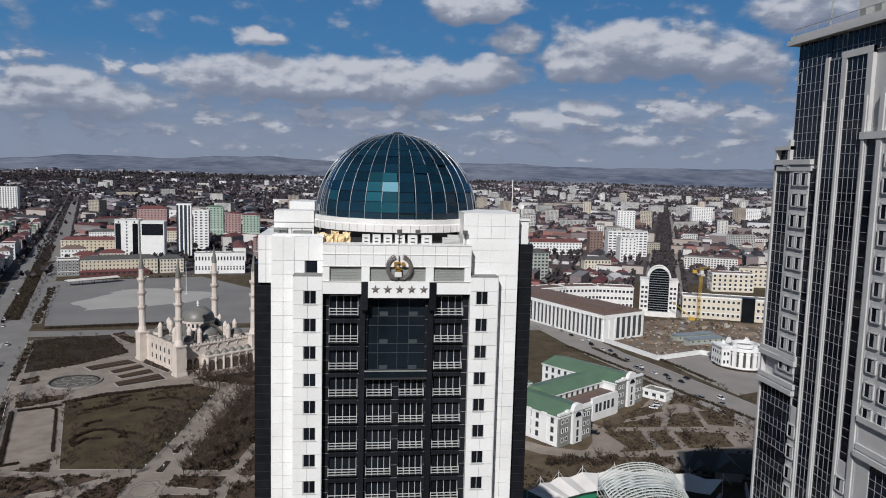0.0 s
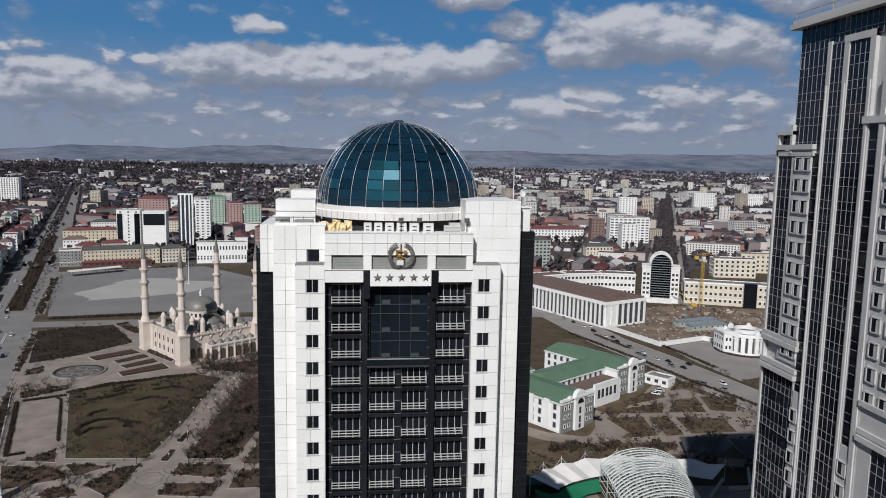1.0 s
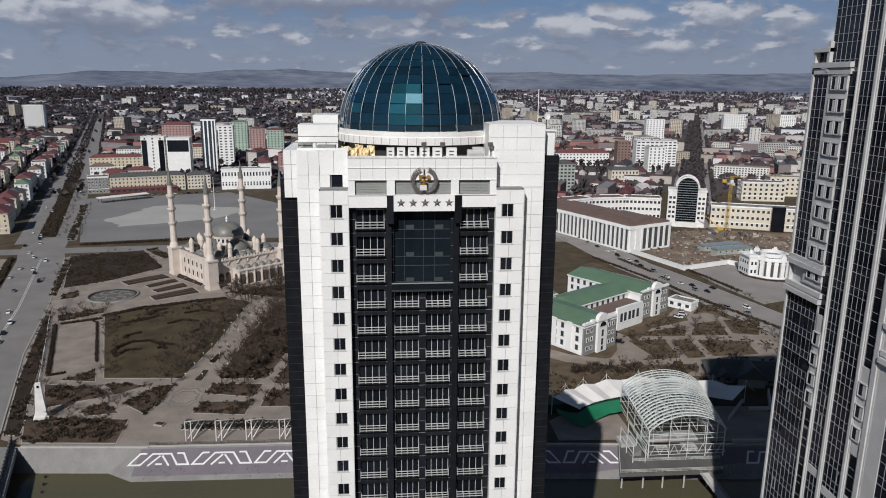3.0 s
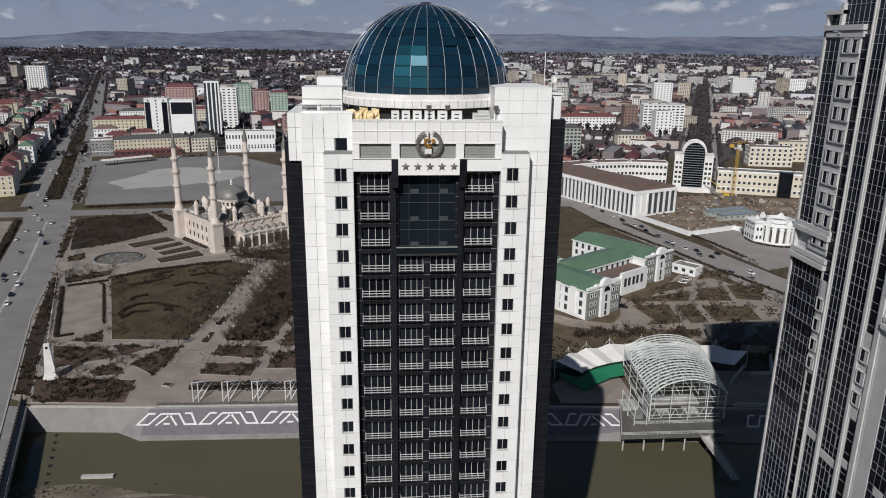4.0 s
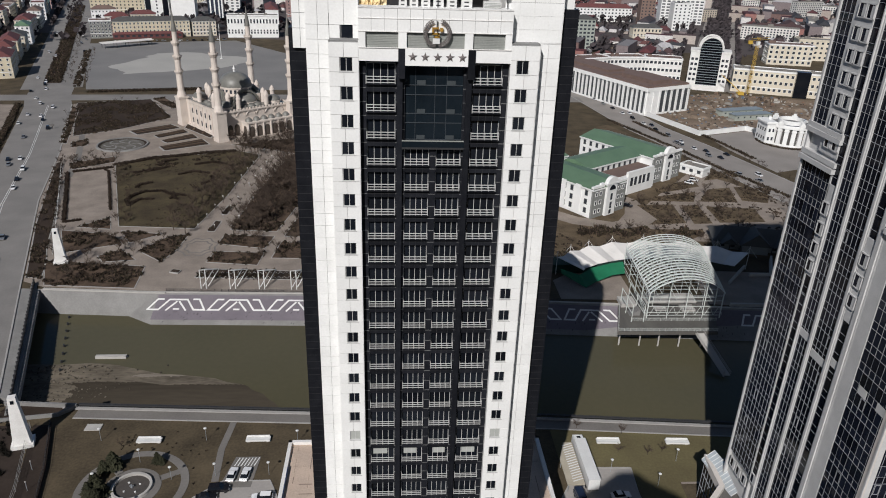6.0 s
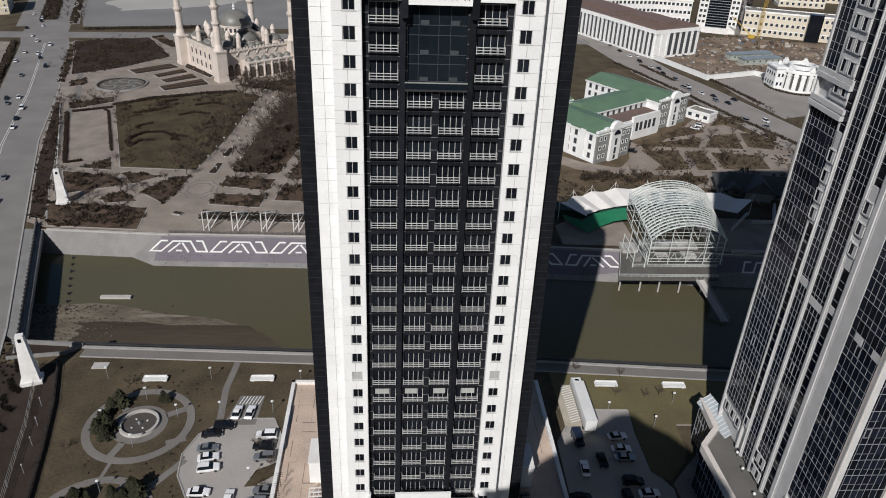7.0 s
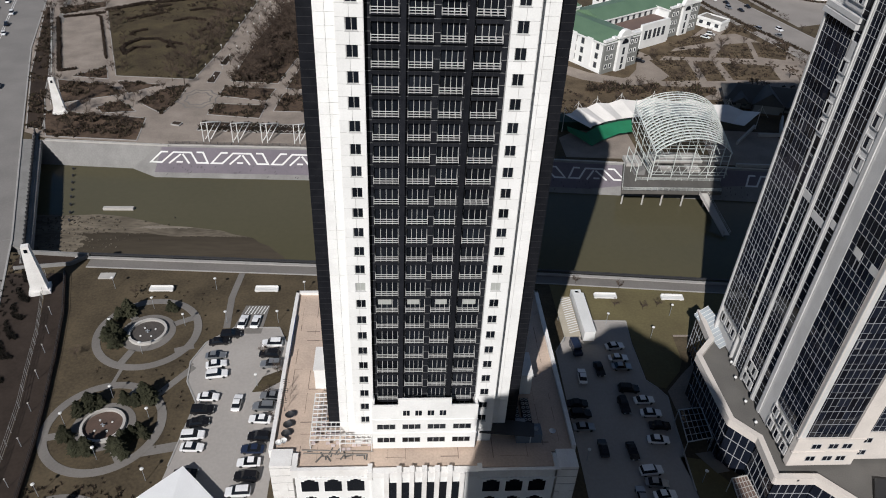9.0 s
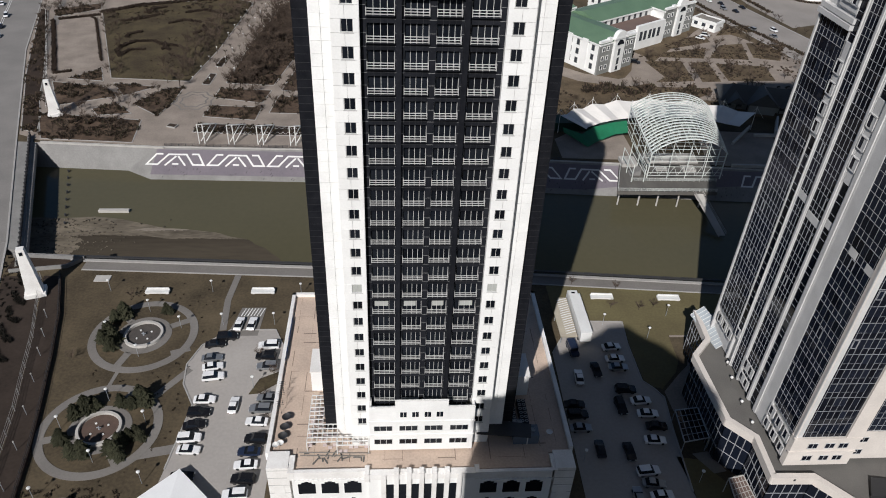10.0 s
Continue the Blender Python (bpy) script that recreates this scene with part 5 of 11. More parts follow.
# flat canopy and cooling cabinets on the shaded part of the podium roof
cp = thing("flat_canopy", "dark flat canopy on white posts on the podium roof", "canopy", (20, 84, 12.45))
g = Geo((20, 84, 12.45)); g.prism([(14.9, 82.7), (24.6, 81.6), (25.1, 84.6), (15.3, 86.4)], 14.9, 15.1); part("roof", g, DARKM, cp)
for x, y in ((15.4, 83.2), (24.2, 82.2), (24.6, 84.2), (15.7, 85.8)):
    g = Geo((20, 84, 12.45)); g.tube((x, y, 12.4), (x, y, 14.95), 0.09, n=6); part("post", g, PAINT_W, cp)
for i in range(6):
    for x in (22.2, 24.4):
        cu = thing("cooling_cabinet", "dark grey cooling cabinet with white fan rings", "air conditioner", (x, 86.8 + i * 0.98, 12.45), group="cabinets on the podium roof")
        g = Geo(); g.box(-0.8, 0.8, -0.4, 0.4, 0, 1.0); part("casing", g, DARKM, cu)
        for dx in (-0.4, 0.4):
            g = Geo(); g.lathe(dx, 0, [(0.32, 1.0), (0.32, 1.08), (0.24, 1.08), (0.24, 1.0)], 10); part("fan_ring", g, RAIL_W, cu)

# ---- the darker high-rise to the east ----
TX, TY = 70.0, 77.0
tower = thing("high_rise", "very tall dark glass tower with pale stone piers", "tower", (85, 95, 0))
TO = (85, 95, 0)


def tpart(name, g, mats, label="", parent=None):
    g.o = TO
    return part(name, g, mats, parent or tower, label)


g = Geo()
g.box(TX + 0.5, 104, TY + 1.8, 112.7, 11.8, 118)
g.box(TX + 0.5, 81.8, TY + 0.5, TY + 1.8, 11.8, 118)
g.box(TX + 0.5, 104, TY + 4, 109, 118, 137.5)
tpart("core", g, TOWER_GREY)


tower_panes = {}


def hang_panes(o, u0, u1, nu, z0, dz, nz, south):
    """Hangs single panes, each a hair out of true, in front of a curtain wall."""
    w = (u1 - u0) / nu
    key = (round(w, 3), dz, south)
    if key not in tower_panes:
        ms = []
        for a, b in ((0.04, 0.35), (0.38, 0.98)):
            g = Geo()
            if south:
                g.box(-w / 2 + 0.04, w / 2 - 0.04, -0.02, 0.02, a * dz, b * dz)
            else:
                g.box(-0.02, 0.02, -w / 2 + 0.04, w / 2 - 0.04, a * dz, b * dz)
            ms.append(g.mesh("pane", [CURTAIN]))
        tower_panes[key] = ms
    for j in range(nz):
        for i in range(nu):
            u = lerp(u0, u1, (i + 0.5) / nu)
            at = (u - 85, o - 95, z0 + j * dz) if south else (o - 85, u - 95, z0 + j * dz)
            for me in tower_panes[key][1:]:
                ob = piece("pane", me, tower, at)
                ob.rotation_euler = (random.gauss(0, 0.004), random.gauss(0, 0.004), random.gauss(0, 0.004))


def curtain_west(y0, y1, z0, z1, x=TX + 0.1, dy=1.15, dz=3.5, name="curtain_wall"):
    """Dark glazing on the west front: pane by pane between grey bars."""
    ny, nz = max(1, round((y1 - y0) / dy)), max(1, round((z1 - z0) / dz))
    g = Geo()
    g.box(x, x + 0.45, y0, y1, z0, z1)
    for i in range(ny + 1):
        y = lerp(y0, y1, i / ny)
        g.box(x - 0.05, x + 0.02, y - 0.03, y + 0.03, z0, z1, 1)
    for j in range(nz + 1):
        z = lerp(z0, z1, j / nz)
        g.box(x - 0.05, x + 0.02, y0, y1, z - 0.035, z + 0.035, 1)
        if j < nz:
            z += dz * 0.36
            g.box(x - 0.04, x + 0.02, y0, y1, z - 0.03, z + 0.03, 1)
            for i in range(ny):
                if random.random() < 0.03:
                    ya, yb = lerp(y0, y1, i / ny) + 0.1, lerp(y0, y1, (i + 1) / ny) - 0.1
                    for a, b, c, d in ((ya, ya + 0.09, z, z + 2), (yb - 0.09, yb, z, z + 2), (ya, yb, z, z + 0.1), (ya, yb, z + 1.9, z + 2)):
                        g.box(x - 0.07, x, a, b, c, d, 1)
    return tpart(name, g, [CURTAIN, MULLION], "dark glazed curtain wall")


def curtain_south(x0, x1, z0, z1, y=TY + 0.1, dx=1.1, dz=3.3):
    nx, nz = max(1, round((x1 - x0) / dx)), max(1, round((z1 - z0) / dz))
    g = Geo()
    g.box(x0, x1, y, y + 0.45, z0, z1)
    for i in range(nx + 1):
        x = lerp(x0, x1, i / nx)
        g.box(x - 0.03, x + 0.03, y - 0.05, y + 0.02, z0, z1, 1)
    for j in range(nz + 1):
        z = lerp(z0, z1, j / nz)
        g.box(x0, x1, y - 0.05, y + 0.02, z - 0.03, z + 0.03, 1)
        if j < nz:
            z += dz * 0.4
            g.box(x0, x1, y - 0.04, y + 0.02, z - 0.025, z + 0.025, 1)
            for i in range(nx):
                if random.random() < 0.03:
                    xa, xb = lerp(x0, x1, i / nx) + 0.1, lerp(x0, x1, (i + 1) / nx) - 0.1
                    for a, b, c, d in ((xa, xa + 0.09, z, z + 1.8), (xb - 0.09, xb, z, z + 1.8), (xa, xb, z, z + 0.1), (xa, xb, z + 1.7, z + 1.8)):
                        g.box(a, b, y - 0.08, y, c, d, 1)
    return tpart("curtain_wall", g, [CURTAIN, MULLION], "dark glazed curtain wall")


curtain_west(103.9, 113.0, 19, 82)
curtain_west(109.0, 113.0, 87.5, 117.5)
curtain_west(109.2, 112.8, 119, 121, TX + 0.6)
curtain_west(102.3, 104.0, 19, 64)
curtain_west(102.3, 104.0, 80, 118)
curtain_west(98.4, 101.35, 12.5, 134, TX + 0.12)
curtain_west(93.1, 97.4, 12.5, 134, TX + 0.12)
curtain_west(90.2, 91.9, 12.5, 62)
curtain_west(90.2, 91.9, 76, 122)
curtain_west(77.2, 85.8, 19, 78)
curtain_west(101.3, 109.3, 118.5, 137.6, TX + 0.3)
curtain_west(80.0, 101.3, 134.2, 137.6, TX + 0.3)
g = Geo()
for y0, y1, z1, x in ((101.35, 102.2, 134.5, -0.06), (97.35, 98.4, 134.8, -0.10), (92.0, 93.1, 134.8, -0.10), (88.5, 90.15, 128, -0.08), (103.85, 104.2, 82, -0.05)):
    g.box(TX + x, TX + 1.0, y0, y1, 12, z1)
for y0, y1 in ((101.2, 102.35), (97.1, 98.55), (91.8, 93.25), (88.4, 90.25)):
    g.box(TX - 0.28, TX - 0.05, y0 + 0.45, y1 - 0.5, 12, 128)
g.box(TX - 0.12, TX + 1, 92.0, 98.4, 133.8, 134.8)
g.box(TX - 0.04, TX + 1, 85.8, 88.5, 12, 82)
g.box(TX - 0.03, TX + 1, 78, 88.5, 78, 122)
g.box(TX - 0.03, TX + 1, 103.9, 109.1, 84, 119)
g.box(TX - 0.05, TX + 1, 102.3, 104.0, 64, 80)
g.box(TX - 0.05, TX + 1, 90.2, 91.9, 62, 76)
g.box(TX - 0.2, TX + 1, 112.75, 113.2, 12, 121.3)
g.box(TX - 0.2, TX + 1, 76.9, 77.25, 19, 78)
for z, o in ((81.6, 0.6), (82.6, 0.35), (86.4, 0.5), (87.2, 0.3), (117.6, 0.2), (118.6, 0.4)):
    g.box(TX - o, TX + 1, 103.5, 113.4, z, z + 0.8)
for z, o in ((78.0, 0.6), (79.0, 0.35), (83.0, 0.5)):
    g.box(TX - o, TX + 1, 76.8, 88.5, z, z + 0.8)
g.box(TX - 0.4, TX + 6, 109.0, 113.5, 121, 121.6)
g.box(TX - 0.3, TX + 1, 109.0, 109.6, 118, 122.6)
g.box(TX - 0.4, TX + 1, 86, 93, 122, 123)
for z in (52, 53.6):
    for y0, y1 in ((98.6, 101.2), (93.3, 97.1), (90.3, 91.8), (78, 80), (82.5, 84.4)):
        if (int(y0) + int(z)) % 2:
            g.box(TX + 0.02, TX + 0.4, y0, y1, z, z + 1.4)
g.o = TO
each("pier", g, TOWER_GREY, tower, "pale stone pier or band")
g = Geo()                                    # cornice at the top
g.box(TX - 1.0, 106, TY + 2, 110.9, 137.6, 138.4)
g.box(TX - 0.7, 106, TY + 2.4, 110.5, 138.4, 139.0)
g.box(TX + 6, 100, 84, 104, 139, 146)
tpart("cornice", g, TOWER_GREY, "pale overhanging cornice")
g = Geo()
g.tube((TX - 0.6, 79, 140), (TX - 0.6, 110, 140), 0.05)
for y in range(80, 111, 3):
    g.tube((TX - 0.6, y, 139), (TX - 0.6, y, 140), 0.05)
g.tube((TX - 0.5, 101, 139), (TX - 0.5, 101, 150), 0.12, 0.06)
for z in (141, 143, 145, 147):
    g.tube((TX - 0.9, 101, z), (TX - 0.1, 101, z), 0.05)
for y in range(83, 98, 3):
    g.box(TX + 0.5, TX + 2, y, y + 1.3, 139, 140.4)
tpart("roof_gear", g, GREYPANEL)
hang_panes(TX + 0.08, 77.2, 85.8, 7, 19, 59 / 17, 12, False)
hang_panes(TX + 0.08, 104.0, 113.0, 8, 54, 63 / 18, 8, False)
# deep square windows of the west wall
g = Geo()
wd = 1.7
g.box(-0.04, 0.1, -0.75, 0.75, -0.95, 0.95, 1)
for a, b, c, d in ((-0.95, -0.75, -1.1, 1.1), (0.75, 0.95, -1.1, 1.1), (-0.95, 0.95, 0.95, 1.12), (-0.95, 0.95, -1.12, -0.95)):
    g.box(-0.14, 0.1, a, b, c, d, 0)
me_w = g.mesh("window", [TOWER_GREY, CURTAIN])
# Pale strip over the southern half of each pane.
g = Geo(); g.box(-0.09, -0.05, -0.7, -0.12, -0.9, 0.8)
me_b = g.mesh("blind", [RAIL_W])
spots = [(y, 116.3 - 3.35 * i) for i in range(10) for y in (104.8, 106.95)]
spots += [(103.15, z) for z in (76, 72.5, 69, 65.8)] + [(91.05, z) for z in (72.5, 69, 65.5)]
spots += [(y, 119.2 - 3.5 * i) for i in range(11) for y in (87.0, 84.2, 81.4)]
spots += [(y, z) for y in (79.2, 82, 84.8, 94.6, 96.6) for z in (17.2, 13.9)] + [(y, 17.2) for y in (105.5, 108, 110.5)] + [(102.8, 20)]
for y, z in spots:
    w = piece("window", me_w, tower, (TX - 0.16 - 85, y - 95, z))
    piece("blind", me_b, w)
# south front
curtain_south(70.4, 79.0, 19.2, 122)
curtain_south(82.6, 104, 19.2, 122, TY + 1.2)
g = Geo()
g.box(TX - 0.2, 81.9, TY - 0.25, TY + 1, 11.9, 19.2)
g.box(81.9, 104, TY + 0.9, TY + 2, 11.9, 19.2)
g.box(79.0, 81.9, TY - 0.35, TY + 1.3, 19.2, 122)
g.box(TX - 0.08, TX + 0.14, TY - 0.12, TY + 1, 19.2, 122)
g.box(TX - 0.4, 82, TY - 0.45, TY, 15.5, 15.75)
g.box(TX - 0.4, 82, TY - 0.45, TY, 18.9, 19.3)
g.o = TO
each("front_wall", g, WARM, tower, "warm white stone front")
g = Geo(); g.box(-0.85, 0.85, -0.03, 0.1, -0.6, 0.6)
for x in (-0.9, -0.04, 0.82):
    g.box(x, x + 0.08, -0.08, 0, -0.62, 0.62, 1)
for z in (-0.68, 0.6):
    g.box(-0.95, 0.95, -0.1, 0, z, z + 0.08, 1)
me = g.mesh("window", [CURTAIN, RAIL_W])
for z in (17.2, 13.9):
    for x in (73.6, 76.7, 79.2):
        piece("window", me, tower, (x - 85, TY - 0.27 - 95, z))
    piece("window", me, tower, (83.6 - 85, TY + 0.88 - 95, z))

hang_panes(TY + 0.08, 70.4, 79.0, 8, 19.2, 102.8 / 31, 11, True)
# its podium with a bent parapet
EDGE = [(104, 65), (80, 68.3), (78.8, 69.6), (74.6, 74.3), (67.2, 74.5), (67.8, 83.2), (64.0, 87.6), (63.7, 104.8), (68.2, 109.6), (68.8, 119), (104, 119)]
pod2 = thing("tower_podium", "dark glazed podium with a white parapet and grey roof", "building", (80, 95, 0))
g = Geo((80, 95, 0)); g.prism(EDGE[::-1], 0, 10.6)
part("wall", g, CURTAIN, pod2, "dark glass walls")
g = Geo((80, 95, 0))
for i in range(len(EDGE) - 2):
    p, q = EDGE[i], EDGE[i + 1]
    s = math.hypot(q[0] - p[0], q[1] - p[1])
    k = max(1, int(s / 1.3))
    for j in range(k + 1):
        x, y = lerp(p[0], q[0], j / k), lerp(p[1], q[1], j / k)
        g.tube((x, y, 0), (x, y, 10.6), 0.09, n=4)
    for z in (3.5, 7.0):
        g.bar((*p, z), (*q, z), 0.2, 0.12)
part("glazing_bar", g, MULLION, pod2)
wp = thing("roof_hatch", "dark pitched roof hatch on the podium roof", "roof hatch", (86, 71.6, 11))
g = Geo(); g.prism([(-3.2, -1.6), (3.4, -2.4), (3.0, 1.6), (-1.2, 2.2)], 0, 0.9); part("cover", g, DARKM, wp)
g = Geo((80, 95, 0)); g.prism(EDGE[::-1], 10.6, 11.0)
part("roof", g, ROOF_DARK, pod2, "flat grey-brown roof felt")
g = Geo((80, 95, 0))
for p, q in zip(EDGE[:-2], EDGE[1:-1]):
    g.bar((*p, 10.3), (*q, 10.3), 1.1, 1.8)
for p in EDGE[1:-2]:
    g.lathe(p[0], p[1], [(0.57, 10.28), (0.57, 12.12), (0, 12.13)], 10)
part("parapet", g, WARM, pod2, "broad white parapet")
sign = thing("parapet_lettering", "dark illegible lettering on the white parapet", "sign", (72.2, 73.9, 11.25))
for i in range(5):
    g = Geo(); g.box(-1.5 + i * 0.72, -1.1 + i * 0.72, -0.06, 0.02, 0, 0.55)
    part("letter_bar", g, DARKM, sign)
# ribbed skylight at the north end
sk = thing("skylight", "ribbed white metal and glass lean-to roof", "skylight", (69.5, 112, 11.0))
g = Geo((69.5, 112, 11.0))
g.face([(67.6, 118.5, 11.2), (69.4, 107.4, 11.2), (72.0, 107.4, 13.6), (70.2, 118.5, 13.6)])
g.face([(67.6, 118.5, 11.0), (70.2, 118.5, 13.4), (72.0, 107.4, 13.4), (69.4, 107.4, 11.0)])
part("pane", g, mat("frosted_glass", (0.42, 0.46, 0.48), (0.34, 0.37, 0.39), 0.3, bump=0), sk)
for i in range(12):
    t = i / 11
    g = Geo((69.5, 112, 11.0))
    g.tube((lerp(67.6, 69.4, t), lerp(118.5, 107.4, t), 11.25), (lerp(70.2, 72.0, t), lerp(118.5, 107.4, t), 13.65), 0.07, n=4)
    part("rib", g, PAINT_W, sk)
# white ball lamps on the podium roof
for x, y in ((70.6, 102.5), (69.8, 98.2), (69.3, 91.8), (69.2, 86.6)):
    bl = thing("ball_lamp", "white globe lamp at the foot of the stone piers", "lamp", (x - 0.8, y, 11.0), group="globe lamps")
    g = Geo(); g.tube((0, 0, 0), (0, 0, 0.8), 0.06)
    part("stem", g, DARKM, bl)
    g = Geo(); g.lathe(0, 0, [(0.01, 0.75), (0.25, 0.85), (0.33, 1.08), (0.25, 1.3), (0.01, 1.4)], 12)
    part("globe", g, PAINT_W, bl, smooth=True)

# ---- the tower under the viewpoint, behind and below the camera ----
vt = thing("viewpoint_tower", "white and black tower under the viewpoint", "tower", (2, -16, 0))
g = Geo((2, -16, 0)); g.box(-20.5, 19, -40, -5, 0, 96.8)
part("storeys", g, WHITE, vt)
# Thin unseen fin, added square to the sun to shape the roof's shadow.
ROOF = [(-22.5, 96.8), (-20.5, 100.6), (-13.0, 109.6), (-6.6, 116.0), (-3.7, 119.8), (-0.6, 121.2), (1.0, 121.2), (3.8, 119.8), (9.9, 118.2), (15.4, 115.3), (20, 111), (22, 96.8)]
rl, rf = Vector((math.sin(SUN_AZ), -math.cos(SUN_AZ), 0)), Vector((math.cos(SUN_AZ), math.sin(SUN_AZ), 0))
g = Geo((2, -16, 0))
ends = [[Vector((-3, -20.5, z)) + rl * a + rf * b for a, z in ROOF] for b in (-1.5, 1.5)]
g.face(ends[0]); g.face(ends[1][::-1])
for i in range(len(ROOF) - 1):
    g.face([ends[0][i + 1], ends[0][i], ends[1][i], ends[1][i + 1]])
part("roof_crest", g, GREYW, vt, "unseen grey fin that shapes the roof's shadow")
g = Geo((2, -16, 0))
for x in (-20, -12, -4, 4):
    g.box(x, x + 4, -5.05, -4.9, 4, 92)
each("glazing", g, GLASS_D, vt)
# ---- buildings of the town ----
WIN_ME = {}


def win_mesh(w, h, pane=WINPANE, trim=None):
    key = (round(w, 2), round(h, 2), pane.name, trim.name if trim else "")
    if key not in WIN_ME:
        g = Geo()
        t = 0.16 if trim else 0.0
        o = [(-w / 2 - t, -h / 2 - t), (w / 2 + t, -h / 2 - t), (w / 2 + t, h / 2 + t), (-w / 2 - t, h / 2 + t)]
        i_ = [(-w / 2, -h / 2), (w / 2, -h / 2), (w / 2, h / 2), (-w / 2, h / 2)]
        f = -0.16 if trim else -0.05
        g.v = [(a, 0.1, b) for a, b in o] + [(a, f, b) for a, b in o] + ([(a, f, b) for a, b in i_] + [(a, -0.03, b) for a, b in i_] if trim else [])
        for k in range(4):
            j = (k + 1) % 4
            g.f.append((k, j, 4 + j, 4 + k)); g.m.append(1 if trim else 0)
            if trim:
                g.f += [(4 + k, 4 + j, 8 + j, 8 + k), (8 + k, 8 + j, 12 + j, 12 + k)]; g.m += [1, 1]
        g.f.append((12, 13, 14, 15) if trim else (4, 5, 6, 7)); g.m.append(0)
        WIN_ME[key] = g.mesh("window", [pane, trim] if trim else [pane])
    return WIN_ME[key]


def hip(g, w, d, z, h, over=0.6, mi=0, gable=False):
    x0, x1, y0, y1 = -over, w + over, -over, d + over
    if w >= d:
        k = 0.02 if gable else d * 0.5
        a, b = (x0 + k, d / 2, z + h), (x1 - k, d / 2, z + h)
        P = [(x0, y0, z), (x1, y0, z), (x1, y1, z), (x0, y1, z)]
        fs = [(P[0], P[1], b, a), (P[2], P[3], a, b), (P[1], P[2], b), (P[3], P[0], a)]
    else:
        k = 0.02 if gable else w * 0.5
        a, b = (w / 2, y0 + k, z + h), (w / 2, y1 - k, z + h)
        P = [(x0, y0, z), (x1, y0, z), (x1, y1, z), (x0, y1, z)]
        fs = [(P[1], P[2], b, a), (P[3], P[0], a, b), (P[0], P[1], a), (P[2], P[3], b)]
    for f in fs:
        g.face(f, mi)
    g.face(P[::-1], mi)


def block(name, label, p0, ang, w, d, h, nf, nb, wall, roof=None, rh=0.0, trim=None, ww=1.5, wh=1.8, west=0, east=0, z_first=None, cat="building", group="", pane=WINPANE, plinth=None):
    """A building: walls with cornice, its roof, and every window that can be told apart."""
    th = thing(name, label, cat, (*p0, 0), radians(ang), group)
    g = Geo(); g.box(0, w, 0, d, -0.3, h)
    wl_ = part("wall", g, wall, th)
    g = Geo()
    for z, o in ((h - 0.5, 0.35), (h * 0.28, 0.12)):
        g.box(-o, w + o, -o, d + o, z, z + 0.45)
    part("cornice", g, trim or wall, th)
    g = Geo()
    if rh:
        hip(g, w, d, h, rh)
        part("roof", g, roof, th)
    else:
        g.box(-0.2, w + 0.2, -0.2, 0.3, h, h + 0.8); g.box(-0.2, w + 0.2, d - 0.3, d + 0.2, h, h + 0.8)
        g.box(-0.2, 0.3, 0.3, d - 0.3, h, h + 0.8); g.box(w - 0.3, w + 0.2, 0.3, d - 0.3, h, h + 0.8)
        part("parapet", g, trim or wall, th)
        g = Geo(); g.box(0.3, w - 0.3, 0.3, d - 0.3, h - 0.1, h + 0.25)
        for k in range(2 + int(w / 18)):
            x, y = random.uniform(2, max(2.1, w - 5)), random.uniform(2, max(2.1, d - 4))
            g.box(x, x + random.uniform(1.5, 3.5), y, y + 2, h, h + random.uniform(1, 2.4))
        part("roof", g, roof or ROOF_GREY, th)
    fh = (h - 1.2) / nf
    me = win_mesh(ww, min(wh, fh * 0.7), pane, trim)
    far = Geo()
    for j in range(nf if p0[1] > 840 else 0):
        z = 0.9 + fh * (j + 0.5)
        for i in range(nb):
            x = w * (i + 0.5) / nb
            far.box(x - ww / 2, x + ww / 2, -0.08, 0.1, z - wh / 2, z + wh / 2)
        for i in range(max(west, east)):
            y = d * (i + 0.5) / max(west, east)
            for x in (0, w):
                far.box(x - 0.08, x + 0.08, y - ww / 2, y + ww / 2, z - wh / 2, z + wh / 2)
    if far.v:
        tagged(part("window", far, pane, th), kind="stuff")
        nf = 0
    for j in range(nf):
        z = 0.9 + fh * (j + 0.5)
        for i in range(nb):
            piece("window", me, th, (w * (i + 0.5) / nb, 0, z))
        for i in range(west):
            piece("window", me, th, (0, d * (i + 0.5) / west, z), -math.pi / 2)
        for i in range(east):
            piece("window", me, th, (w, d * (i + 0.5) / east, z), math.pi / 2)
    return th


# square and its surroundings
block("office_building", "long yellow four-storey building with white window surrounds", (-281, 765), 19, 74, 15, 16, 4, 20, OCHRE, SLATE, 4, WHITE, 1.4, 1.9, east=3)
block("office_building", "grey end building of the yellow row with many windows", (-301, 758), 19, 20, 18, 17, 5, 6, GREYW, BROWNROOF, 0, WHITE, 1.6, 1.8)
block("office_building", "pale end wing of the yellow row", (-209, 790), 19, 24, 15, 15, 4, 7, CREAM, SLATE, 4, WHITE, 1.6, 1.8, east=3)
block("shop_pavilion", "low dark red shop roof below the yellow building", (-279, 757), 19, 66, 7, 4.5, 1, 12, REDROOF, REDROOF, 2, None, 3, 2.4)
twin = block("apartment_tower", "white tower block with dark window columns", (-290, 900), 5, 27, 20, 48, 12, 3, WHITE, ROOF_GREY, 0, None, 1.7, 2.0, east=3)
tw = thing("apartment_tower", "white blank-fronted block with a dark glazed top", "building", (-260, 900, 0), radians(5))
g = Geo(); g.box(0, 27, 0, 20, 0, 46); g.box(-0.3, 27.3, -0.3, 20, 46, 47)
part("wall", g, WHITE, tw)
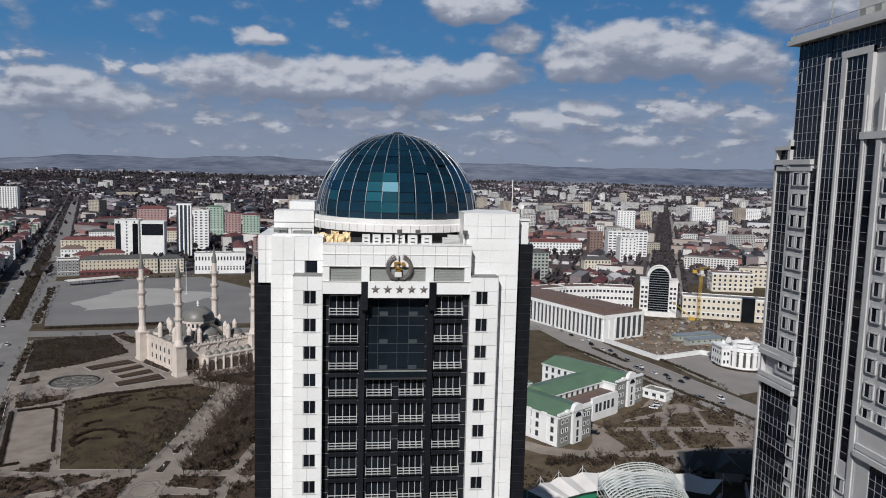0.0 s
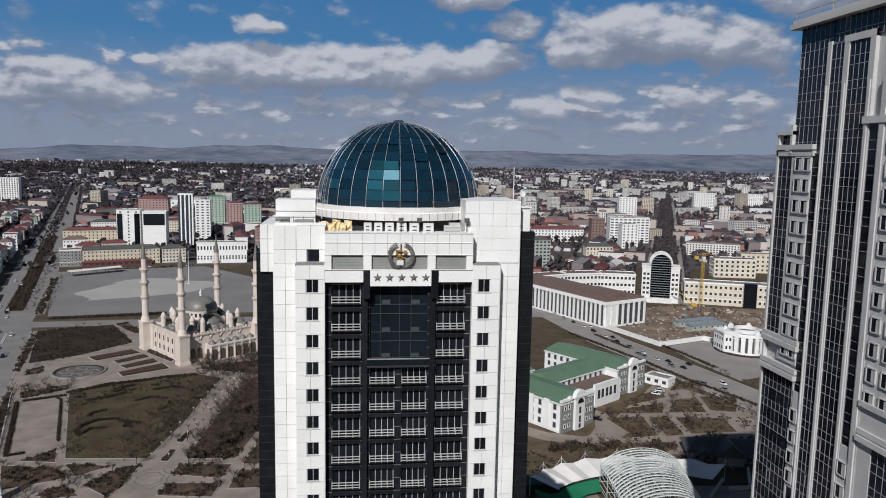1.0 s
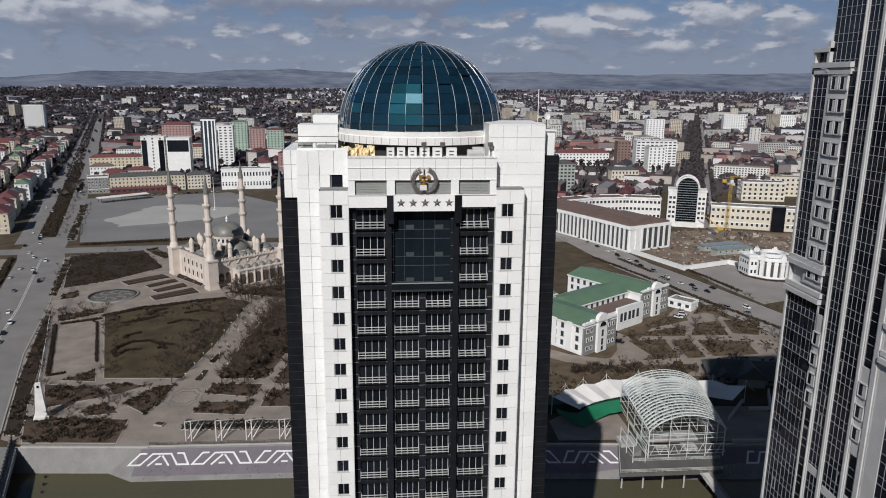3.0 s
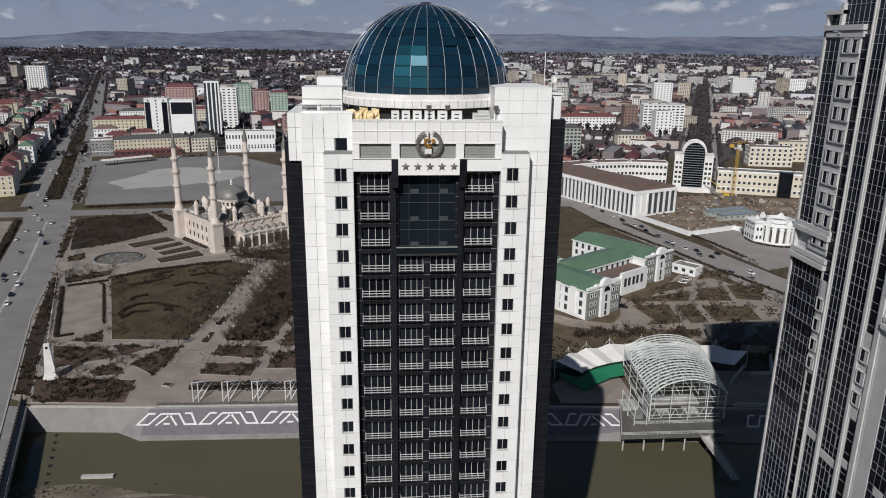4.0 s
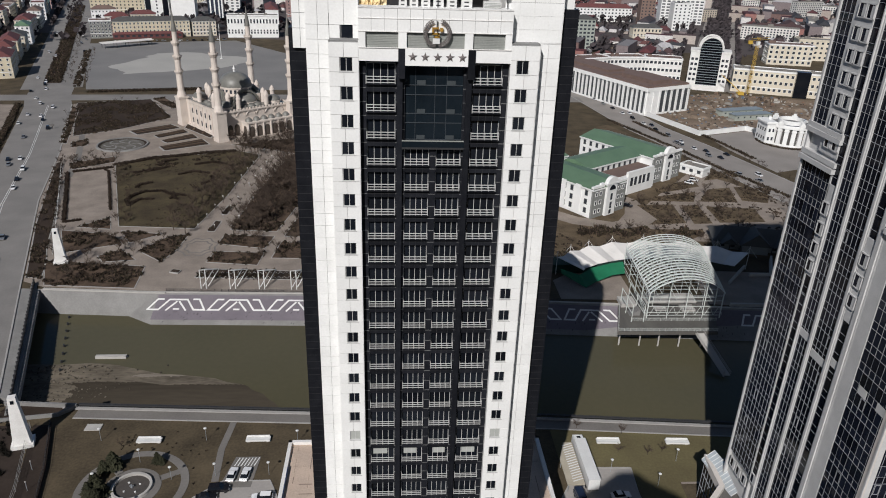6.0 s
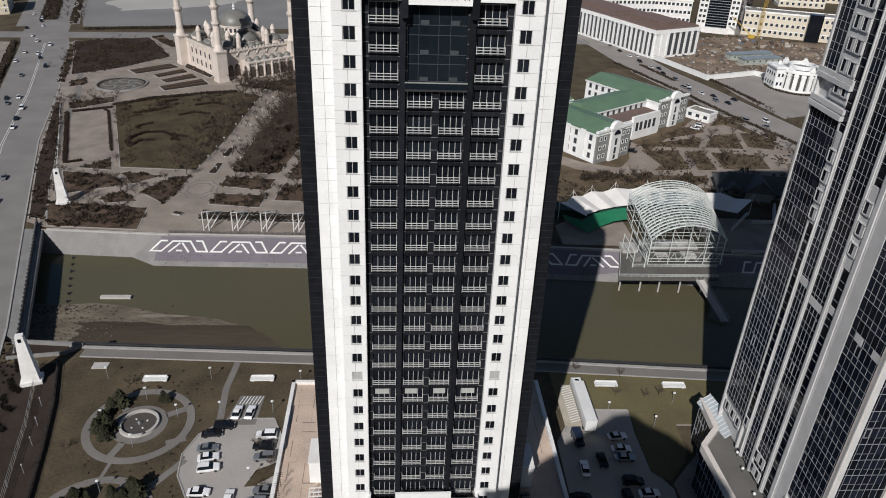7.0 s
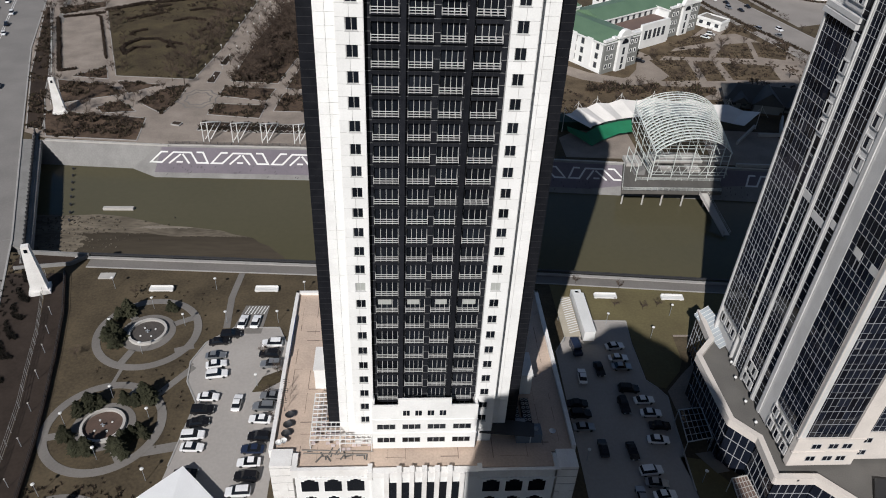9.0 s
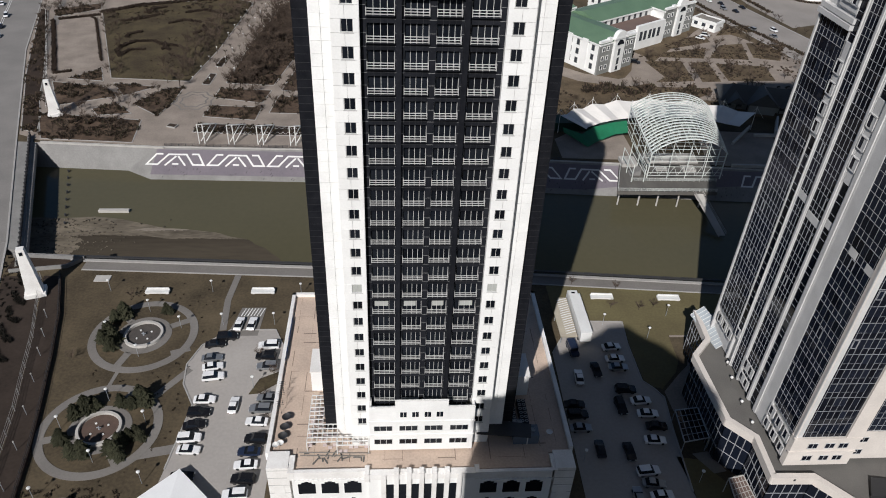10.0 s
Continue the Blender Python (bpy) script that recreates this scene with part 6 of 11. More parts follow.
g = Geo(); g.box(1.2, 25.8, -0.15, 0.2, 30, 44)
part("glazing", g, GLASS_D, tw)
for x in (0.6, 20.2):
    dk = Geo(); dk.box(x, x + 6.2, -0.25, 0.3, 3, 44)
    part("dark_glazed_bay", dk, GLASS_D, twin)
block("government_building", "white government building with tall piers on the square", (-172, 786), 8, 52, 16, 22, 2, 16, WHITE, ROOF_GREY, 0, WHITE, 1.5, 4.2, west=4)
sk1 = thing("residential_tower", "slim dark blue and white striped residential tower", "building", (-224, 926, 0), radians(6))
g = Geo(); g.box(0, 17, 0, 17, 0, 66)
part("wall", g, mat("slate_blue_glass", (0.03, 0.04, 0.06), (0.05, 0.06, 0.08), 0.2, bump=0), sk1)
g = Geo()
for x in (2.5, 7.5, 12.5, 16.2):
    g.box(x, x + 1.6, -0.4, 0.3, 0, 66)
g.box(-0.3, 17.3, -0.3, 17.3, 66, 67.5)
each("pier", g, WHITE, sk1)
block("residential_tower", "white slim residential tower with stacked balconies", (-224, 1020), 5, 20, 18, 54, 14, 3, WHITE, ROOF_GREY, 0, None, 3.2, 1.6, west=2)
block("apartment_building", "mint green apartment block", (-240, 1180), 5, 27, 16, 50, 13, 5, GREENW, GREEN_R, 3, WHITE, 1.8, 1.8)
block("apartment_building", "brick-red and white apartment block", (-205, 1150), 5, 24, 16, 42, 11, 5, PINK, REDROOF, 3, WHITE, 1.8, 1.8)
block("apartment_building", "pale green apartment block with a red roof", (-178, 1150), 5, 26, 16, 40, 10, 5, GREENW, REDROOF, 3, WHITE, 1.8, 1.8)
block("apartment_building", "long white apartment house with red hip roof", (-128, 850), 100, 60, 14, 22, 5, 12, WHITE, REDROOF, 4, None, 1.6, 1.6)
block("apartment_building", "red-gabled town house block", (-390, 1330), 8, 50, 18, 36, 8, 9, PINK, REDROOF, 6, WHITE, 1.8, 1.8)
block("office_building", "large white office slab with vertical piers", (-815, 1738), 8, 42, 20, 56, 12, 8, WHITE, ROOF_GREY, 0, None, 2.5, 3)
block("office_building", "yellow and white three-storey house row", (-374, 955), 12, 66, 13, 17, 4, 14, OCHRE, REDROOF, 4, WHITE, 1.5, 1.8)
block("office_building", "white low school building with window rows", (-352, 1010), 12, 52, 13, 15, 3, 10, WHITE, ROOF_GREY, 0, None, 2.6, 1.8)
block("market_hall", "long low grey-roofed hall", (-260, 2280), 4, 110, 40, 16, 1, 8, WHITE, ROOF_GREY, 0, None, 6, 3)
block("hall", "white rectangular hall with a dark domed roof", (-372, 1480), 10, 46, 30, 26, 2, 5, WHITE, SLATE, 0, None, 3, 3)
# town houses west of the avenue
WALLN = {"yellow_render": "yellow", "cream_render": "cream", "brick_red_render": "brick-red", "pale_green_grey_render": "pale green", "white_cladding": "white"}
ROOFN = {"dark_red_roof": "dark red", "green_metal_roof": "green", "brown_roof": "brown", "grey_slate_roof": "grey"}
rw = random.Random(12)
for col in range(4):
    y = 556 + col * 10
    while y < 1330:
        along = col < 2 or rw.random() < 0.5               # long side to the avenue
        w, d = (rw.uniform(12, 15), rw.uniform(20, 38)) if along else (rw.uniform(18, 32), rw.uniform(11, 14))
        h = rw.uniform(10, 19)
        centre = -243 - (y - 530) * 0.347
        x = centre - 30 - col * 40 - w - rw.uniform(0, 5)
        wallm, roofm = rw.choice((OCHRE, CREAM, CREAM, WHITE, WHITE, PINK, PALEG)), rw.choice((REDROOF, REDROOF, REDROOF, BROWNROOF, SLATE, GREEN_R))
        flat_ = rw.random() < 0.3
        block("town_house", "%s town house, %s roof, by the avenue" % (WALLN[wallm.name], ROOFN[roofm.name]), (x, y), 19 + rw.uniform(-3, 3), w, d, h, max(2, int(h / 3.6)), max(3, int(w / 3.6)), wallm, roofm, 0 if flat_ else rw.uniform(3, 5), WHITE if col < 2 else None, 1.3, 1.6, east=int(d / 4.2) if col < 2 else 0, cat="house", group="town houses by the avenue")
        y += d + rw.uniform(4, 16) if along else rw.uniform(26, 46)
# houses between the avenue and the yellow row
for x, y, w, d, h, wallm, roofm in ((-312, 830, 24, 14, 13, CREAM, REDROOF), (-286, 835, 26, 14, 15, OCHRE, REDROOF), (-300, 800, 22, 16, 12, PINK, REDROOF), (-345, 880, 26, 14, 14, WHITE, BROWNROOF), (-330, 1060, 30, 14, 15, OCHRE, BROWNROOF), (-398, 1120, 40, 16, 13, WHITE, SLATE), (-130, 940, 36, 14, 24, PINK, REDROOF), (-110, 1010, 40, 15, 28, CREAM, REDROOF), (-290, 1110, 40, 16, 17, CREAM, REDROOF)):
    block("town_house", "%s town house with a %s roof behind the square" % (WALLN[wallm.name], ROOFN[roofm.name]), (x, y), 17, w, d, h, max(2, int(h / 3.6)), int(w / 3.6), wallm, roofm, 4, WHITE, 1.3, 1.6, cat="house", group="town houses behind the square")
# white canopy on the square
cn = thing("canopy", "white flat canopy on dark posts at the square's edge", "canopy", (-252, 716, 0), radians(40))
g = Geo(); g.box(-24, 24, -5, 5, 4.6, 5.1); g.box(-24, 24, -0.2, 0.2, 5.1, 6)
part("roof", g, MEMBRANE, cn)
for x in (-22, -11, 0, 11, 22):
    for y in (-4, 4):
        g = Geo(); g.tube((x, y, 0), (x, y, 4.6), 0.2)
        part("post", g, DARKM, cn)
fp = thing("flagpole", "tall white flagpole on the square", "flagpole", (-152, 660, 0))
g = Geo(); g.tube((0, 0, 0), (0, 0, 30), 0.35, 0.2, 8); g.lathe(0, 0, [(1.5, 0), (1.5, 0.6), (0.4, 0.6)], 12)
part("pole", g, PAINT_W, fp)

# colonnaded courthouse, curved office, arch and their neighbours
L1 = 115.0
ch = thing("courthouse", "white colonnaded building with a flat brown roof", "building", (173, 474, 0), radians(L1))
LW, LD = 125, 39
g = Geo(); g.box(0, LW, -LD, 0, 0, 16.4)
part("wall", g, mat("shaded_glazing", (0.035, 0.04, 0.045), (0.06, 0.065, 0.07), 0.3, bump=0), ch, "dark glazing between the columns")
g = Geo(); g.box(-0.8, LW, -LD - 0.8, 0.8, 16.4, 18.6); g.box(-0.6, LW, -LD - 0.6, 0.6, -0.3, 1.2)
part("entablature", g, WHITE, ch)
g = Geo(); g.box(0.5, LW - 1, -LD + 0.5, -0.5, 18.6, 18.9); g.box(8, 40, -30, -12, 18.9, 21.4); g.box(55, LW - 10, -28, -12, 18.9, 20.5)
part("roof", g, BROWNROOF, ch)
g = Geo()
for x in (0.2, 44, 46, LW - 1.5):
    g.box(x, x + 1.0, -LD + 0.4, -0.4, 18.6, 19.8)
for y in (-LD + 0.4, -1.4):
    g.box(1.2, 44, y, y + 1.0, 18.6, 19.8)
each("roof_parapet", g, BROWNROOF, ch)
cm = Geo(); cm.box(-0.7, 0.7, -0.6, 0.5, 1.2, 16.4); cm.box(-0.9, 0.9, -0.75, 0.5, 15.6, 16.3)
cme = cm.mesh("column", [WHITE])
for i in range(28):
    piece("column", cme, ch, (0.4 + i * 4.5, 0.5, 0))
for i in range(8):
    piece("column", cme, ch, (-0.5, -0.4 - i * 5.45, 0), math.pi / 2)
g = Geo(); g.box(-0.5, 0.3, -11.3, -0.4, 1.2, 16.4); part("corner_wall", g, WHITE, ch)
for i, (x, y, a, w) in enumerate(((118, 560, 33, 36), (148, 580, 22, 36), (181, 594, 6, 32), (212, 597, -14, 30))):
    block("office_building", "curved white office building segment with a red-brown roof edge", (x, y), a, w, 16, 19, 3, 9, PARAPET, BROWNROOF, 0, WHITE, 2.2, 2.2, group="curved office building")
ar = thing("arch_building", "white gate building with a tall dark glazed arch", "building", (252, 563, 0), radians(-22))
prof = [(-8, 0), (8, 0), (8, 32)] + [(8 * math.cos(radians(a)), 32 + 8.5 * math.sin(radians(a))) for a in range(10, 180, 10)] + [(-8, 32)]
g = Geo()
k0 = [(x, -0.6, z) for x, z in prof]; k1 = [(x, 14, z) for x, z in prof]
g.face(k0); g.face(k1[::-1])
for i in range(len(prof)):
    j = (i + 1) % len(prof)
    g.face((k0[i], k1[i], k1[j], k0[j]))
part("glazing", g, GLASS_D, ar, "dark striped glazing")
g = Geo()
for z in range(4, 40, 2):
    half = 7.9 if z < 32 else math.sqrt(max(0.1, 7.9 ** 2 - (z - 32) ** 2))
    g.box(-half, half, -0.85, -0.6, z, z + 0.3)
each("glazing_bar", g, RIB, ar)
g = Geo()
pr = [(8.8 * math.cos(radians(a)), 32 + 9.3 * math.sin(radians(a))) for a in range(0, 181, 10)]
for (xa, za), (xb, zb) in zip(pr, pr[1:]):
    g.tube((xa, -0.8, za), (xb, -0.8, zb), 0.8, n=6)
    g.tube((xa, 13, za), (xb, 13, zb), 0.8, n=6)
each("arch_rim", g, PARAPET, ar, "white arch rim")
g = Geo(); g.box(-15, -8.1, -1, 15, 0, 29.5); g.box(8.1, 15, -1, 15, 0, 29.5); g.box(-15.5, -8.0, -1.5, 15.5, 29.5, 30.8); g.box(8.0, 15.5, -1.5, 15.5, 29.5, 30.8)
g.box(-10, 10, -3.2, -1.05, 0, 4)
each("side_wing", g, PARAPET, ar, "white side wing")
me = win_mesh(2.0, 2.0)
for s in (-1, 1):
    for z in range(8, 28, 4):
        for x in (10.0, 13.0):
            piece("window", me, ar, (s * x, -1, z))
block("office_building", "long cream office building behind the building site", (272, 560), -22, 84, 16, 18, 3, 22, CREAM, ROOF_GREY, 0, WHITE, 2.0, 2.2, z_first=3)
dk = thing("stair_tower", "dark glazed stair tower of the cream office", "building", (318, 538, 0), radians(-22))
g = Geo(); g.box(-5, 5, -1.5, 4, 0, 20); part("glazing", g, GLASS_D, dk)
block("office_building", "cream four-storey block with square windows", (366, 690), -12, 42, 18, 19, 4, 8, CREAM, BROWNROOF, 0, WHITE, 2.4, 2.4, west=4)
block("office_building", "cream rear wing with a flat roof", (412, 720), -12, 36, 18, 20, 4, 7, CREAM, ROOF_GREY, 0, None, 2.2, 2.0)
block("low_building", "white and grey low site building", (330, 512), -20, 34, 14, 8, 2, 6, WHITE, ROOF_GREY, 0, None, 1.6, 1.4)
block("apartment_building", "white apartment block with an arched gable", (357, 928), 0, 23, 16, 33, 8, 4, WHITE, SLATE, 0, None, 2, 1.8)
block("apartment_building", "white apartment block with balcony rows", (364, 995), -4, 58, 18, 36, 9, 9, WHITE, ROOF_GREY, 0, None, 4.2, 1.7)
block("apartment_building", "brown brick slab block of flats", (318, 940), -4, 18, 18, 39, 10, 4, mat("brown_brick", (0.22, 0.15, 0.12), (0.18, 0.12, 0.1), 0.85), ROOF_GREY, 0, None, 1.8, 1.5)
block("apartment_building", "white slab block of flats in the town", (525, 1388), -6, 36, 16, 46, 12, 6, WHITE, ROOF_GREY, 0, None, 2.4, 1.6)
block("apartment_building", "long white apartment house with a dark red roof", (250, 1005), 0, 78, 14, 18, 4, 16, WHITE, REDROOF, 5, None, 2, 1.8)
block("office_building", "dark-roofed rounded office building", (188, 752), 0, 21, 18, 31, 8, 5, PALEG, SLATE, 4, None, 2.6, 1.8)
block("chapel", "pale building with arched central gable", (282, 850), 0, 34, 14, 12, 2, 8, CREAM, SLATE, 4, WHITE, 1.8, 2.6)
block("apartment_building", "white slab block of flats far out", (812, 1650), -8, 50, 16, 45, 12, 9, WHITE, ROOF_GREY, 0, None, 2.4, 1.6)
block("apartment_building", "white slab block of flats far out", (1080, 1880), -8, 46, 16, 34, 9, 8, WHITE, ROOF_GREY, 0, None, 2.4, 1.6)

# round white building with columns
rb = thing("round_building", "round white building with tall columns and dark windows", "building", (243, 412.5, 0))
rb.scale = (0.78, 0.78, 0.92)
g = Geo(); g.lathe(0, 0, [(15.5, 0), (15.5, 12.5), (15.0, 12.5), (0, 12.9)], 40)
part("wall", g, mat("tinted_glazing", (0.09, 0.085, 0.08), rough=0.3, bump=0), rb)
g = Geo(); g.lathe(0, 0, [(16.3, 11.2), (17.2, 11.6), (17.2, 13.2), (16.6, 13.6), (15.2, 13.6), (15.2, 11.2)], 40); g.lathe(0, 0, [(17, 0), (17, 1.0), (15, 1.0)], 40); g.lathe(0, 0, [(10, 13), (10, 15.5), (9.2, 15.5), (9.2, 13.2)], 32)
part("cornice", g, WHITE, rb)
cm = Geo(); cm.box(-0.7, 0.9, -1.5, 1.5, 1, 11.4); cm.box(-0.7, 1.2, -1.8, 1.8, 9.6, 10.4)
cme = cm.mesh("pilaster", [WHITE])
at_ = Geo(); at_.box(-1.0, 1.0, -2.2, 2.2, 13.4, 15.0); at_.box(-0.8, 0.8, -1.2, 1.2, 15.0, 16.2)
atm = at_.mesh("attic_block", [WHITE])
sw = win_mesh(1.6, 2.2)
for i in range(20):
    a = 2 * math.pi * i / 20
    piece("pilaster", cme, rb, (16.0 * math.cos(a), 16.0 * math.sin(a), 0), a)
    if i % 3 == 0:
        piece("attic_block", atm, rb, (16.2 * math.cos(a), 16.2 * math.sin(a), 0), a)
g = Geo(); g.box(-22, -14, -6, 10, 0, 14.5); g.box(-23, -13.4, -6.8, 10.8, 13.2, 14.2)
part("end_pavilion", g, WHITE, rb)
for y in (-3.6, 0, 3.6, 7.2):
    for z in (3.4, 9.0):
        piece("window", sw, rb, (-22, y, z), -math.pi / 2)
for x in (-19.5, -16.5):
    for z in (3.4, 9.0):
        piece("window", sw, rb, (x, -6, z))
# white site wall
wl0 = thing("boundary_wall", "white rendered wall around the building site", "wall", (192, 424, 0))
for p, q in (((176, 468), (192, 424)), ((192, 424), (228, 438)), ((228, 438), (236, 428)), ((163, 500), (176, 468))):
    g = Geo((192, 424, 0)); g.bar((*p, -0.1), (*q, -0.1), 0.6, 2.9); g.bar((*p, 2.8), (*q, 2.8), 0.9, 0.25)
    part("wall_panel", g, WHITE, wl0)
# tower crane
cr = thing("tower_crane", "yellow lattice tower crane on the building site", "crane", (281, 548, 0))
g = Geo()
for x in (-0.9, 0.9):
    for y in (-0.9, 0.9):
        g.tube((x, y, 0), (x, y, 44), 0.12, n=4)
for k in range(22):
    z = k * 2
    g.tube((-0.9, -0.9, z), (0.9, -0.9, z + 2), 0.1, n=3); g.tube((0.9, 0.9, z), (-0.9, 0.9, z + 2), 0.1, n=3); g.tube((-0.9, 0.9, z), (-0.9, -0.9, z + 2), 0.1, n=3)
part("mast", g, CRANE_Y, cr)
g = Geo()
for o in ((0, 0), (0.9, 1.3), (-0.9, 0)):
    g.tube((-22 * 0.35, -12 * 0.35, 42 + o[1]), (20 * 0.6, 10 * 0.6, 42 + o[1]), 0.2, n=4)
g.box(-9.5, -6.5, -5, -3, 39.5, 42)
part("jib", g, CRANE_Y, cr)
g = Geo(); g.box(-1.2, 1.2, -1.6, 0.8, 38.5, 41)
part("cab", g, PAINT_W, cr)
cr2 = thing("crawler_crane", "small yellow crane with a raised boom on the site", "crane", (262, 545, 0))
g = Geo(); g.tube((12, 0, 2), (-6, 2, 16), 0.5, 0.3, 4); part("boom", g, CRANE_Y, cr2)
g = Geo(); g.box(9, 14, -1.5, 1.5, 0.4, 2.6); part("chassis", g, CRANE_Y, cr2)
for i in range(24):
    x, y = random.uniform(205, 320), random.uniform(462, 525)
    if y < 448 + (x - 190) * 0.1:
        continue
    db = thing("spoil_heap", "heap of broken earth and rubble on the site", "rubble", (x, y, 0), group="spoil heaps")
    g = Geo(); r = random.uniform(2, 6)
    pr = [(r, 0), (r * 0.8, r * 0.16), (r * 0.4, r * 0.33), (0.02, r * 0.38)]
    g.lathe(0, 0, pr, 9)
    g.v = [(a + random.uniform(-.3, .3) * r * 0.3, b + random.uniform(-.3, .3) * r * 0.3, c) for a, b, c in g.v]
    part("mound", g, SITE if i % 3 else mat("rubble", (0.3, 0.28, 0.25), (0.2, 0.18, 0.15), 0.95), db)
rs = random.Random(4)
g = Geo()
for i in range(900):
    x, y = rs.uniform(190, 330), rs.uniform(436, 556)
    if not inside(x, y, [(184, 470), (196, 434), (226, 446), (250, 456), (326, 476), (326, 520), (270, 552), (222, 542), (212, 512)]):
        continue
    near = math.hypot(x - 276, y - 536) < 26
    w = rs.uniform(0.5, 2.6) * (1.2 if near else 0.7)
    g.obox(x, y, 0, w, rs.uniform(0.4, 2.0), rs.uniform(0.3, 2.2 if near else 0.9), rs.uniform(0, 3.14))
ob = part("site_clutter", g, palette("site_materials", [(0.36, 0.31, 0.25), (0.16, 0.12, 0.09), (0.26, 0.17, 0.12), (0.07, 0.06, 0.055), (0.16, 0.19, 0.23), (0.48, 0.46, 0.42), (0.11, 0.085, 0.065)]))
tagged(ob, "piles of timber, steel, blocks and rubble on the building site", "building material", kind="stuff")
for x, y, a, w in ((228, 474, 14, 34), (232, 462, 14, 30)):
    block("site_shed", "long grey site shed with a blue-grey roof", (x, y), a, w, 7, 4, 1, 6, PALEG, mat("blue_grey_sheet", (0.2, 0.24, 0.27), rough=0.5), 1.2, None, 1.2, 1.0)

# ---- government house with green roofs ----
GA = 35.0
gh = thing("government_house", "white and grey government house with green metal roofs", "building", (87, 285, 0), radians(GA))


def gwing(x0, x1, y0, y1, h, rh, wall=WHITE):
    g = Geo(); g.box(x0, x1, y0, y1, -0.2, h)
    part("wall", g, wall, gh)
    g = Geo(); g.box(x0 - 0.5, x1 + 0.5, y0 - 0.5, y1 + 0.5, h - 0.5, h + 0.15); g.box(x0 - 0.2, x1 + 0.2, y0 - 0.2, y1 + 0.2, 0, 1.2)
    part("cornice", g, WHITE, gh)
    g = Geo()
    h_ = Geo(); hip(h_, x1 - x0, y1 - y0, h + 0.15, rh, 0.4, gable=True)
    g.v = [(a + x0, b + y0, c) for a, b, c in h_.v]; g.f, g.m = h_.f, h_.m
    part("roof", g, GREEN_R, gh, "green metal roof")


gwing(0, 22, 0.3, 62, 13.2, 2.6)
gwing(62, 84, 14.3, 62, 13.2, 2.6)
gwing(-1.5, 23.5, 37, 60, 15.4, 2.6)
gwing(22, 62, 22, 40, 12.8, 2.6)
# lower entrance block with flat brown roof
g = Geo(); g.box(22, 60, 11.5, 22, 0, 9.6); g.box(38, 58, 10.6, 12, 0, 11.2)
part("entrance_block", g, WHITE, gh)
g = Geo(); g.box(22.3, 59.7, 12.2, 21.9, 9.6, 9.9)
part("entrance_roof", g, BROWNROOF, gh)
me = win_mesh(1.9, 4.2)
for x in (41, 44, 47.5, 50.5, 54):
    piece("window", me, gh, (x, 10.58, 6.2))
# grey gable walls with white portals
for x0, x1, y in ((-0.4, 22.4, 0), (61.6, 85, 13.8)):
    g = Geo(); g.box(x0, x1, y, y + 0.8, 0, 14.2)
    part("gable_wall", g, GREYW, gh, "grey rendered gable wall")
    c = (x0 + x1) / 2
    g = Geo(); g.box(c - 3.2, c + 3.2, y - 1.2, y + 0.5, 0, 14.4)
    g.prism([(c - 4.2, y - 1.5), (c + 4.2, y - 1.5), (c + 4.2, y + 0.6), (c - 4.2, y + 0.6)], 14.4, 15.2)
    pts = [(c + 3.4 * math.cos(radians(a)), 15.2 + 2.6 * math.sin(radians(a))) for a in range(0, 181, 15)]
    f0 = [(a, y - 1.4, z) for a, z in pts]; f1 = [(a, y + 0.5, z) for a, z in pts]
    g.face(f0); g.face(f1[::-1])
    for i in range(len(pts) - 1):
        g.face((f0[i], f1[i], f1[i + 1], f0[i + 1]))
    part("portal", g, WHITE, gh, "white arched portal")
    g = Geo()
    g.lathe(0, 0, [(2.0, 0), (2.0, 0.2), (0, 0.2)], 14, 0, 0, math.pi)
    ob = part("arch_window", g, GLASS_D, gh)
    ob.location, ob.rotation_euler = (c, y - 1.3, 12.0), (math.pi / 2, 0, 0)
    for z, hh in ((8.6, 3.0), (4.6, 3.0), (1.6, 2.0)):
        piece("window", win_mesh(1.4, hh), gh, (c, y - 1.2, z))
    g = Geo()
    for s in (-1, 1):
        for k, (a, b, z) in enumerate(((4.4, 6.4, 14.9), (6.4, 8.8, 14.3), (8.8, 11.6, 14.2))):
            xa, xb = sorted((c + s * a, c + s * b))
            g.box(xa, xb, y - 0.3, y + 1.1, 13.8, z + 0.5)
    each("parapet_step", g, WHITE, gh)
    for dx in (-9, -6.2, 6.2, 9):
        for z in (3, 7, 11):
            piece("window", win_mesh(1.2, 1.7, WINPANE, WHITE), gh, (c + dx, y, z))
me = win_mesh(1.4, 2.2, WINPANE, GREYW)
for z in (3, 7, 11):
    for i in range(14):
        piece("window", me, gh, (0, 4 + i * 4.2, z), -math.pi / 2)
    for i in range(9):
        if z > 8:
            piece("window", me, gh, (24 + i * 4.2, 22, z))
    for i in range(5):
        piece("window", me, gh, (62, 42 + i * 4.2, z), -math.pi / 2)
# shallow pale pilasters on the west front
g = Geo()
for i in range(6):
    y = 7 + i * 9
    g.box(-0.35, 0.1, y, y + 3, 1, 13.6)
each("pilaster", g, WHITE, gh)
block("gatehouse", "small pale gatehouse with a flat grey roof", (152, 352), -50, 13, 8, 4.2, 1, 3, WHITE, ROOF_GREY, 0, None, 2, 1.8)

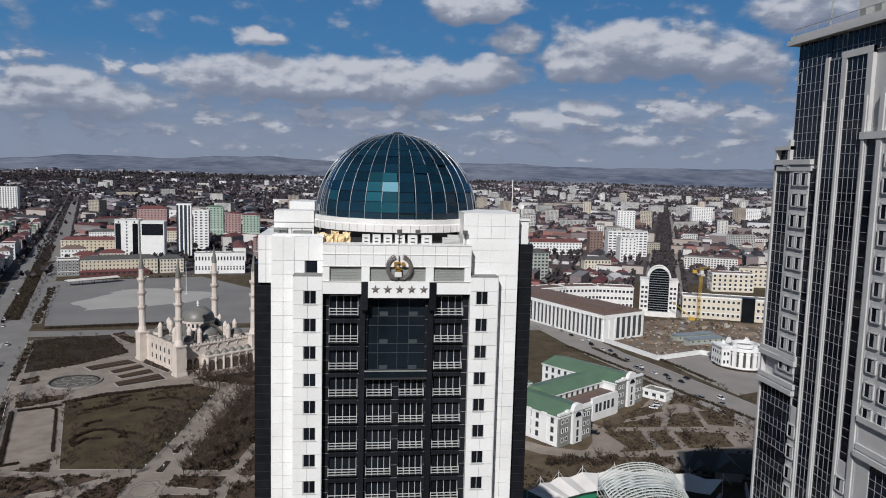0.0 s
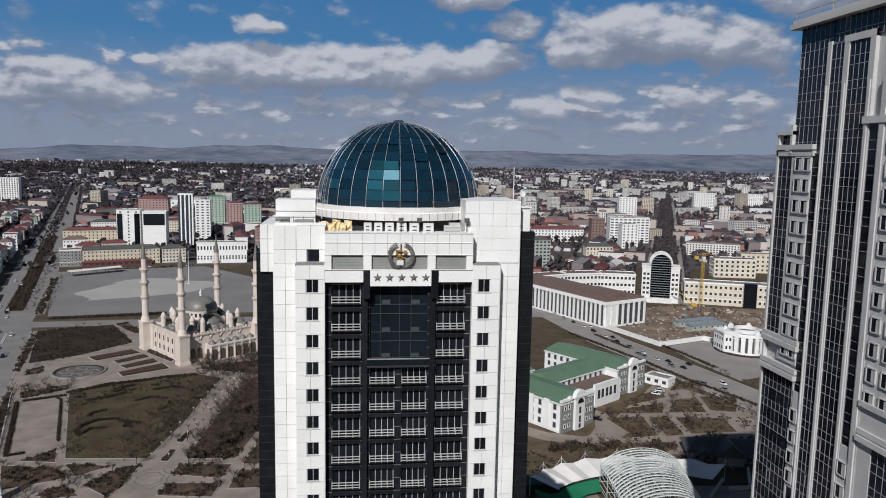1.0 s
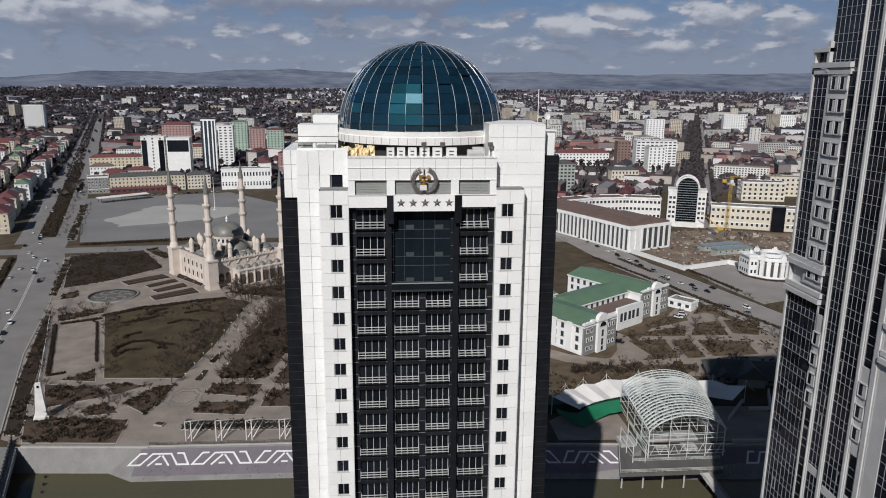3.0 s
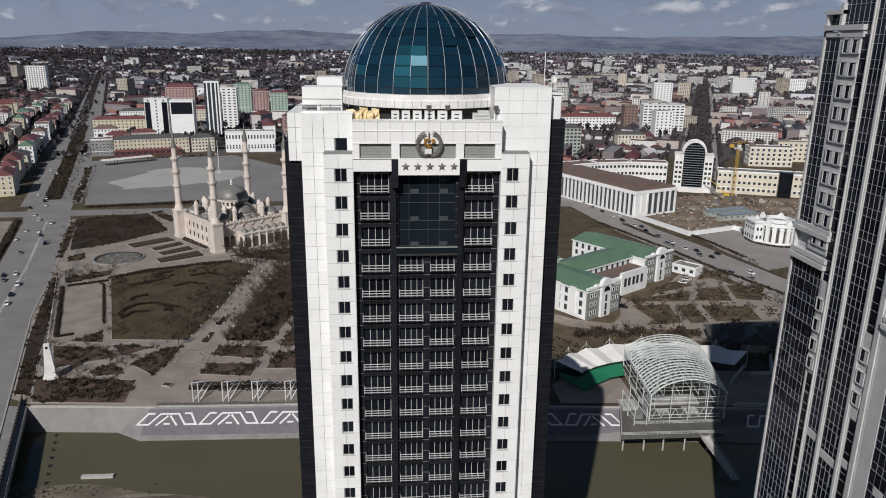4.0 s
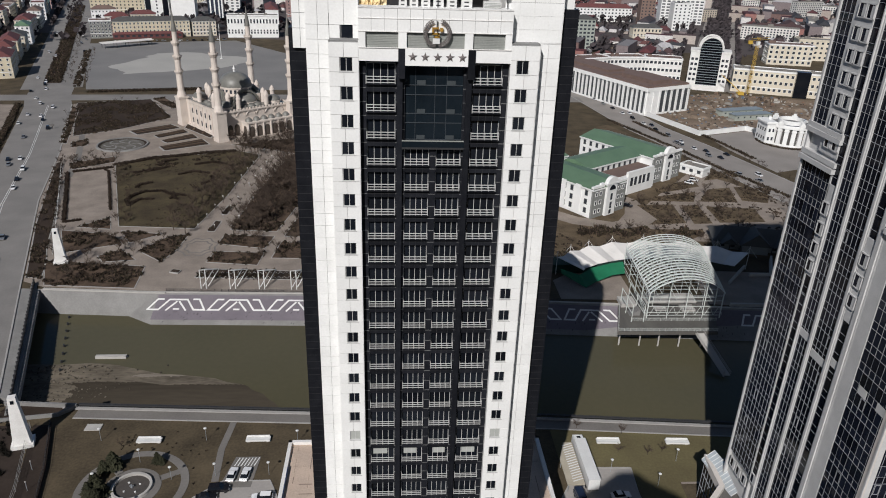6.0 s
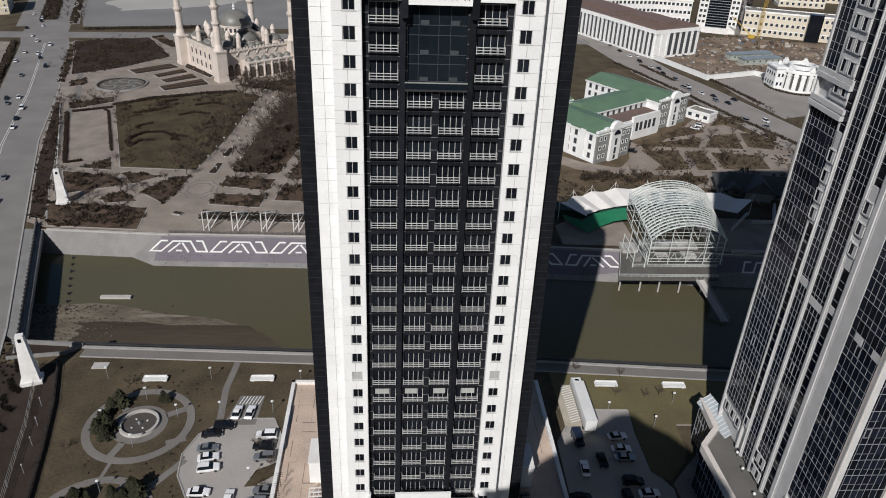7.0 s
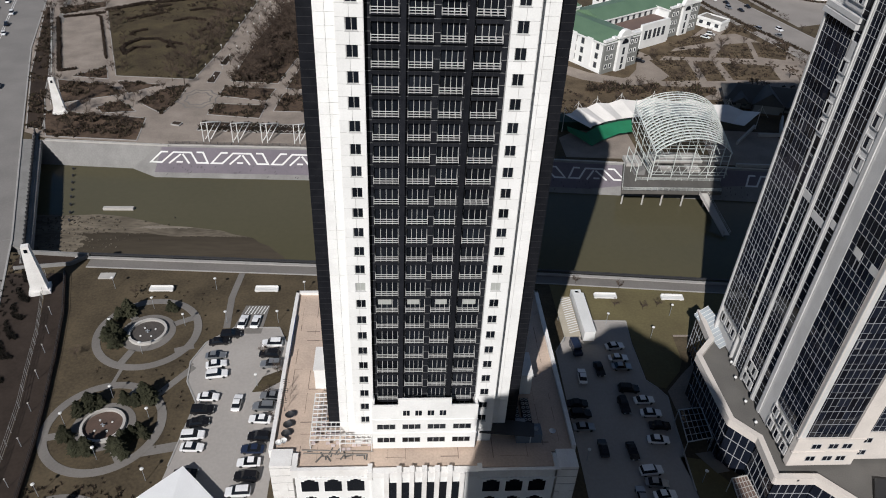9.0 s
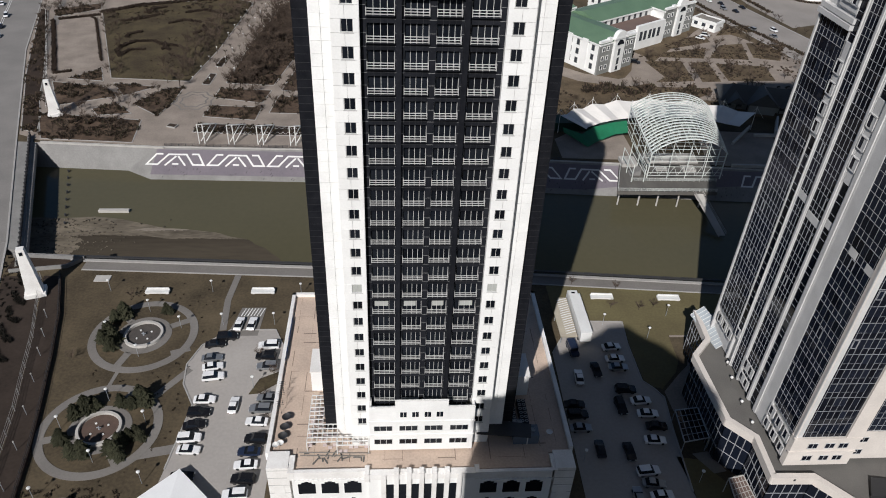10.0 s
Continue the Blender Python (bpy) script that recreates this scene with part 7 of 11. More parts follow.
# ---- mosque ----
MX, MY = 22.0, 21.4            # half sides of the hall
mq = thing("mosque", "cream stone mosque with grey domes and four minarets", "mosque", (-93.0, 432.2, 0), radians(39.5))
g = Geo(); g.box(-MX, MX, -MY, MY, 0, 15.0); g.box(-MX - 0.6, MX + 0.6, -MY - 0.6, MY + 0.6, 14.6, 15.4); g.box(-MX - 0.8, MX + 0.8, -MY - 0.8, MY + 0.8, 0, 1.4)
part("wall", g, MOSQUE, mq)
g = Geo(); g.box(-MX + 0.6, MX - 0.6, -MY + 0.6, MY - 0.6, 15.2, 15.7)
part("roof", g, MOSQUE_D, mq, "grey lead roof between the domes")
g = Geo()
for cx in np.arange(-MX, MX, 2.05):
    for cy in (-MY, MY):
        g.box(cx, cx + 0.9, cy - 0.25, cy + 0.25, 15.4, 16.3)
for cy in np.arange(-MY + 0.6, MY - 0.6, 2.05):
    for cx in (-MX - 0.3, MX + 0.3):
        g.box(cx - 0.25, cx + 0.25, cy, cy + 0.9, 15.4, 16.3)
each("merlon", g, MOSQUE, mq)
for k in range(6):
    cx = -15.5 + k * 6.2
    g = Geo()
    for a in range(0, 180, 20):
        a0, a1 = radians(a), radians(a + 20)
        g.tube((cx + 2.7 * math.cos(a0), -MY - 0.2, 12.0 + 2.5 * math.sin(a0)), (cx + 2.7 * math.cos(a1), -MY - 0.2, 12.0 + 2.5 * math.sin(a1)), 0.32, n=5)
    each("wall_arch", g, MOSQUE, mq)


def dome_geo(g, cx, cy, r, z, k=0.92, n=24, mi=0, a0=0.0, a1=2 * math.pi):
    g.lathe(cx, cy, [(r * math.cos(radians(t)) + 1e-3, z + r * k * math.sin(radians(t))) for t in range(0, 91, 9)], n, mi, a0, a1)


# raised middle with its great arches, the drum and the main dome
g = Geo(); g.box(-10.2, 10.2, -10.2, 10.2, 15.2, 20.6); g.lathe(0, 0, [(9.6, 20.6), (9.6, 24.4), (9.9, 24.5), (9.9, 25.0), (8.8, 25.1)], 36)
part("drum", g, MOSQUE, mq)
me = win_mesh(1.3, 2.2)
for i in range(24):
    a = 2 * math.pi * i / 24
    piece("window", me, mq, (9.6 * math.cos(a), 9.6 * math.sin(a), 22.7), a + math.pi / 2)
g = Geo(); dome_geo(g, 0, 0, 9.5, 25.0, 0.84, 36)
part("main_dome", g, MOSQUE_D, mq, "large grey dome", smooth=True)
g = Geo(); g.lathe(0, 0, [(0.9, 32.8), (0.5, 33.6), (0.9, 34.4), (0.05, 36.6)], 10)
part("finial", g, PAINT_W, mq)
for q in range(4):
    turn = q * math.pi / 2
    arm = part("great_arch", Geo(), MOSQUE_D, mq)
    arm.rotation_euler = (0, 0, turn)
    g = Geo()
    for a in range(0, 180, 12):                      # dark ring: shade of the gap behind the arch, put into colour
        p0, p1 = radians(a), radians(a + 12)
        for y0, y1, r0, r1 in ((-11.6, -10.0, 7.6, 8.8),):
            A_ = [(r * math.cos(p), y, 15.4 + r * 1.0 * math.sin(p)) for p in (p0, p1) for r in (r0, r1) for y in (y0, y1)]
            g.face([A_[0], A_[2], A_[6], A_[4]]); g.face([A_[2], A_[3], A_[7], A_[6]]); g.face([A_[1], A_[5], A_[7], A_[3]]); g.face([A_[0], A_[4], A_[5], A_[1]])
    part("arch_ring", g, MOSQUE_D, arm)
    g = Geo(); dome_geo(g, 0, -10.4, 6.6, 17.6, 0.72, 20, 0, math.pi, 2 * math.pi)
    part("half_dome", g, MOSQUE_D, arm, smooth=True)
    g = Geo(); g.lathe(0, -10.4, [(6.7, 15.2), (6.7, 17.5), (6.95, 17.6), (6.5, 17.8)], 20, 0, math.pi, 2 * math.pi)
    part("half_dome_drum", g, MOSQUE, arm)
    for dx in (-4.6, 0, 4.6):
        g = Geo(); dome_geo(g, dx, -17.2 + abs(dx) * 0.25, 2.5, 15.6, 0.75, 14)
        part("small_dome", g, MOSQUE_D, arm, smooth=True)
for cx in (-15.6, 15.6):
    for cy in (-15.6, 15.6):
        g = Geo(); g.lathe(cx, cy, [(4.2, 15.3), (4.2, 17.0), (4.4, 17.1), (4.0, 17.3)], 16)
        part("corner_drum", g, MOSQUE, mq)
        g = Geo(); dome_geo(g, cx, cy, 4.1, 17.2, 0.75, 18)
        part("corner_dome", g, MOSQUE_D, mq, smooth=True)
TUR = [(sx * 11.4, sy * 11.4) for sx in (-1, 1) for sy in (-1, 1)] + [(sx * 19, sy * 9) for sx in (-1, 1) for sy in (-1, 1)] + [(sx * 9, sy * 19) for sx in (-1, 1) for sy in (-1, 1)]
for cx, cy in TUR:
    g = Geo(); g.lathe(cx, cy, [(1.35, 15.2), (1.35, 21.0), (1.65, 21.2), (1.55, 21.6), (1.1, 23.0), (0.05, 24.4)], 10)
    part("turret", g, MOSQUE, mq)
# arcade along the south-east and windows of the south-west wall
g = Geo(); g.box(-9, 21, -28, -MY, 0, 8.6); g.box(-9.5, 21.5, -28.5, -MY + 0.2, 8.4, 9.2)
part("arcade", g, MOSQUE, mq)
ag = Geo(); P = [(-1.55, 0.4), (1.55, 0.4), (1.55, 4.8)] + [(1.55 * math.cos(radians(a)), 4.8 + 1.9 * math.sin(radians(a))) for a in range(15, 180, 15)] + [(-1.55, 4.8)]
f0 = [(x, -0.1, z) for x, z in P]; f1 = [(x, 0.3, z) for x, z in P]
ag.face(f0)
for i in range(len(P)):
    j = (i + 1) % len(P); ag.face((f0[i], f1[i], f1[j], f0[j]))
# Solid panels; the arches' inner shade is put into their dark colour.
arch_me = ag.mesh("arch_opening", [mat("arch_shade", (0.10, 0.08, 0.065), (0.07, 0.055, 0.045), 0.9)])
for i in range(6):
    piece("arch_opening", arch_me, mq, (-6.4 + i * 4.9, -28.0, 0.2))
piece("arch_opening", arch_me, mq, (-9.0, -24.8, 0.2), -math.pi / 2)
g = Geo()
for i in range(7):
    g.tube((-8.85 + i * 4.9, -28.3, 0), (-8.85 + i * 4.9, -28.3, 8.3), 0.5, n=8)
each("column", g, MOSQUE, mq)
for i in range(6):
    g = Geo(); g.lathe(-6.4 + i * 4.9, -24.6, [(2.2, 9.1), (1.9, 10.3), (0.9, 11.2), (0.02, 11.5)], 12)
    part("arcade_vault", g, MOSQUE_D, mq, smooth=True)
me = win_mesh(1.4, 3.0)
for i in range(6):
    for z in (4.5, 10.2):
        piece("window", me, mq, (-MX, -13.5 + i * 5.4, z), -math.pi / 2)
for i in range(2):
    piece("arch_opening", arch_me, mq, (-16.5 + i * 4.2, -MY, 1.0))
g = Geo()
for i in range(7):
    y = -16.2 + i * 5.4
    g.box(-MX - 0.5, -MX + 0.1, y - 0.4, y + 0.4, 1, 14.6)
each("pilaster", g, MOSQUE, mq)
for sx in (-1, 1):
    for sy in (-1, 1):
        cx, cy = sx * 23.4, sy * 23.2
        mn = part("minaret", Geo(), MOSQUE, mq, "slender cream minaret with three balconies")
        mn.location = (cx, cy, 0)
        g = Geo(); g.box(-2.9, 2.9, -2.9, 2.9, 0, 16.8); g.box(-3.2, 3.2, -3.2, 3.2, 16.2, 17.2); g.box(-3.2, 3.2, -3.2, 3.2, 0, 1.5)
        g.lathe(0, 0, [(2.9, 17.2), (2.2, 19.8), (1.9, 20.3)], 12)
        part("base", g, MOSQUE, mn)
        g = Geo(); g.lathe(0, 0, [(1.95, 20), (1.8, 32), (1.7, 39.5), (1.55, 47.5), (1.4, 54.4), (1.5, 54.8)], 12)
        part("shaft", g, MOSQUE, mn)
        for z in (31.5, 40, 48):
            g = Geo(); g.lathe(0, 0, [(1.7, z - 1.4), (2.5, z), (2.6, z + 0.15), (2.6, z + 1.2), (2.4, z + 1.2), (2.4, z + 0.3), (1.6, z + 0.3)], 12)
            part("balcony", g, MOSQUE, mn)
        g = Geo(); g.lathe(0, 0, [(1.65, 54.6), (1.5, 55.9), (0.5, 62.6), (0.06, 66.3)], 12)
        part("spire", g, MOSQUE_D, mn, "grey pointed spire")
# ---- river banks and bridge ----
def slope_pt(x, s, up=0.05):
    """A point on the northern bank: s runs from the top edge (0) to the water (1)."""
    yn = line_y(NORTH, x)
    return (x * lerp(1.0, DEEP, s), lerp(yn, (yn - 14.5) * DEEP, s), (WATER_Z - 0.2) * s + up)


g = Geo()
for x in np.arange(-78, 300, 6.0):
    a, b = float(x), float(x) + 5.97
    g.face([slope_pt(a, 0.82), slope_pt(b, 0.82), slope_pt(b, 0.06), slope_pt(a, 0.06)])
structure("bank_tiles", g, PURPLE, "violet-grey tiled band on the sloping river bank", "embankment")
for i in range(12):
    cx = -70.9 + i * 19.6
    if -20 < cx < 40 or 75 < cx < 112:
        continue
    mo = thing("bank_ornament", "white angular ornament painted on the sloping bank", "ornament", (cx, line_y(NORTH, cx), 0), group="bank ornaments")
    for pts in ([(-5.0, 0.20), (-6.8, 0.20), (-9.2, 0.52), (-5.7, 0.52), (-2.9, 0.21), (2.9, 0.21), (5.7, 0.52), (9.2, 0.52), (6.8, 0.20), (5.0, 0.20)], [(-3.1, 0.53), (-0.5, 0.28)], [(3.1, 0.53), (0.5, 0.28)], [(-0.7, 0.50), (0.7, 0.50)]):
        g = Geo((cx, line_y(NORTH, cx), 0))
        Q = [Vector(slope_pt(cx + a, b, 0.09)) for a, b in pts]
        D = [(b - a).normalized() for a, b in zip(Q, Q[1:])]
        nrm = Vector((0, -0.545, 0.838))
        Q[0], Q[-1] = Q[0] - D[0] * 0.3, Q[-1] + D[-1] * 0.3
        W = []
        for k, p in enumerate(Q):
            d = (D[max(0, k - 1)] + D[min(k, len(D) - 1)]).normalized()
            W.append(d.cross(nrm).normalized() * 0.30 / max(0.5, d.dot(D[min(k, len(D) - 1)])))
        k0 = len(g.v)
        g.v += [tuple(p + w * e) for p, w in zip(Q, W) for e in (-1, 1)]
        for k in range(len(Q) - 1):
            g.f.append((k0 + 2 * k, k0 + 2 * k + 2, k0 + 2 * k + 3, k0 + 2 * k + 1)); g.m.append(0)
        part("stroke", g, PAINT_W, mo)
g = Geo()                                            # dark weep holes and stains on the slope
rb = random.Random(4)
for k in range(150):
    x, q = rb.uniform(-76, 130), rb.uniform(0.55, 0.92)
    a, b = Vector(slope_pt(x, q, 0.10)), Vector(slope_pt(x - 0.25, q + 0.05, 0.10))
    g.face([a, a + Vector((0.2, 0, 0)), b + Vector((0.18, 0, 0)), b])
tagged(part("weep_holes", g, DARKM), "small dark weep holes along the sloping bank", "drain holes", kind="stuff")
# top coping and rail of the northern bank
g = Geo()
pts = [(x, line_y(NORTH, x)) for x in (-117, -78, -76)]
g.strip(pts, 0.9, -0.2, 0.55)
g.strip([(x, line_y(NORTH, x) + 0.35) for x in (-76, -30, 57, 140, 300)], 0.7, -0.2, 0.45)
structure("coping", g, BALUSTER, "pale stone coping along the river bank", "coping")


def fence(label, pts, h=1.2, gap=2.4, material=DARKM, rails=(0.25, 0.7, 1.15), cat="fence", z=0.0):
    th = thing("fence", label, cat, (*pts[0], z))
    o = (*pts[0], z)
    pm = Geo(); pm.box(-0.06, 0.06, -0.06, 0.06, 0, h)
    pme = pm.mesh("post", [material])
    for p, q in zip(pts, pts[1:]):
        s = math.hypot(q[0] - p[0], q[1] - p[1])
        k = max(1, int(s / gap))
        for i in range(k):
            piece("post", pme, th, (lerp(p[0], q[0], i / k) - o[0], lerp(p[1], q[1], i / k) - o[1], 0))
        for r in rails:
            g = Geo(o); g.bar((*p, z + r * h / 1.2), (*q, z + r * h / 1.2), 0.06, 0.07)
            part("rail", g, material, th)
    return th


fence("dark metal railing along the promenade above the bank", [(x, line_y(NORTH, x) + 1.0) for x in (-76, -30, 57)], 1.1, 2.2)
fence("dark metal railing along the southern river wall", [(x, line_y(SOUTH, x) - 0.5) for x in (-80, -21, 40, 86, 110)], 1.5, 1.5)
fb_ = Geo()
for p, q in zip([(x, line_y(SOUTH, x) - 0.35) for x in (-80, -21, 40, 86)], [(x, line_y(SOUTH, x) - 0.35) for x in (-21, 40, 86, 110)]):
    fb_.bar((*p, 0.65), (*q, 0.65), 0.35, 0.45)
structure("rail_plinth", fb_, DARKM, "dark plinth beam under the river railing", "plinth")
# southern walk
g = Geo()
ribbon(g, [(x, line_y(SOUTH, x) - 3.0) for x in (-80, -21, 40, 86, 200)], 3.4, -0.02, 0.10)
structure("pavement", g, PAVING_D, "grey paved walk along the southern river wall", "pavement")
g = Geo()
g.strip([(x, line_y(SOUTH, x) - 1.0) for x in (-84, -80, -21, 40, 86, 200)], 0.9, -0.3, 0.65)
g.strip([(x, line_y(SOUTH, x) - 4.9) for x in (-80, -21, 40, 86, 200)], 0.3, -0.1, 0.3)
structure("kerb", g, KERB, "stone coping and kerb of the southern walk", "kerb")

# bridge: abutment walls and its parapet
br = thing("bridge_parapet", "dark balustrade with pale posts along the bridge", "parapet", (-110, 190, 0))
g = Geo((-110, 190, 0)); g.bar((-96.2, 152, 0.0), (-121.5, 224, 0.0), 1.8, 0.35); g.bar((-96.2, 152, 0.34), (-121.5, 224, 0.34), 0.5, 0.1)
part("rail", g, CONCRETE, br)
g = Geo((-110, 190, 0)); g.bar((-96.2, 152, 0.35), (-121.5, 224, 0.35), 0.3, 1.0)
part("parapet_panel", g, DARKM, br, "dark solid panel between the posts")
pm = Geo(); pm.box(-0.24, 0.24, -0.24, 0.24, 0.3, 1.5); pm.lathe(0, 0, [(0.24, 1.5), (0.36, 1.65), (0.3, 1.9), (0.0, 2.0)], 8)
pme = pm.mesh("post", [DARKM])
for i in range(34):
    t = i / 33
    piece("post", pme, br, (lerp(-96.2, -121.5, t) + 110, lerp(152, 224, t) - 190, 0), 0.28)
g = Geo()
for p, q in (((-99.4, 162.0), (-119.5, 220.0)), ((-97.2, 155), (-99.4, 162))):
    g.bar((*p, -2.0), (*q, -2.0), 2.4, 1.9)
structure("bridge_beam", g, CONCRETE, "concrete edge beam of the road bridge", "bridge")
g = Geo()
g.prism([(-98.2, 159), (-120.0, 221.6), (-155, 232), (-140, 168)], -2.0, -0.05, 0)
structure("bridge_deck", g, CONCRETE, "concrete underside of the road bridge", "bridge")
for t in (0.33, 0.66):
    g = Geo(); g.bar((lerp(-103, -119, t) - 1, lerp(161, 219, t), -8.5), (lerp(-103, -119, t) - 30, lerp(161, 219, t) + 8, -8.5), 1.6, 6.6)
    structure("bridge_pier", g, CONCRETE, "concrete bridge pier in the water", "bridge")


def obelisk(x, y, h, rz):
    th = thing("bridge_obelisk", "tapering white stone pylon at the bridge head", "pylon", (x, y, 0), rz, "bridge pylons")
    g = Geo()
    b, t = 1.9, 0.85
    v0 = [(-b, -b * 0.7), (b, -b * 0.7), (b, b * 0.7), (-b, b * 0.7)]
    v1 = [(-t, -t * 0.9), (t, -t * 0.9), (t, t * 0.9), (-t, t * 0.9)]
    P = [(a, c, 1.0) for a, c in v0]; Q = [(a, c, h) for a, c in v1]
    for i in range(4):
        j = (i + 1) % 4
        g.face((P[i], P[j], Q[j], Q[i]))
    g.face(Q)
    part("shaft", g, PARAPET, th)
    g = Geo(); g.box(-2.4, 2.4, -1.9, 1.9, -0.3, 1.0)
    part("plinth", g, PARAPET, th)
    g = Geo(); g.box(-0.35, 0.35, -t * 0.98 - 0.1, -t * 0.9, h - 1.6, h - 0.7)
    part("lamp_opening", g, GLASS_D, th)


obelisk(-119.5, 241, 13.2, 0.3)
obelisk(-87.5, 141, 13.8, 0.3)
g = Geo()
g.bar((-99, 156.3, -0.3), (-80.5, 154.8, -0.3), 0.6, 1.6); g.bar((-97.5, 149.5, -0.1), (-84, 151.5, -0.1), 0.45, 1.1); g.bar((-84, 151.5, -0.1), (-81, 154.5, -0.1), 0.45, 1.1)
structure("bridge_wing_wall", g, CONCRETE, "thin concrete wing walls beside the bridge head", "wall")
# The wing wall's triangular shadow is put into this dark soil colour.
slab("planted_bed", [(-98.5, 149.6), (-84.5, 151.6), (-81.6, 154.4), (-98.5, 156)], 0.25, SOIL, "planted corner behind the wing wall with its shadow in the soil colour", "lawn")

# sandbank in the river
g = Geo((-60, 178, WATER_Z))
nx, ny = 170, 80
SHORE = [(-118, 182), (-99, 183.0), (-88, 184.0), (-79, 183.0), (-65.9, 178.5), (-50.8, 176.4), (-42.1, 173.6), (-35.0, 168.5), (-29, 161.5), (-25, 155)]
P = []
for j in range(ny + 1):
    row = []
    for i in range(nx + 1):
        u, v = i / nx, j / ny
        x = lerp(-116, -27, u)
        low = line_y(SOUTH, x) + 0.2
        y = lerp(low, max(low + 0.5, line_y(SHORE, x) * DEEP + 0.5 * math.sin(x * 0.19) * math.sin(x * 0.07)), v)
        z = WATER_Z + 0.42 * math.sin(math.pi * min(1.0, 0.25 + v * 0.75)) * (1 - u) ** 0.35 - 0.06 + 0.10 * noise.noise((x * 0.07, y * 0.35, 0)) * (1 - v) - 0.03 * u - (0.5 if v == 1 or u == 1 else 0)
        row.append((x * DEEP, y, z))
    P.append(row)
for j in range(ny):
    for i in range(nx):
        x_, y_ = P[j][i][0], P[j][i][1]
        wet = y_ < 174.5 - (x_ + 88) * 0.02 + 1.8 * noise.noise((x_ * 0.08, y_ * 0.1, 4)) and x_ > -90 + 6 * noise.noise((y_ * 0.3, 1, 1)) or i > 146
        dry = abs(y_ - (178.6 + 0.9 * math.sin(x_ * 0.09))) < 1.5 - abs(x_ + 64) * 0.10 + 0.5 * noise.noise((x_ * 0.2, y_, 2))
        g.face((P[j][i], P[j][i + 1], P[j + 1][i + 1], P[j + 1][i]), 2 if dry else 1 if wet else 0)
sb = tagged(new("sandbank", g.mesh("sandbank", [SANDBAR, WETSAND, DRYSAND])), "brown sandbank in the muddy river", "sandbank", kind="structure")
sb.location = (-60, 178, WATER_Z)
g = Geo()
rr_ = random.Random(8)
for i in range(420):                                    # rubble on the bank's western end
    x, y = -88 + rr_.gauss(-6, 9), rr_.uniform(160, 184)
    if y < 162 + (x + 118) * 0.1 or x > -62 or x < -117:
        continue
    q = rr_.uniform(0.12, 0.36)
    g.obox(x * DEEP, y, WATER_Z - 0.1, q * 1.6, q, 0.35 + q * 0.5, rr_.uniform(0, 3.14))
tagged(part("rubble", g, palette("river_stones", [(0.14, 0.12, 0.095), (0.08, 0.068, 0.052), (0.19, 0.165, 0.13), (0.10, 0.085, 0.065)])), "scattered stones and rubble on the sandbank", "stones", kind="stuff")
ws = thing("weir_slab", "pale concrete slab lying on the sandbank", "slab", (-84.5, 188, WATER_Z + 0.1))
g = Geo(); g.box(-4.6, 4.4, -0.6, 0.6, -0.3, 0.7); part("slab", g, BALUSTER, ws)
g = Geo()
for i in range(8):
    g.tube((-106.5 + i * 1.4, 212 - i * 4.4, WATER_Z - 1), (-106.5 + i * 1.4, 212 - i * 4.4, WATER_Z + 0.8), 0.35, n=6)
pl = thing("mooring_row", "row of dark stubs in the water by the bridge", "piles", (-107, 190, WATER_Z))
g.o = (-107, 190, WATER_Z)
each("mooring_post", g, DARKM, pl)

# ---- arched pavilion over the water ----
pv = thing("river_pavilion", "arched pale steel lattice pavilion on piles over the river", "pavilion", (97, 210, 0))
VO = (97, 210, 0)


def vpart(name, g, m, label=""):
    g.o = VO
    return part(name, g, m, pv, label)


g = Geo(); g.prism([(71.4, 190.0), (104.0, 189.6), (107, 200), (110, 214), (84, 216), (76.4, 207)], -0.95, 0.25)
vpart("deck", g, mat("weathered_deck", (0.12, 0.112, 0.10), (0.08, 0.075, 0.068), 0.9, scale=0.3, stretch=(1.0, 0.2, 1.0)), "weathered grey deck")
for x, y in ((73.3, 192.9), (79.9, 192.5), (86, 192.1), (92.7, 191.7), (100, 191.4), (76, 200), (103, 199)):
    g = Geo(VO); g.tube((x, y, -8.5), (x, y, -0.5), 0.28, n=8)
    part("stilt", g, BALUSTER, pv)


def vault(u, v):
    """u across (0..1, west to east), v along (0..1, south to north); a low barrel, wider to the north."""
    x0, x1 = lerp(83.2, 85.8, v), lerp(108.2, 114.6, v)
    a = math.pi * (0.16 + 0.68 * u)
    return (x0 + (x1 - x0) * (0.5 - 0.5 * math.cos(math.pi * u) * 0.35 - (0.5 - u) * 0.65), lerp(198.2, 233.0, v), 9.4 + 5.2 * (math.sin(a) - math.sin(math.pi * 0.16)) / (1 - math.sin(math.pi * 0.16)) + 0.6 * v)


for j in range(19):
    v = j / 18
    g = Geo(VO)
    pipe(g, [vault(i / 14, v) for i in range(15)], 0.16)
    part("arch_rib", g, STEEL_W, pv)
for i in range(17):
    u = i / 16
    g = Geo(VO)
    pipe(g, [vault(u, j / 9) for j in range(10)], 0.08 if 0 < i < 16 else 0.26)
    part("purlin", g, STEEL_W, pv)
SHEET = mat("pale_translucent_sheet", (0.44, 0.48, 0.44), (0.36, 0.40, 0.37), 0.4, bump=0)
for j in range(18):
    g = Geo(VO)
    for i in range(16):
        a, b, c, d = vault(i / 16, (j + .2) / 18), vault((i + 1) / 16, (j + .2) / 18), vault((i + 1) / 16, (j + 0.5) / 18), vault(i / 16, (j + 0.5) / 18)
        g.face([(p[0], p[1], p[2] - 0.1) for p in (a, b, c, d)])
    vpart("roof_sheet", g, SHEET, "pale translucent roof strip")
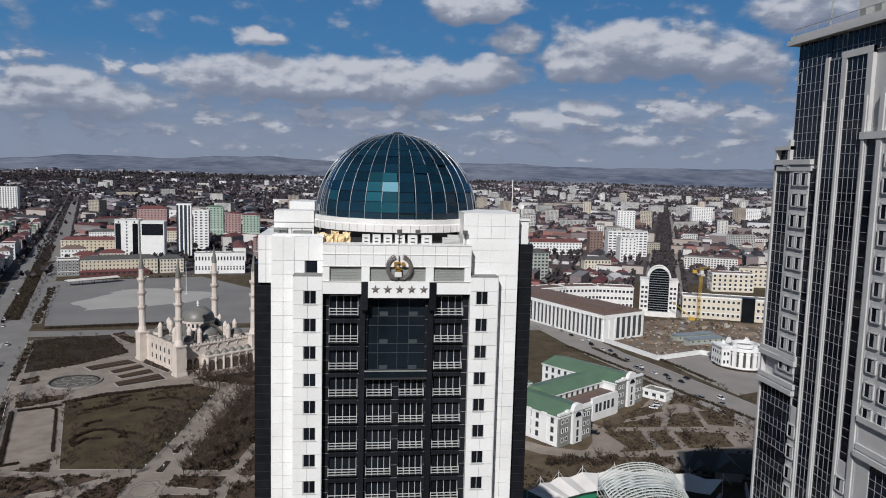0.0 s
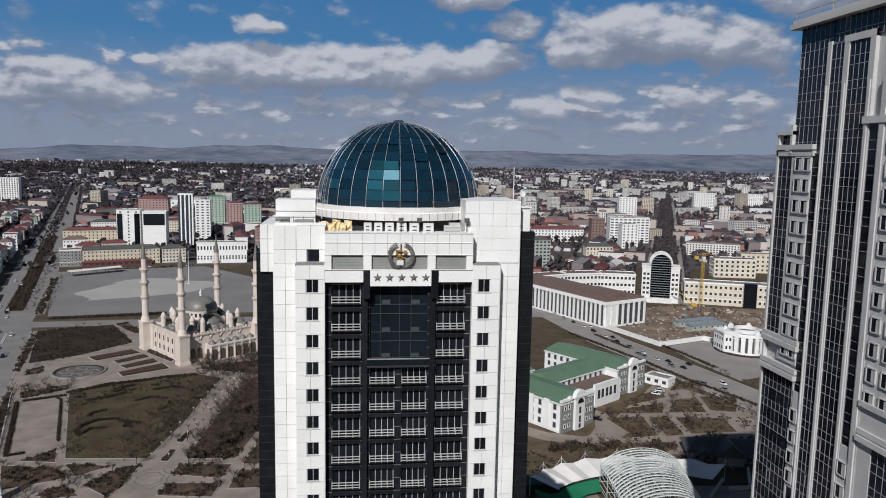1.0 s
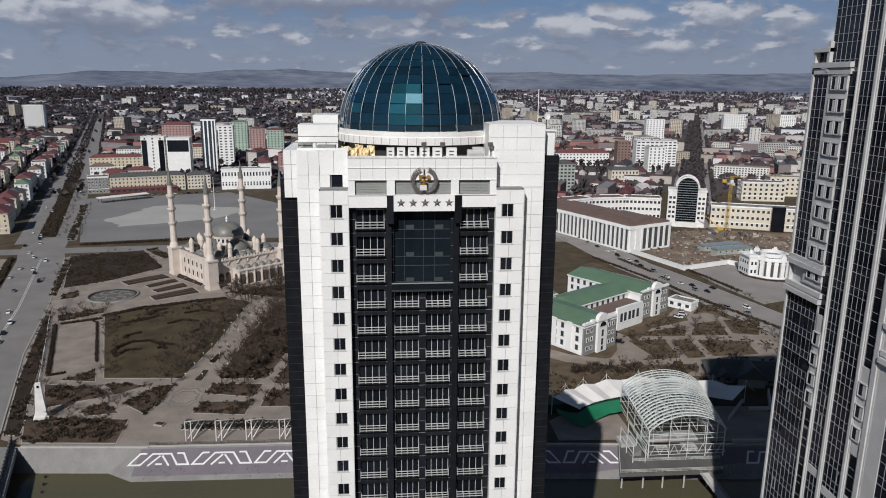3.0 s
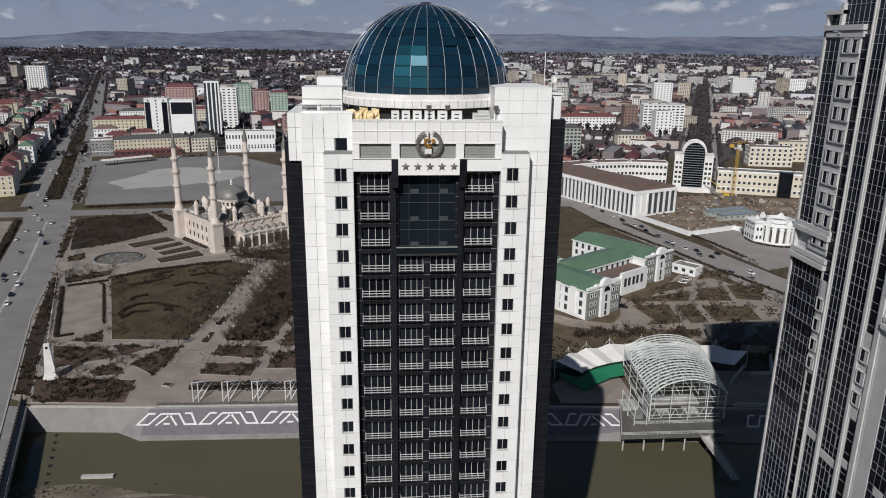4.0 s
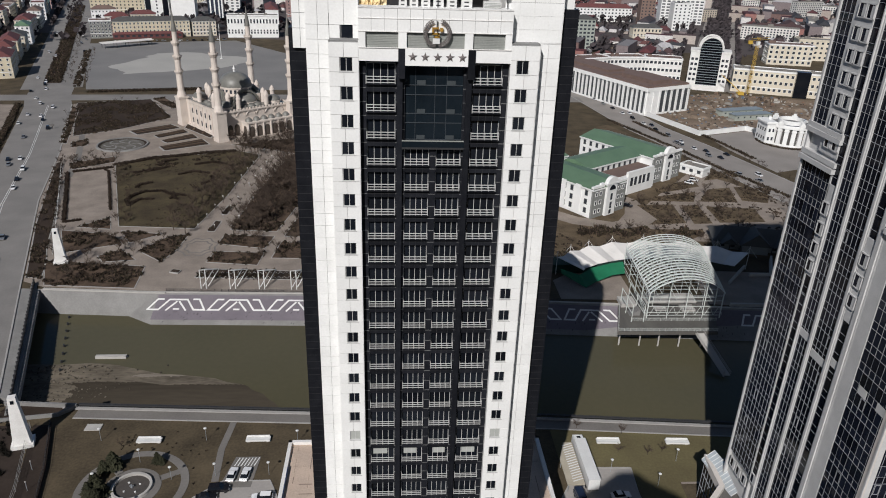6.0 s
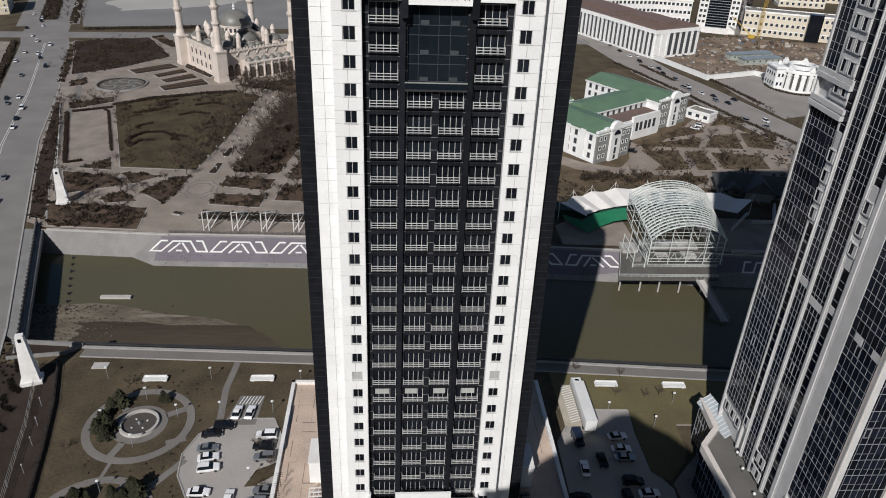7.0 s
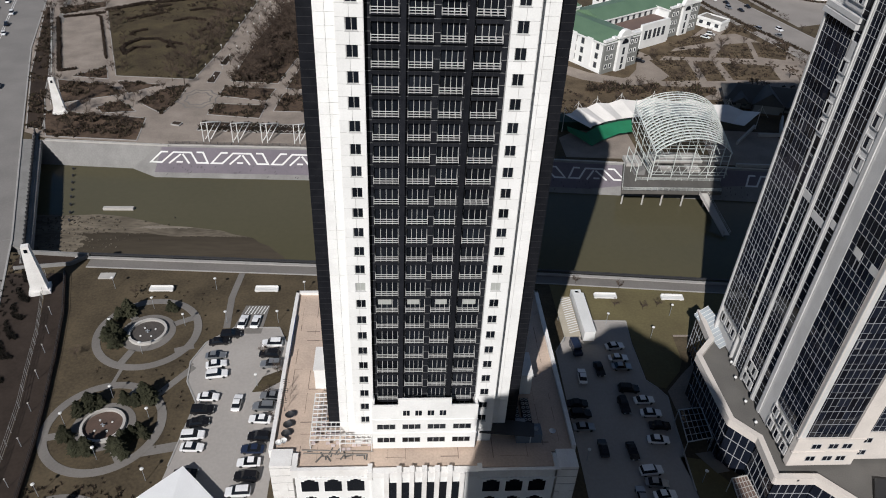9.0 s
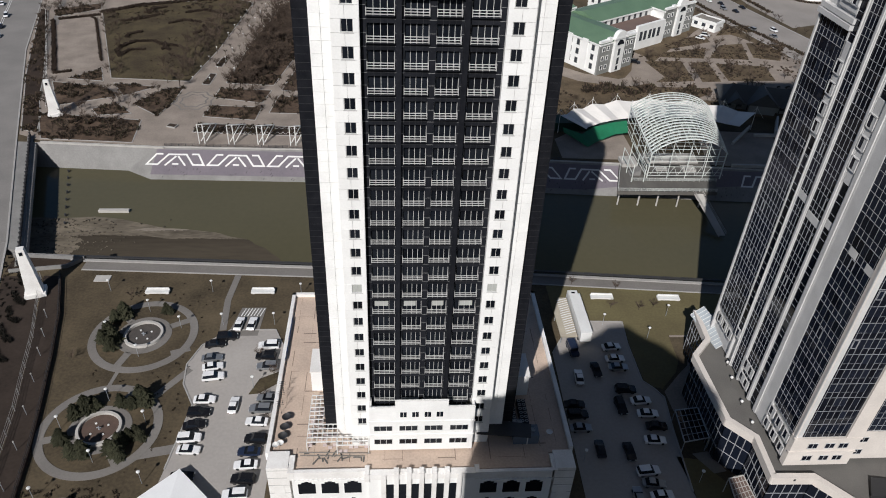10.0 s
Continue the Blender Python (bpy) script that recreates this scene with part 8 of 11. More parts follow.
for x, y in ((83.3, 198.4), (90, 198.3), (96, 198.3), (102, 198.3), (108, 198.4), (84.5, 208), (85, 216), (85.4, 224), (85.8, 232.6), (110, 207), (112, 218), (114, 232)):
    g = Geo(VO); zt = 9.6 if x < 84.6 or x > 107 else 12.2
    g.tube((x, y, 0.2), (x, y, zt), 0.2 if zt < 10 else 0.12, n=6)
    part("column", g, STEEL_W, pv)
for z in (1.3, 2.4, 4.6, 6.6, 8.4):
    g = Geo(VO); g.tube((83.3, 198.3, z), (108, 198.3, z), 0.09, n=4)
    part("crossbar", g, STEEL_W, pv)
    g = Geo(VO); g.tube((83.3, 198.3, z), (85.8, 232.5, z), 0.09, n=4)
    part("crossbar", g, STEEL_W, pv)
for k in range(8):
    g = Geo(VO); x = 84 + k * 3.1
    g.tube((x, 198.3, 1.3), (x + 1.5, 198.3, 4.6), 0.07, n=4); g.tube((x + 3, 198.3, 1.3), (x + 1.5, 198.3, 4.6), 0.07, n=4)
    part("brace", g, STEEL_W, pv)
# side gallery and rails
for x, y0, y1 in ((77.5, 196, 208), (81.5, 196, 212)):
    for z in (3.2, 6.2):
        g = Geo(VO); g.tube((x, y0, z), (x, y1, z), 0.12, n=4); part("gallery_beam", g, STEEL_W, pv)
    for y in (y0, (y0 + y1) / 2, y1):
        g = Geo(VO); g.tube((x, y, 0.2), (x, y, 6.4), 0.14, n=5); part("gallery_post", g, STEEL_W, pv)
for pts in ([(71.6, 190.2), (103.8, 189.8)], [(71.6, 190.2), (76.6, 206.5)], [(78, 196.5), (106, 196.2)], [(83.4, 199.5), (84.8, 213)]):
    (xa, ya), (xb, yb) = pts
    for z in (0.6, 1.0, 1.35):
        g = Geo(VO); g.tube((xa, ya, z), (xb, yb, z), 0.06, n=4); part("guard_rail", g, STEEL_W, pv)
    k = int(math.hypot(xb - xa, yb - ya) / 1.8)
    pm = Geo(); pm.box(-0.05, 0.05, -0.05, 0.05, 0.2, 1.4); pme = pm.mesh("guard_post", [BALUSTER])
    for i in range(k + 1):
        piece("guard_post", pme, pv, (lerp(xa, xb, i / k) - 97, lerp(ya, yb, i / k) - 210, 0))
# inner frames under the vault, a stair and pale stage boxes
for y in (206.5, 215, 224, 232.4):
    v = (y - 198.2) / 34.8
    g = Geo(VO)
    for u in (0.2, 0.4, 0.6, 0.8):
        top = vault(u, v); g.tube((top[0], y, 0.2), top, 0.11, n=4)
    part("inner_column", g, STEEL_W, pv)
    for z in (3.4, 6.6, 9.2):
        g = Geo(VO); a, b = vault(0, v), vault(1, v); g.tube((a[0], y, z), (b[0], y, z), 0.1, n=4); part("inner_beam", g, STEEL_W, pv)
for u in (0.2, 0.4, 0.6, 0.8):
    g = Geo(VO); a, b = vault(u, 0.0), vault(u, 1.0)
    g.tube((a[0], a[1], 9.2), (b[0], b[1], 9.2), 0.1, n=4); g.tube((a[0], a[1], 6.6), (b[0], b[1], 6.6), 0.08, n=4); part("tie_beam", g, STEEL_W, pv)
for x0, x1, y0, y1, h in ((77.0, 82.2, 205.5, 211, 1.3), (86.5, 104, 208, 214, 0.9), (88, 92, 203, 205.5, 0.6), (97, 101.5, 202.5, 206, 0.7)):
    g = Geo(VO); g.box(x0, x1, y0, y1, 0.25, 0.25 + h); part("stage_box", g, BALUSTER, pv)
g = Geo(VO)
for i in range(7):
    g.box(78.2 + i * 0.5, 78.7 + i * 0.5, 200, 203, 0.25, 0.5 + i * 0.3)
part("steps", g, CONCRETE, pv)
# gangway down to the water
gw = thing("gangway", "steel gangway sloping from the pavilion deck to the river", "gangway", (98, 186, 0))
g = Geo((98, 186, 0))
a, b = Vector((97.5, 189.2, -0.1)), Vector((101.0, 174.0, -5.6))
g.face([a + Vector((-1.2, 0, 0)), a + Vector((1.6, 0, 0)), b + Vector((1.2, 0, 0)), b + Vector((-1.2, 0, 0))])
g.face([b + Vector((-1.2, 0, -.2)), b + Vector((1.2, 0, -.2)), a + Vector((1.6, 0, -.2)), a + Vector((-1.2, 0, -.2))])
part("walkway", g, BALUSTER, gw)
for dx in (-1.2, 1.4):
    for dz in (0.5, 1.1):
        g = Geo((98, 186, 0)); g.tube(a + Vector((dx, 0, dz)), b + Vector((dx * 0.9, 0, dz)), 0.06, n=4); part("rail", g, BALUSTER, gw)
g = Geo((98, 186, 0)); g.tube((100.4, 174.5, -9), (100.4, 174.5, -4.4), 0.25, n=6); part("stilt", g, BALUSTER, gw)

# membrane canopies behind the pavilion
arc = [(60, 231), (66, 236.5), (74, 241), (84, 244.5), (97, 246.5), (112, 245), (124, 241), (134, 235)]
cnp = thing("membrane_canopy", "white tensile membrane canopy with mast tips", "canopy", (97, 240, 0))
for i in range(len(arc) - 1):
    p, q = arc[i], arc[i + 1]
    g = Geo((97, 240, 0))
    c = Vector((97, 205))
    pin, qin = [tuple(Vector(k) + (c - Vector(k)).normalized() * 10.5) for k in (p, q)]
    mid = ((p[0] + q[0]) / 2, (p[1] + q[1]) / 2)
    midin = tuple(Vector(mid) + (c - Vector(mid)).normalized() * 9.0)
    g.face([(*p, 7.0), (*mid, 6.0), (*midin, 3.9), (*pin, 4.6)][::-1]); g.face([(*mid, 6.0), (*q, 7.0), (*qin, 4.6), (*midin, 3.9)][::-1])
    g.face([(*pin, 4.5), (*midin, 3.8), (*mid, 5.9), (*p, 6.9)][::-1]); g.face([(*midin, 3.8), (*qin, 4.5), (*q, 6.9), (*mid, 5.9)][::-1])
    part("membrane", g, MEMBRANE, cnp)
for p in arc:
    g = Geo((97, 240, 0)); g.tube((*p, 0), (*p, 9.6), 0.14, 0.07, 5); g.tube((*p, 9.0), (p[0] + 3.2, p[1] - 0.6, 5.0), 0.05, n=3); g.tube((*p, 9.0), (p[0] - 3.2, p[1] - 0.6, 5.0), 0.05, n=3)
    part("mast", g, PAINT_W, cnp)
gf = thing("green_awning", "saggy bright green fabric screen under the canopy", "awning", (74, 228, 0))
g = Geo((74, 228, 0))
A_ = [(60.5, 227, 4.2), (67, 224, 3.2), (72, 228, 4.0), (80, 231, 4.4), (85, 232, 4.6)]
B_ = [(61, 226.2, 2.6), (68.5, 219.5, 0.4), (73, 223, 1.0), (80, 227, 1.6), (85, 228, 1.8)]
for k in range(4):
    g.face([A_[k], B_[k], B_[k + 1], A_[k + 1]])
part("fabric", g, GREEN_F, gf)
g = Geo((74, 228, 0)); g.box(58, 86, 232, 239, 0, 3.4)
part("back_wall", g, mat("dark_green_screen", (0.01, 0.045, 0.03), rough=0.8), gf)
g = Geo()
g.prism([(58, 212), (84, 211), (84, 232), (70, 236), (58, 226)], -0.05, 0.07, 0, bottom=False)
g.prism([(108, 208), (140, 205), (140, 232), (112, 234)], -0.05, 0.07, 0, bottom=False)
structure("pavement", g, PAVING, "pale terrace around the pavilion", "pavement")
ph = thing("park_house", "dark low house with steep gables and a covered veranda", "building", (146, 257, 0), radians(-14))
g = Geo(); g.box(-15, 15, -6, 7, 0, 3.6); g.box(-5, 5, -9, -6, 0, 3.6); part("wall", g, GREYW, ph)
g = Geo()
x0, x1, y0, y1, z, h = -16, 16, -7.5, 8, 3.6, 4.2
g.face([(x0, y0, z), (x1, y0, z), (x1 - 5, 0.3, z + h), (x0 + 5, 0.3, z + h)]); g.face([(x1, y1, z), (x0, y1, z), (x0 + 5, 0.3, z + h), (x1 - 5, 0.3, z + h)])
g.face([(x0, y1, z), (x0, y0, z), (x0 + 5, 0.3, z + h)]); g.face([(x1, y0, z), (x1, y1, z), (x1 - 5, 0.3, z + h)])
part("roof", g, SLATE, ph)
for cx, w, zt in ((0, 6.2, 8.8), (-10, 3.4, 6.2), (10, 3.4, 6.2)):
    g = Geo()
    g.face([(cx - w, -10, 3.5), (cx, -10, zt), (cx, 0, zt), (cx - w, 0, 3.5)]); g.face([(cx, -10, zt), (cx + w, -10, 3.5), (cx + w, 0, 3.5), (cx, 0, zt)])
    g.face([(cx - w + 0.3, -9.6, 3.5), (cx + w - 0.3, -9.6, 3.5), (cx, -9.6, zt - 0.3)])
    part("gable", g, SLATE, ph)
for x in (-14, -10, -6, 6, 10, 14):
    g = Geo(); g.box(x - 0.15, x + 0.15, -9.8, -9.5, 0, 3.6); part("veranda_post", g, DARKM, ph)
me = win_mesh(1.6, 1.5)
for x in (-12, -8, 8, 12):
    piece("window", me, ph, (x, -6, 1.9))
yd = thing("yard_wall", "pale low walls round a paved yard by the river", "wall", (128, 226, 0))
for p, q, h in (((121.9, 222.4), (134, 236), 1.3), ((132.6, 229.1), (141, 229.3), 1.2), ((141, 229.3), (147, 241.6), 2.6), ((115.3, 206.5), (127, 205.9), 1.2)):
    g = Geo((128, 226, 0)); g.bar((*p, 0), (*q, 0), 0.7, h); part("wall_panel", g, BALUSTER, yd)
# ---- government house park: paths and lawns ----
g = Geo()
ribbon(g, [(70, 292), (80, 283), (96, 277), (112, 284), (124, 300), (150, 322)], 9, 0, 0.06)
g.prism([(111.4, 313.7), (115.0, 308.0), (116.0, 284.2), (110.5, 277), (96.4, 279.0), (104, 291)], -0.05, 0.052, bottom=False)
structure("pavement", g, PAVING, "pale drives and paths in the government park", "pavement")
GOV_BEDS = {
    "G1": [(113.3, 302.3), (130.4, 303.1), (128.5, 280.4), (111.3, 278.8), (116.9, 284.2)],
    "G2": [(134.2, 301.6), (142.3, 302.4), (140.3, 280.3), (131.8, 279.7)],
    "G3": [(145.5, 300.9), (167.6, 298.2), (165.2, 282.2), (154.9, 281.6), (143.9, 281.3)],
    "G4": [(115.3, 308.0), (142.3, 306.9), (148.0, 320.1), (127.4, 314.1)],
    "G5": [(145.5, 307.5), (163.4, 306.4), (168.5, 327.3), (156.0, 324.1)],
    "G6": [(166.7, 309.0), (178.0, 305.6), (189.5, 326.7), (171.2, 328.3)],
    "G7": [(80.9, 274.2), (132.9, 273.0), (131.6, 268.3), (124.1, 263.0), (76.2, 266.2)],
    "G8": [(128.1, 323.3), (153.4, 339.8), (153.5, 328.8), (129.1, 318.0)],
    "G9": [(159.6, 337.9), (183.2, 344.9), (184.1, 353.5), (170.0, 352.5)],
}
slab("pavement", [(112, 262), (190, 256), (196, 290), (172, 335), (158, 352), (130, 318), (108, 290)], 0.045, PAVING, "pale paths of the government park", "pavement")
for key, pts in GOV_BEDS.items():
    slab("planted_bed", pts, 0.14, LAWN_B, "brown planted bed of the government park", "lawn")
g = Geo()
for p, q in zip(STREET[2:], STREET[3:7]):
    dx, dy = q[0] - p[0], q[1] - p[1]; s = math.hypot(dx, dy)
    for off in (-13.3, 13.3):
        g.bar((p[0] - dy / s * off, p[1] + dx / s * off, 0), (q[0] - dy / s * off, q[1] + dx / s * off, 0), 0.5, 0.2)
structure("kerb", g, KERB, "pale kerb along the street", "kerb")

# ---- hotel gardens and car parks ----
LOT_L = [(-47, 60), (-43.5, 88), (-41.8, 104), (-45, 110), (-45.6, 116), (-43.5, 122), (-38, 127), (-27.5, 127), (-24, 119), (-23.6, 60)]
LOT_R = [(36, 60), (37.2, 118), (41.4, 125), (47, 128.9), (56.5, 128.6), (55.8, 120.8), (55.9, 108.9), (57.8, 106.7), (59.4, 103.9), (58.5, 95), (57.5, 80), (60, 60)]
LOT_M = mat("worn_car_park_asphalt", (0.36, 0.335, 0.31), (0.29, 0.27, 0.25), 0.92, scale=0.07, fine=1.5, bump=0.2)
slab("car_park", LOT_L, 0.06, LOT_M, "grey asphalt car park beside the hotel", "car park")
slab("car_park", LOT_R, 0.06, LOT_M, "grey asphalt car park in the towers' shade", "car park")
for lot in (LOT_L, LOT_R):
    g = Geo(); g.strip(lot[1:-1], 0.3, -0.05, 0.24)
    structure("kerb", g, KERB, "stone kerb of the car park", "kerb")
g = Geo()
for i in range(26):
    g.bar((-31.4, 78 + i * 1.6, 0.062), (-31.4, 78.8 + i * 1.6, 0.062), 0.09, 0.008)
structure("road_marking", g, KERB, "dashed white bay line in the car park", "road marking")
slab("parking_pad", [(-38.6, 125), (-31.5, 125), (-30.8, 135), (-36.6, 135)], 0.08, PAVING_D, "small paved parking pad at the garden", "pavement")
slab("lawn", [(-30.7, 106.7), (-29.0, 111.2), (-24.4, 113.6), (-24.2, 110.3), (-28.6, 106.9)], 0.10, LAWN_G, "small green wedge bed at the car park", "lawn")
hp = thing("pad_marking", "white hatched marking on the parking pad", "road marking", (-34, 133.5, 0.082))
for i in range(7):
    g = Geo(); g.bar((-2.4 + i * 0.75, -1.6, 0), (-1.6 + i * 0.75, 1.2, 0), 0.22, 0.008); part("stripe", g, PAINT_W, hp)
g = Geo()
ribbon(g, [(-39.5, 151), (-40.6, 138), (-39.8, 127)], 1.6, 0, 0.05)
ribbon(g, [(-46, 121), (-50, 119.5)], 1.6, 0, 0.05)
ribbon(g, [(-44.5, 114.5), (-50.5, 106)], 1.6, 0, 0.05)
ribbon(g, [(-42, 93), (-49.5, 91.5)], 2.2, 0, 0.05)
ribbon(g, [(-60, 113.8), (-60.5, 109.9)], 0.8, 0, 0.05)
structure("pavement", g, PAVING_D, "narrow garden paths by the car park", "pavement")
slab("lawn", [(40, 128), (88, 120), (88, 143), (40, 147)], 0.04, LAWN_Y, "olive-yellow winter lawn by the river walk", "lawn")
slab("lawn", [(56.8, 128.9), (56.2, 120.8), (56.3, 109.1), (58.1, 107), (59.8, 106.4), (64.5, 111.4), (66.3, 115), (66.8, 128.6)], 0.045, LAWN_Y, "olive-yellow lawn between car park and tower", "lawn")
slab("pavement", [(66.8, 123.0), (71.6, 123.0), (67.9, 113.5), (64.8, 110.6), (60, 105.6), (60.2, 100), (63.6, 101), (70, 108), (74, 123), (74, 123.6), (66.8, 123.6)], 0.055, PAVING, "pale paved path round the lawn to the tower", "pavement")

GARDENS = [(-57.5, 125.6), (-58.7, 98.0), (-60.2, 70.2)]
for cx, cy in GARDENS:
    g = Geo(); ring_geo(g, cx, cy, 10.3, 12.1, -0.05, 0.09, 64); ring_geo(g, cx, cy, 4.4, 6.2, -0.05, 0.085, 48)
    structure("garden_walk", g, PAVING_D, "round paved garden walk", "pavement")
    g = Geo()
    for a in ((0.5, 2.3, 4.4) if cy > 110 else (1.2, 3.4, 5.3)):
        g.bar((cx + 6 * math.cos(a), cy + 6 * math.sin(a), -0.02), (cx + 10.5 * math.cos(a), cy + 10.5 * math.sin(a), -0.02), 1.7, 0.105)
    structure("garden_walk", g, PAVING_D, "short radial garden paths", "pavement")
    fo = thing("round_basin", "round stone basin, drained and dark inside", "fountain", (cx, cy, 0), group="garden basins")
    g = Geo(); g.lathe(0, 0, [(3.8, 0.0), (3.8, 0.7), (4.35, 0.7), (4.45, 0.0)][::-1], 40)
    part("rim", g, BALUSTER, fo)
    g = Geo(); g.lathe(0, 0, [(0, 0.12), (3.85, 0.12)], 40)
    part("basin_floor", g, mat("basin_floor", (0.075, 0.065, 0.058), (0.05, 0.044, 0.04), 0.95, scale=0.8) if cy > 110 else mat("basin_tiles", (0.105, 0.068, 0.052), (0.07, 0.048, 0.038), 0.95, scale=0.8), fo)
    g = Geo(); g.tube((0, 0, 0.1), (0, 0, 1.0), 0.25, 0.12, 8); g.tube((-0.5, 0, 0.6), (0.5, 0, 0.6), 0.08, n=4)
    part("nozzle", g, RIB, fo)
    for a in (0.6, 2.2, 3.9, 5.4):
        g = Geo(); g.lathe(1.8 * math.cos(a), 1.8 * math.sin(a), [(0.22, 0.1), (0.22, 0.3), (0.0, 0.32)], 8); part("spotlight", g, PAINT_W, fo)
for cx, cy, rz in ((-58.3, 141, 0.0), (-32.4, 140.8, 0.0), (53.5, 137.7, -0.05), (70.8, 137, -0.05)):
    bn = thing("long_bench", "long white stone bench block on the lawn", "bench", (cx, cy, 0), rz, "white benches")
    g = Geo(); g.box(-2.9, 2.9, -0.75, 0.75, 0.35, 0.8); part("seat", g, PAINT_W, bn)
    for x in (-2.3, 2.3):
        g = Geo(); g.box(x - 0.3, x + 0.3, -0.55, 0.55, 0, 0.36); part("leg", g, BALUSTER, bn)
    g = Geo(); g.box(-2.7, 2.7, 0.55, 0.72, 0.8, 1.2); part("backrest", g, PAINT_W, bn)
sl = thing("inspection_slab", "square pale concrete cover in the lawn", "cover", (-73.5, 146.8, 0))
g = Geo(); g.box(-1.9, 1.9, -1.2, 1.2, -0.05, 0.22); part("slab", g, BALUSTER, sl)

# lamp posts with white heads
LAMPS = [(-69.9, 141.8), (-44.9, 141.3), (-58.3, 134), (-65.8, 126.4), (-49.6, 128), (-56.8, 118.6), (-40, 128.8), (-29.8, 108.5), (-28, 128.9), (-22.8, 139.9), (-65.1, 82), (-46.8, 84.9), (-59.1, 105.6), (-50, 99.5), (-66.4, 98.5), (-57.4, 90), (51.3, 127.5), (68.2, 130.6), (37.8, 87.5), (59.4, 82), (61, 122.5)]
lamp0 = thing("garden_lamp", "slim garden lamp post with a flat white head", "lamp post", (*LAMPS[0], 0), group="garden lamps")
g = Geo(); g.tube((0, 0, 0), (0, 0, 3.5), 0.06, 0.045, 6); part("post", g, RIB, lamp0)
g = Geo(); g.lathe(0, 0, [(0.05, 3.4), (0.34, 3.55), (0.36, 3.68), (0.16, 3.8), (0, 3.82)], 12); part("lamp_head", g, PAINT_W, lamp0)
for x, y in LAMPS[1:]:
    copy_thing(lamp0, pose(x, y, 0))
pl0 = thing("path_light", "slim pale post light beside the ramp walk", "lamp post", (-79.7, 125.4, 0.04), group="ramp lights")
g = Geo(); g.tube((0, 0, 0), (0, 0, 2.4), 0.07, n=6); part("post", g, RIB, pl0)
g = Geo(); g.box(-0.12, 0.12, -0.12, 0.12, 2.4, 2.65); part("lamp_head", g, BALUSTER, pl0)
for x, y in ((-81.6, 132), (-78.2, 119.2), (-76.5, 111.3), (-74.4, 102.2), (-72.7, 93.3), (-71.2, 84), (-70, 74)):
    copy_thing(pl0, pose(x, y, 0.04))

# trailer lorry and pale awning beside the shaded car park
tr_ = thing("trailer_lorry", "long white box lorry with a white cab on the pale pad", "lorry", (45.3, 128, 0.06))
g = Geo(); g.box(-1.3, 1.3, -7.4, 6.8, 1.1, 3.9); part("box_body", g, PAINT_W, tr_)
g = Geo(); g.box(-1.36, 1.36, -7.45, 6.85, 3.9, 4.0); part("roof_edge", g, PAINT_W, tr_)
g = Geo(); g.box(-1.2, 1.2, -7.3, 9.0, 0.8, 1.1); part("chassis", g, DARKM, tr_)
g = Geo(); g.prism([(-1.2, 7.2), (1.2, 7.2), (1.15, 9.4), (-1.15, 9.4)], 0.7, 2.9); g.box(-1.1, 1.1, 7.2, 8.8, 2.9, 3.4); part("cab", g, PAINT_W, tr_)
g = Geo(); g.box(-1.0, 1.0, 9.36, 9.46, 1.8, 2.7); g.box(-0.45, 0.45, 7.6, 8.2, 3.39, 3.44); part("window", g, GLASS_D, tr_)
for x in (-1.15, 1.15):
    for y in (-5.6, -4.2, 3.0, 8.2):
        g = Geo(); g.tube((x - 0.15, y, 0.48), (x + 0.15, y, 0.48), 0.48, n=14); part("wheel", g, WHEELM, tr_)
BEIGE = mat("pale_beige_sheet", (0.46, 0.41, 0.32), (0.36, 0.32, 0.25), 0.8, scale=0.4)
pa = thing("striped_awning", "beige awning with white diagonal stripes beside the lorry", "awning", (41.6, 128, 0))
g = Geo((41.6, 128, 0)); g.prism([(39.4, 121.0), (43.4, 121.0), (43.6, 135.2), (41.4, 135.2), (39.4, 129.5)], 2.2, 2.45); part("sheet", g, BEIGE, pa)
for i in range(16):
    y = 122.0 + i * 0.8
    g = Geo((41.6, 128, 0)); g.bar((40.9, y, 2.452), (43.4, y + 0.9 if y + 0.9 < 135 else 135, 2.452), 0.26, 0.02); part("stripe", g, PAINT_W, pa)
for x, y in ((39.7, 121.4), (43.1, 121.4), (43.3, 134.8), (41.6, 134.8), (39.7, 129.2)):
    g = Geo((41.6, 128, 0)); g.tube((x, y, 0), (x, y, 2.25), 0.07, n=5); part("post", g, RIB, pa)
vn = thing("delivery_van", "dark blue van parked beside the striped awning", "van", (41.9, 118.6, 0.06), 0.1)
g = Geo(); g.prism([(-0.95, -2.4), (0.95, -2.4), (0.95, 2.3), (-0.95, 2.3)], 0.4, 1.3); g.prism([(-0.9, -1.2), (0.9, -1.2), (0.9, 2.2), (-0.9, 2.2)], 1.3, 2.1); part("body", g, CARPAINTS[3], vn)
g = Geo(); g.box(-0.8, 0.8, -1.26, -1.15, 1.35, 2.0); part("windscreen", g, GLASS_D, vn)
for x in (-0.85, 0.85):
    for y in (-1.5, 1.4):
        g = Geo(); g.tube((x - 0.1, y, 0.34), (x + 0.1, y, 0.34), 0.34, n=12); part("wheel", g, WHEELM, vn)

slab("lawn", [(56.9, 88.2), (61.2, 87.3), (65.0, 81.7), (64.4, 72), (57.8, 72), (57.8, 80)], 0.06, LAWN_Y, "small shaded lawn beside the tower's entrance", "lawn")
slab("pavement", [(60.4, 88.8), (63.7, 89.3), (65.9, 84.5), (63.2, 84.0)], 0.08, PAVING_D, "grey paved bed by the entrance", "pavement")
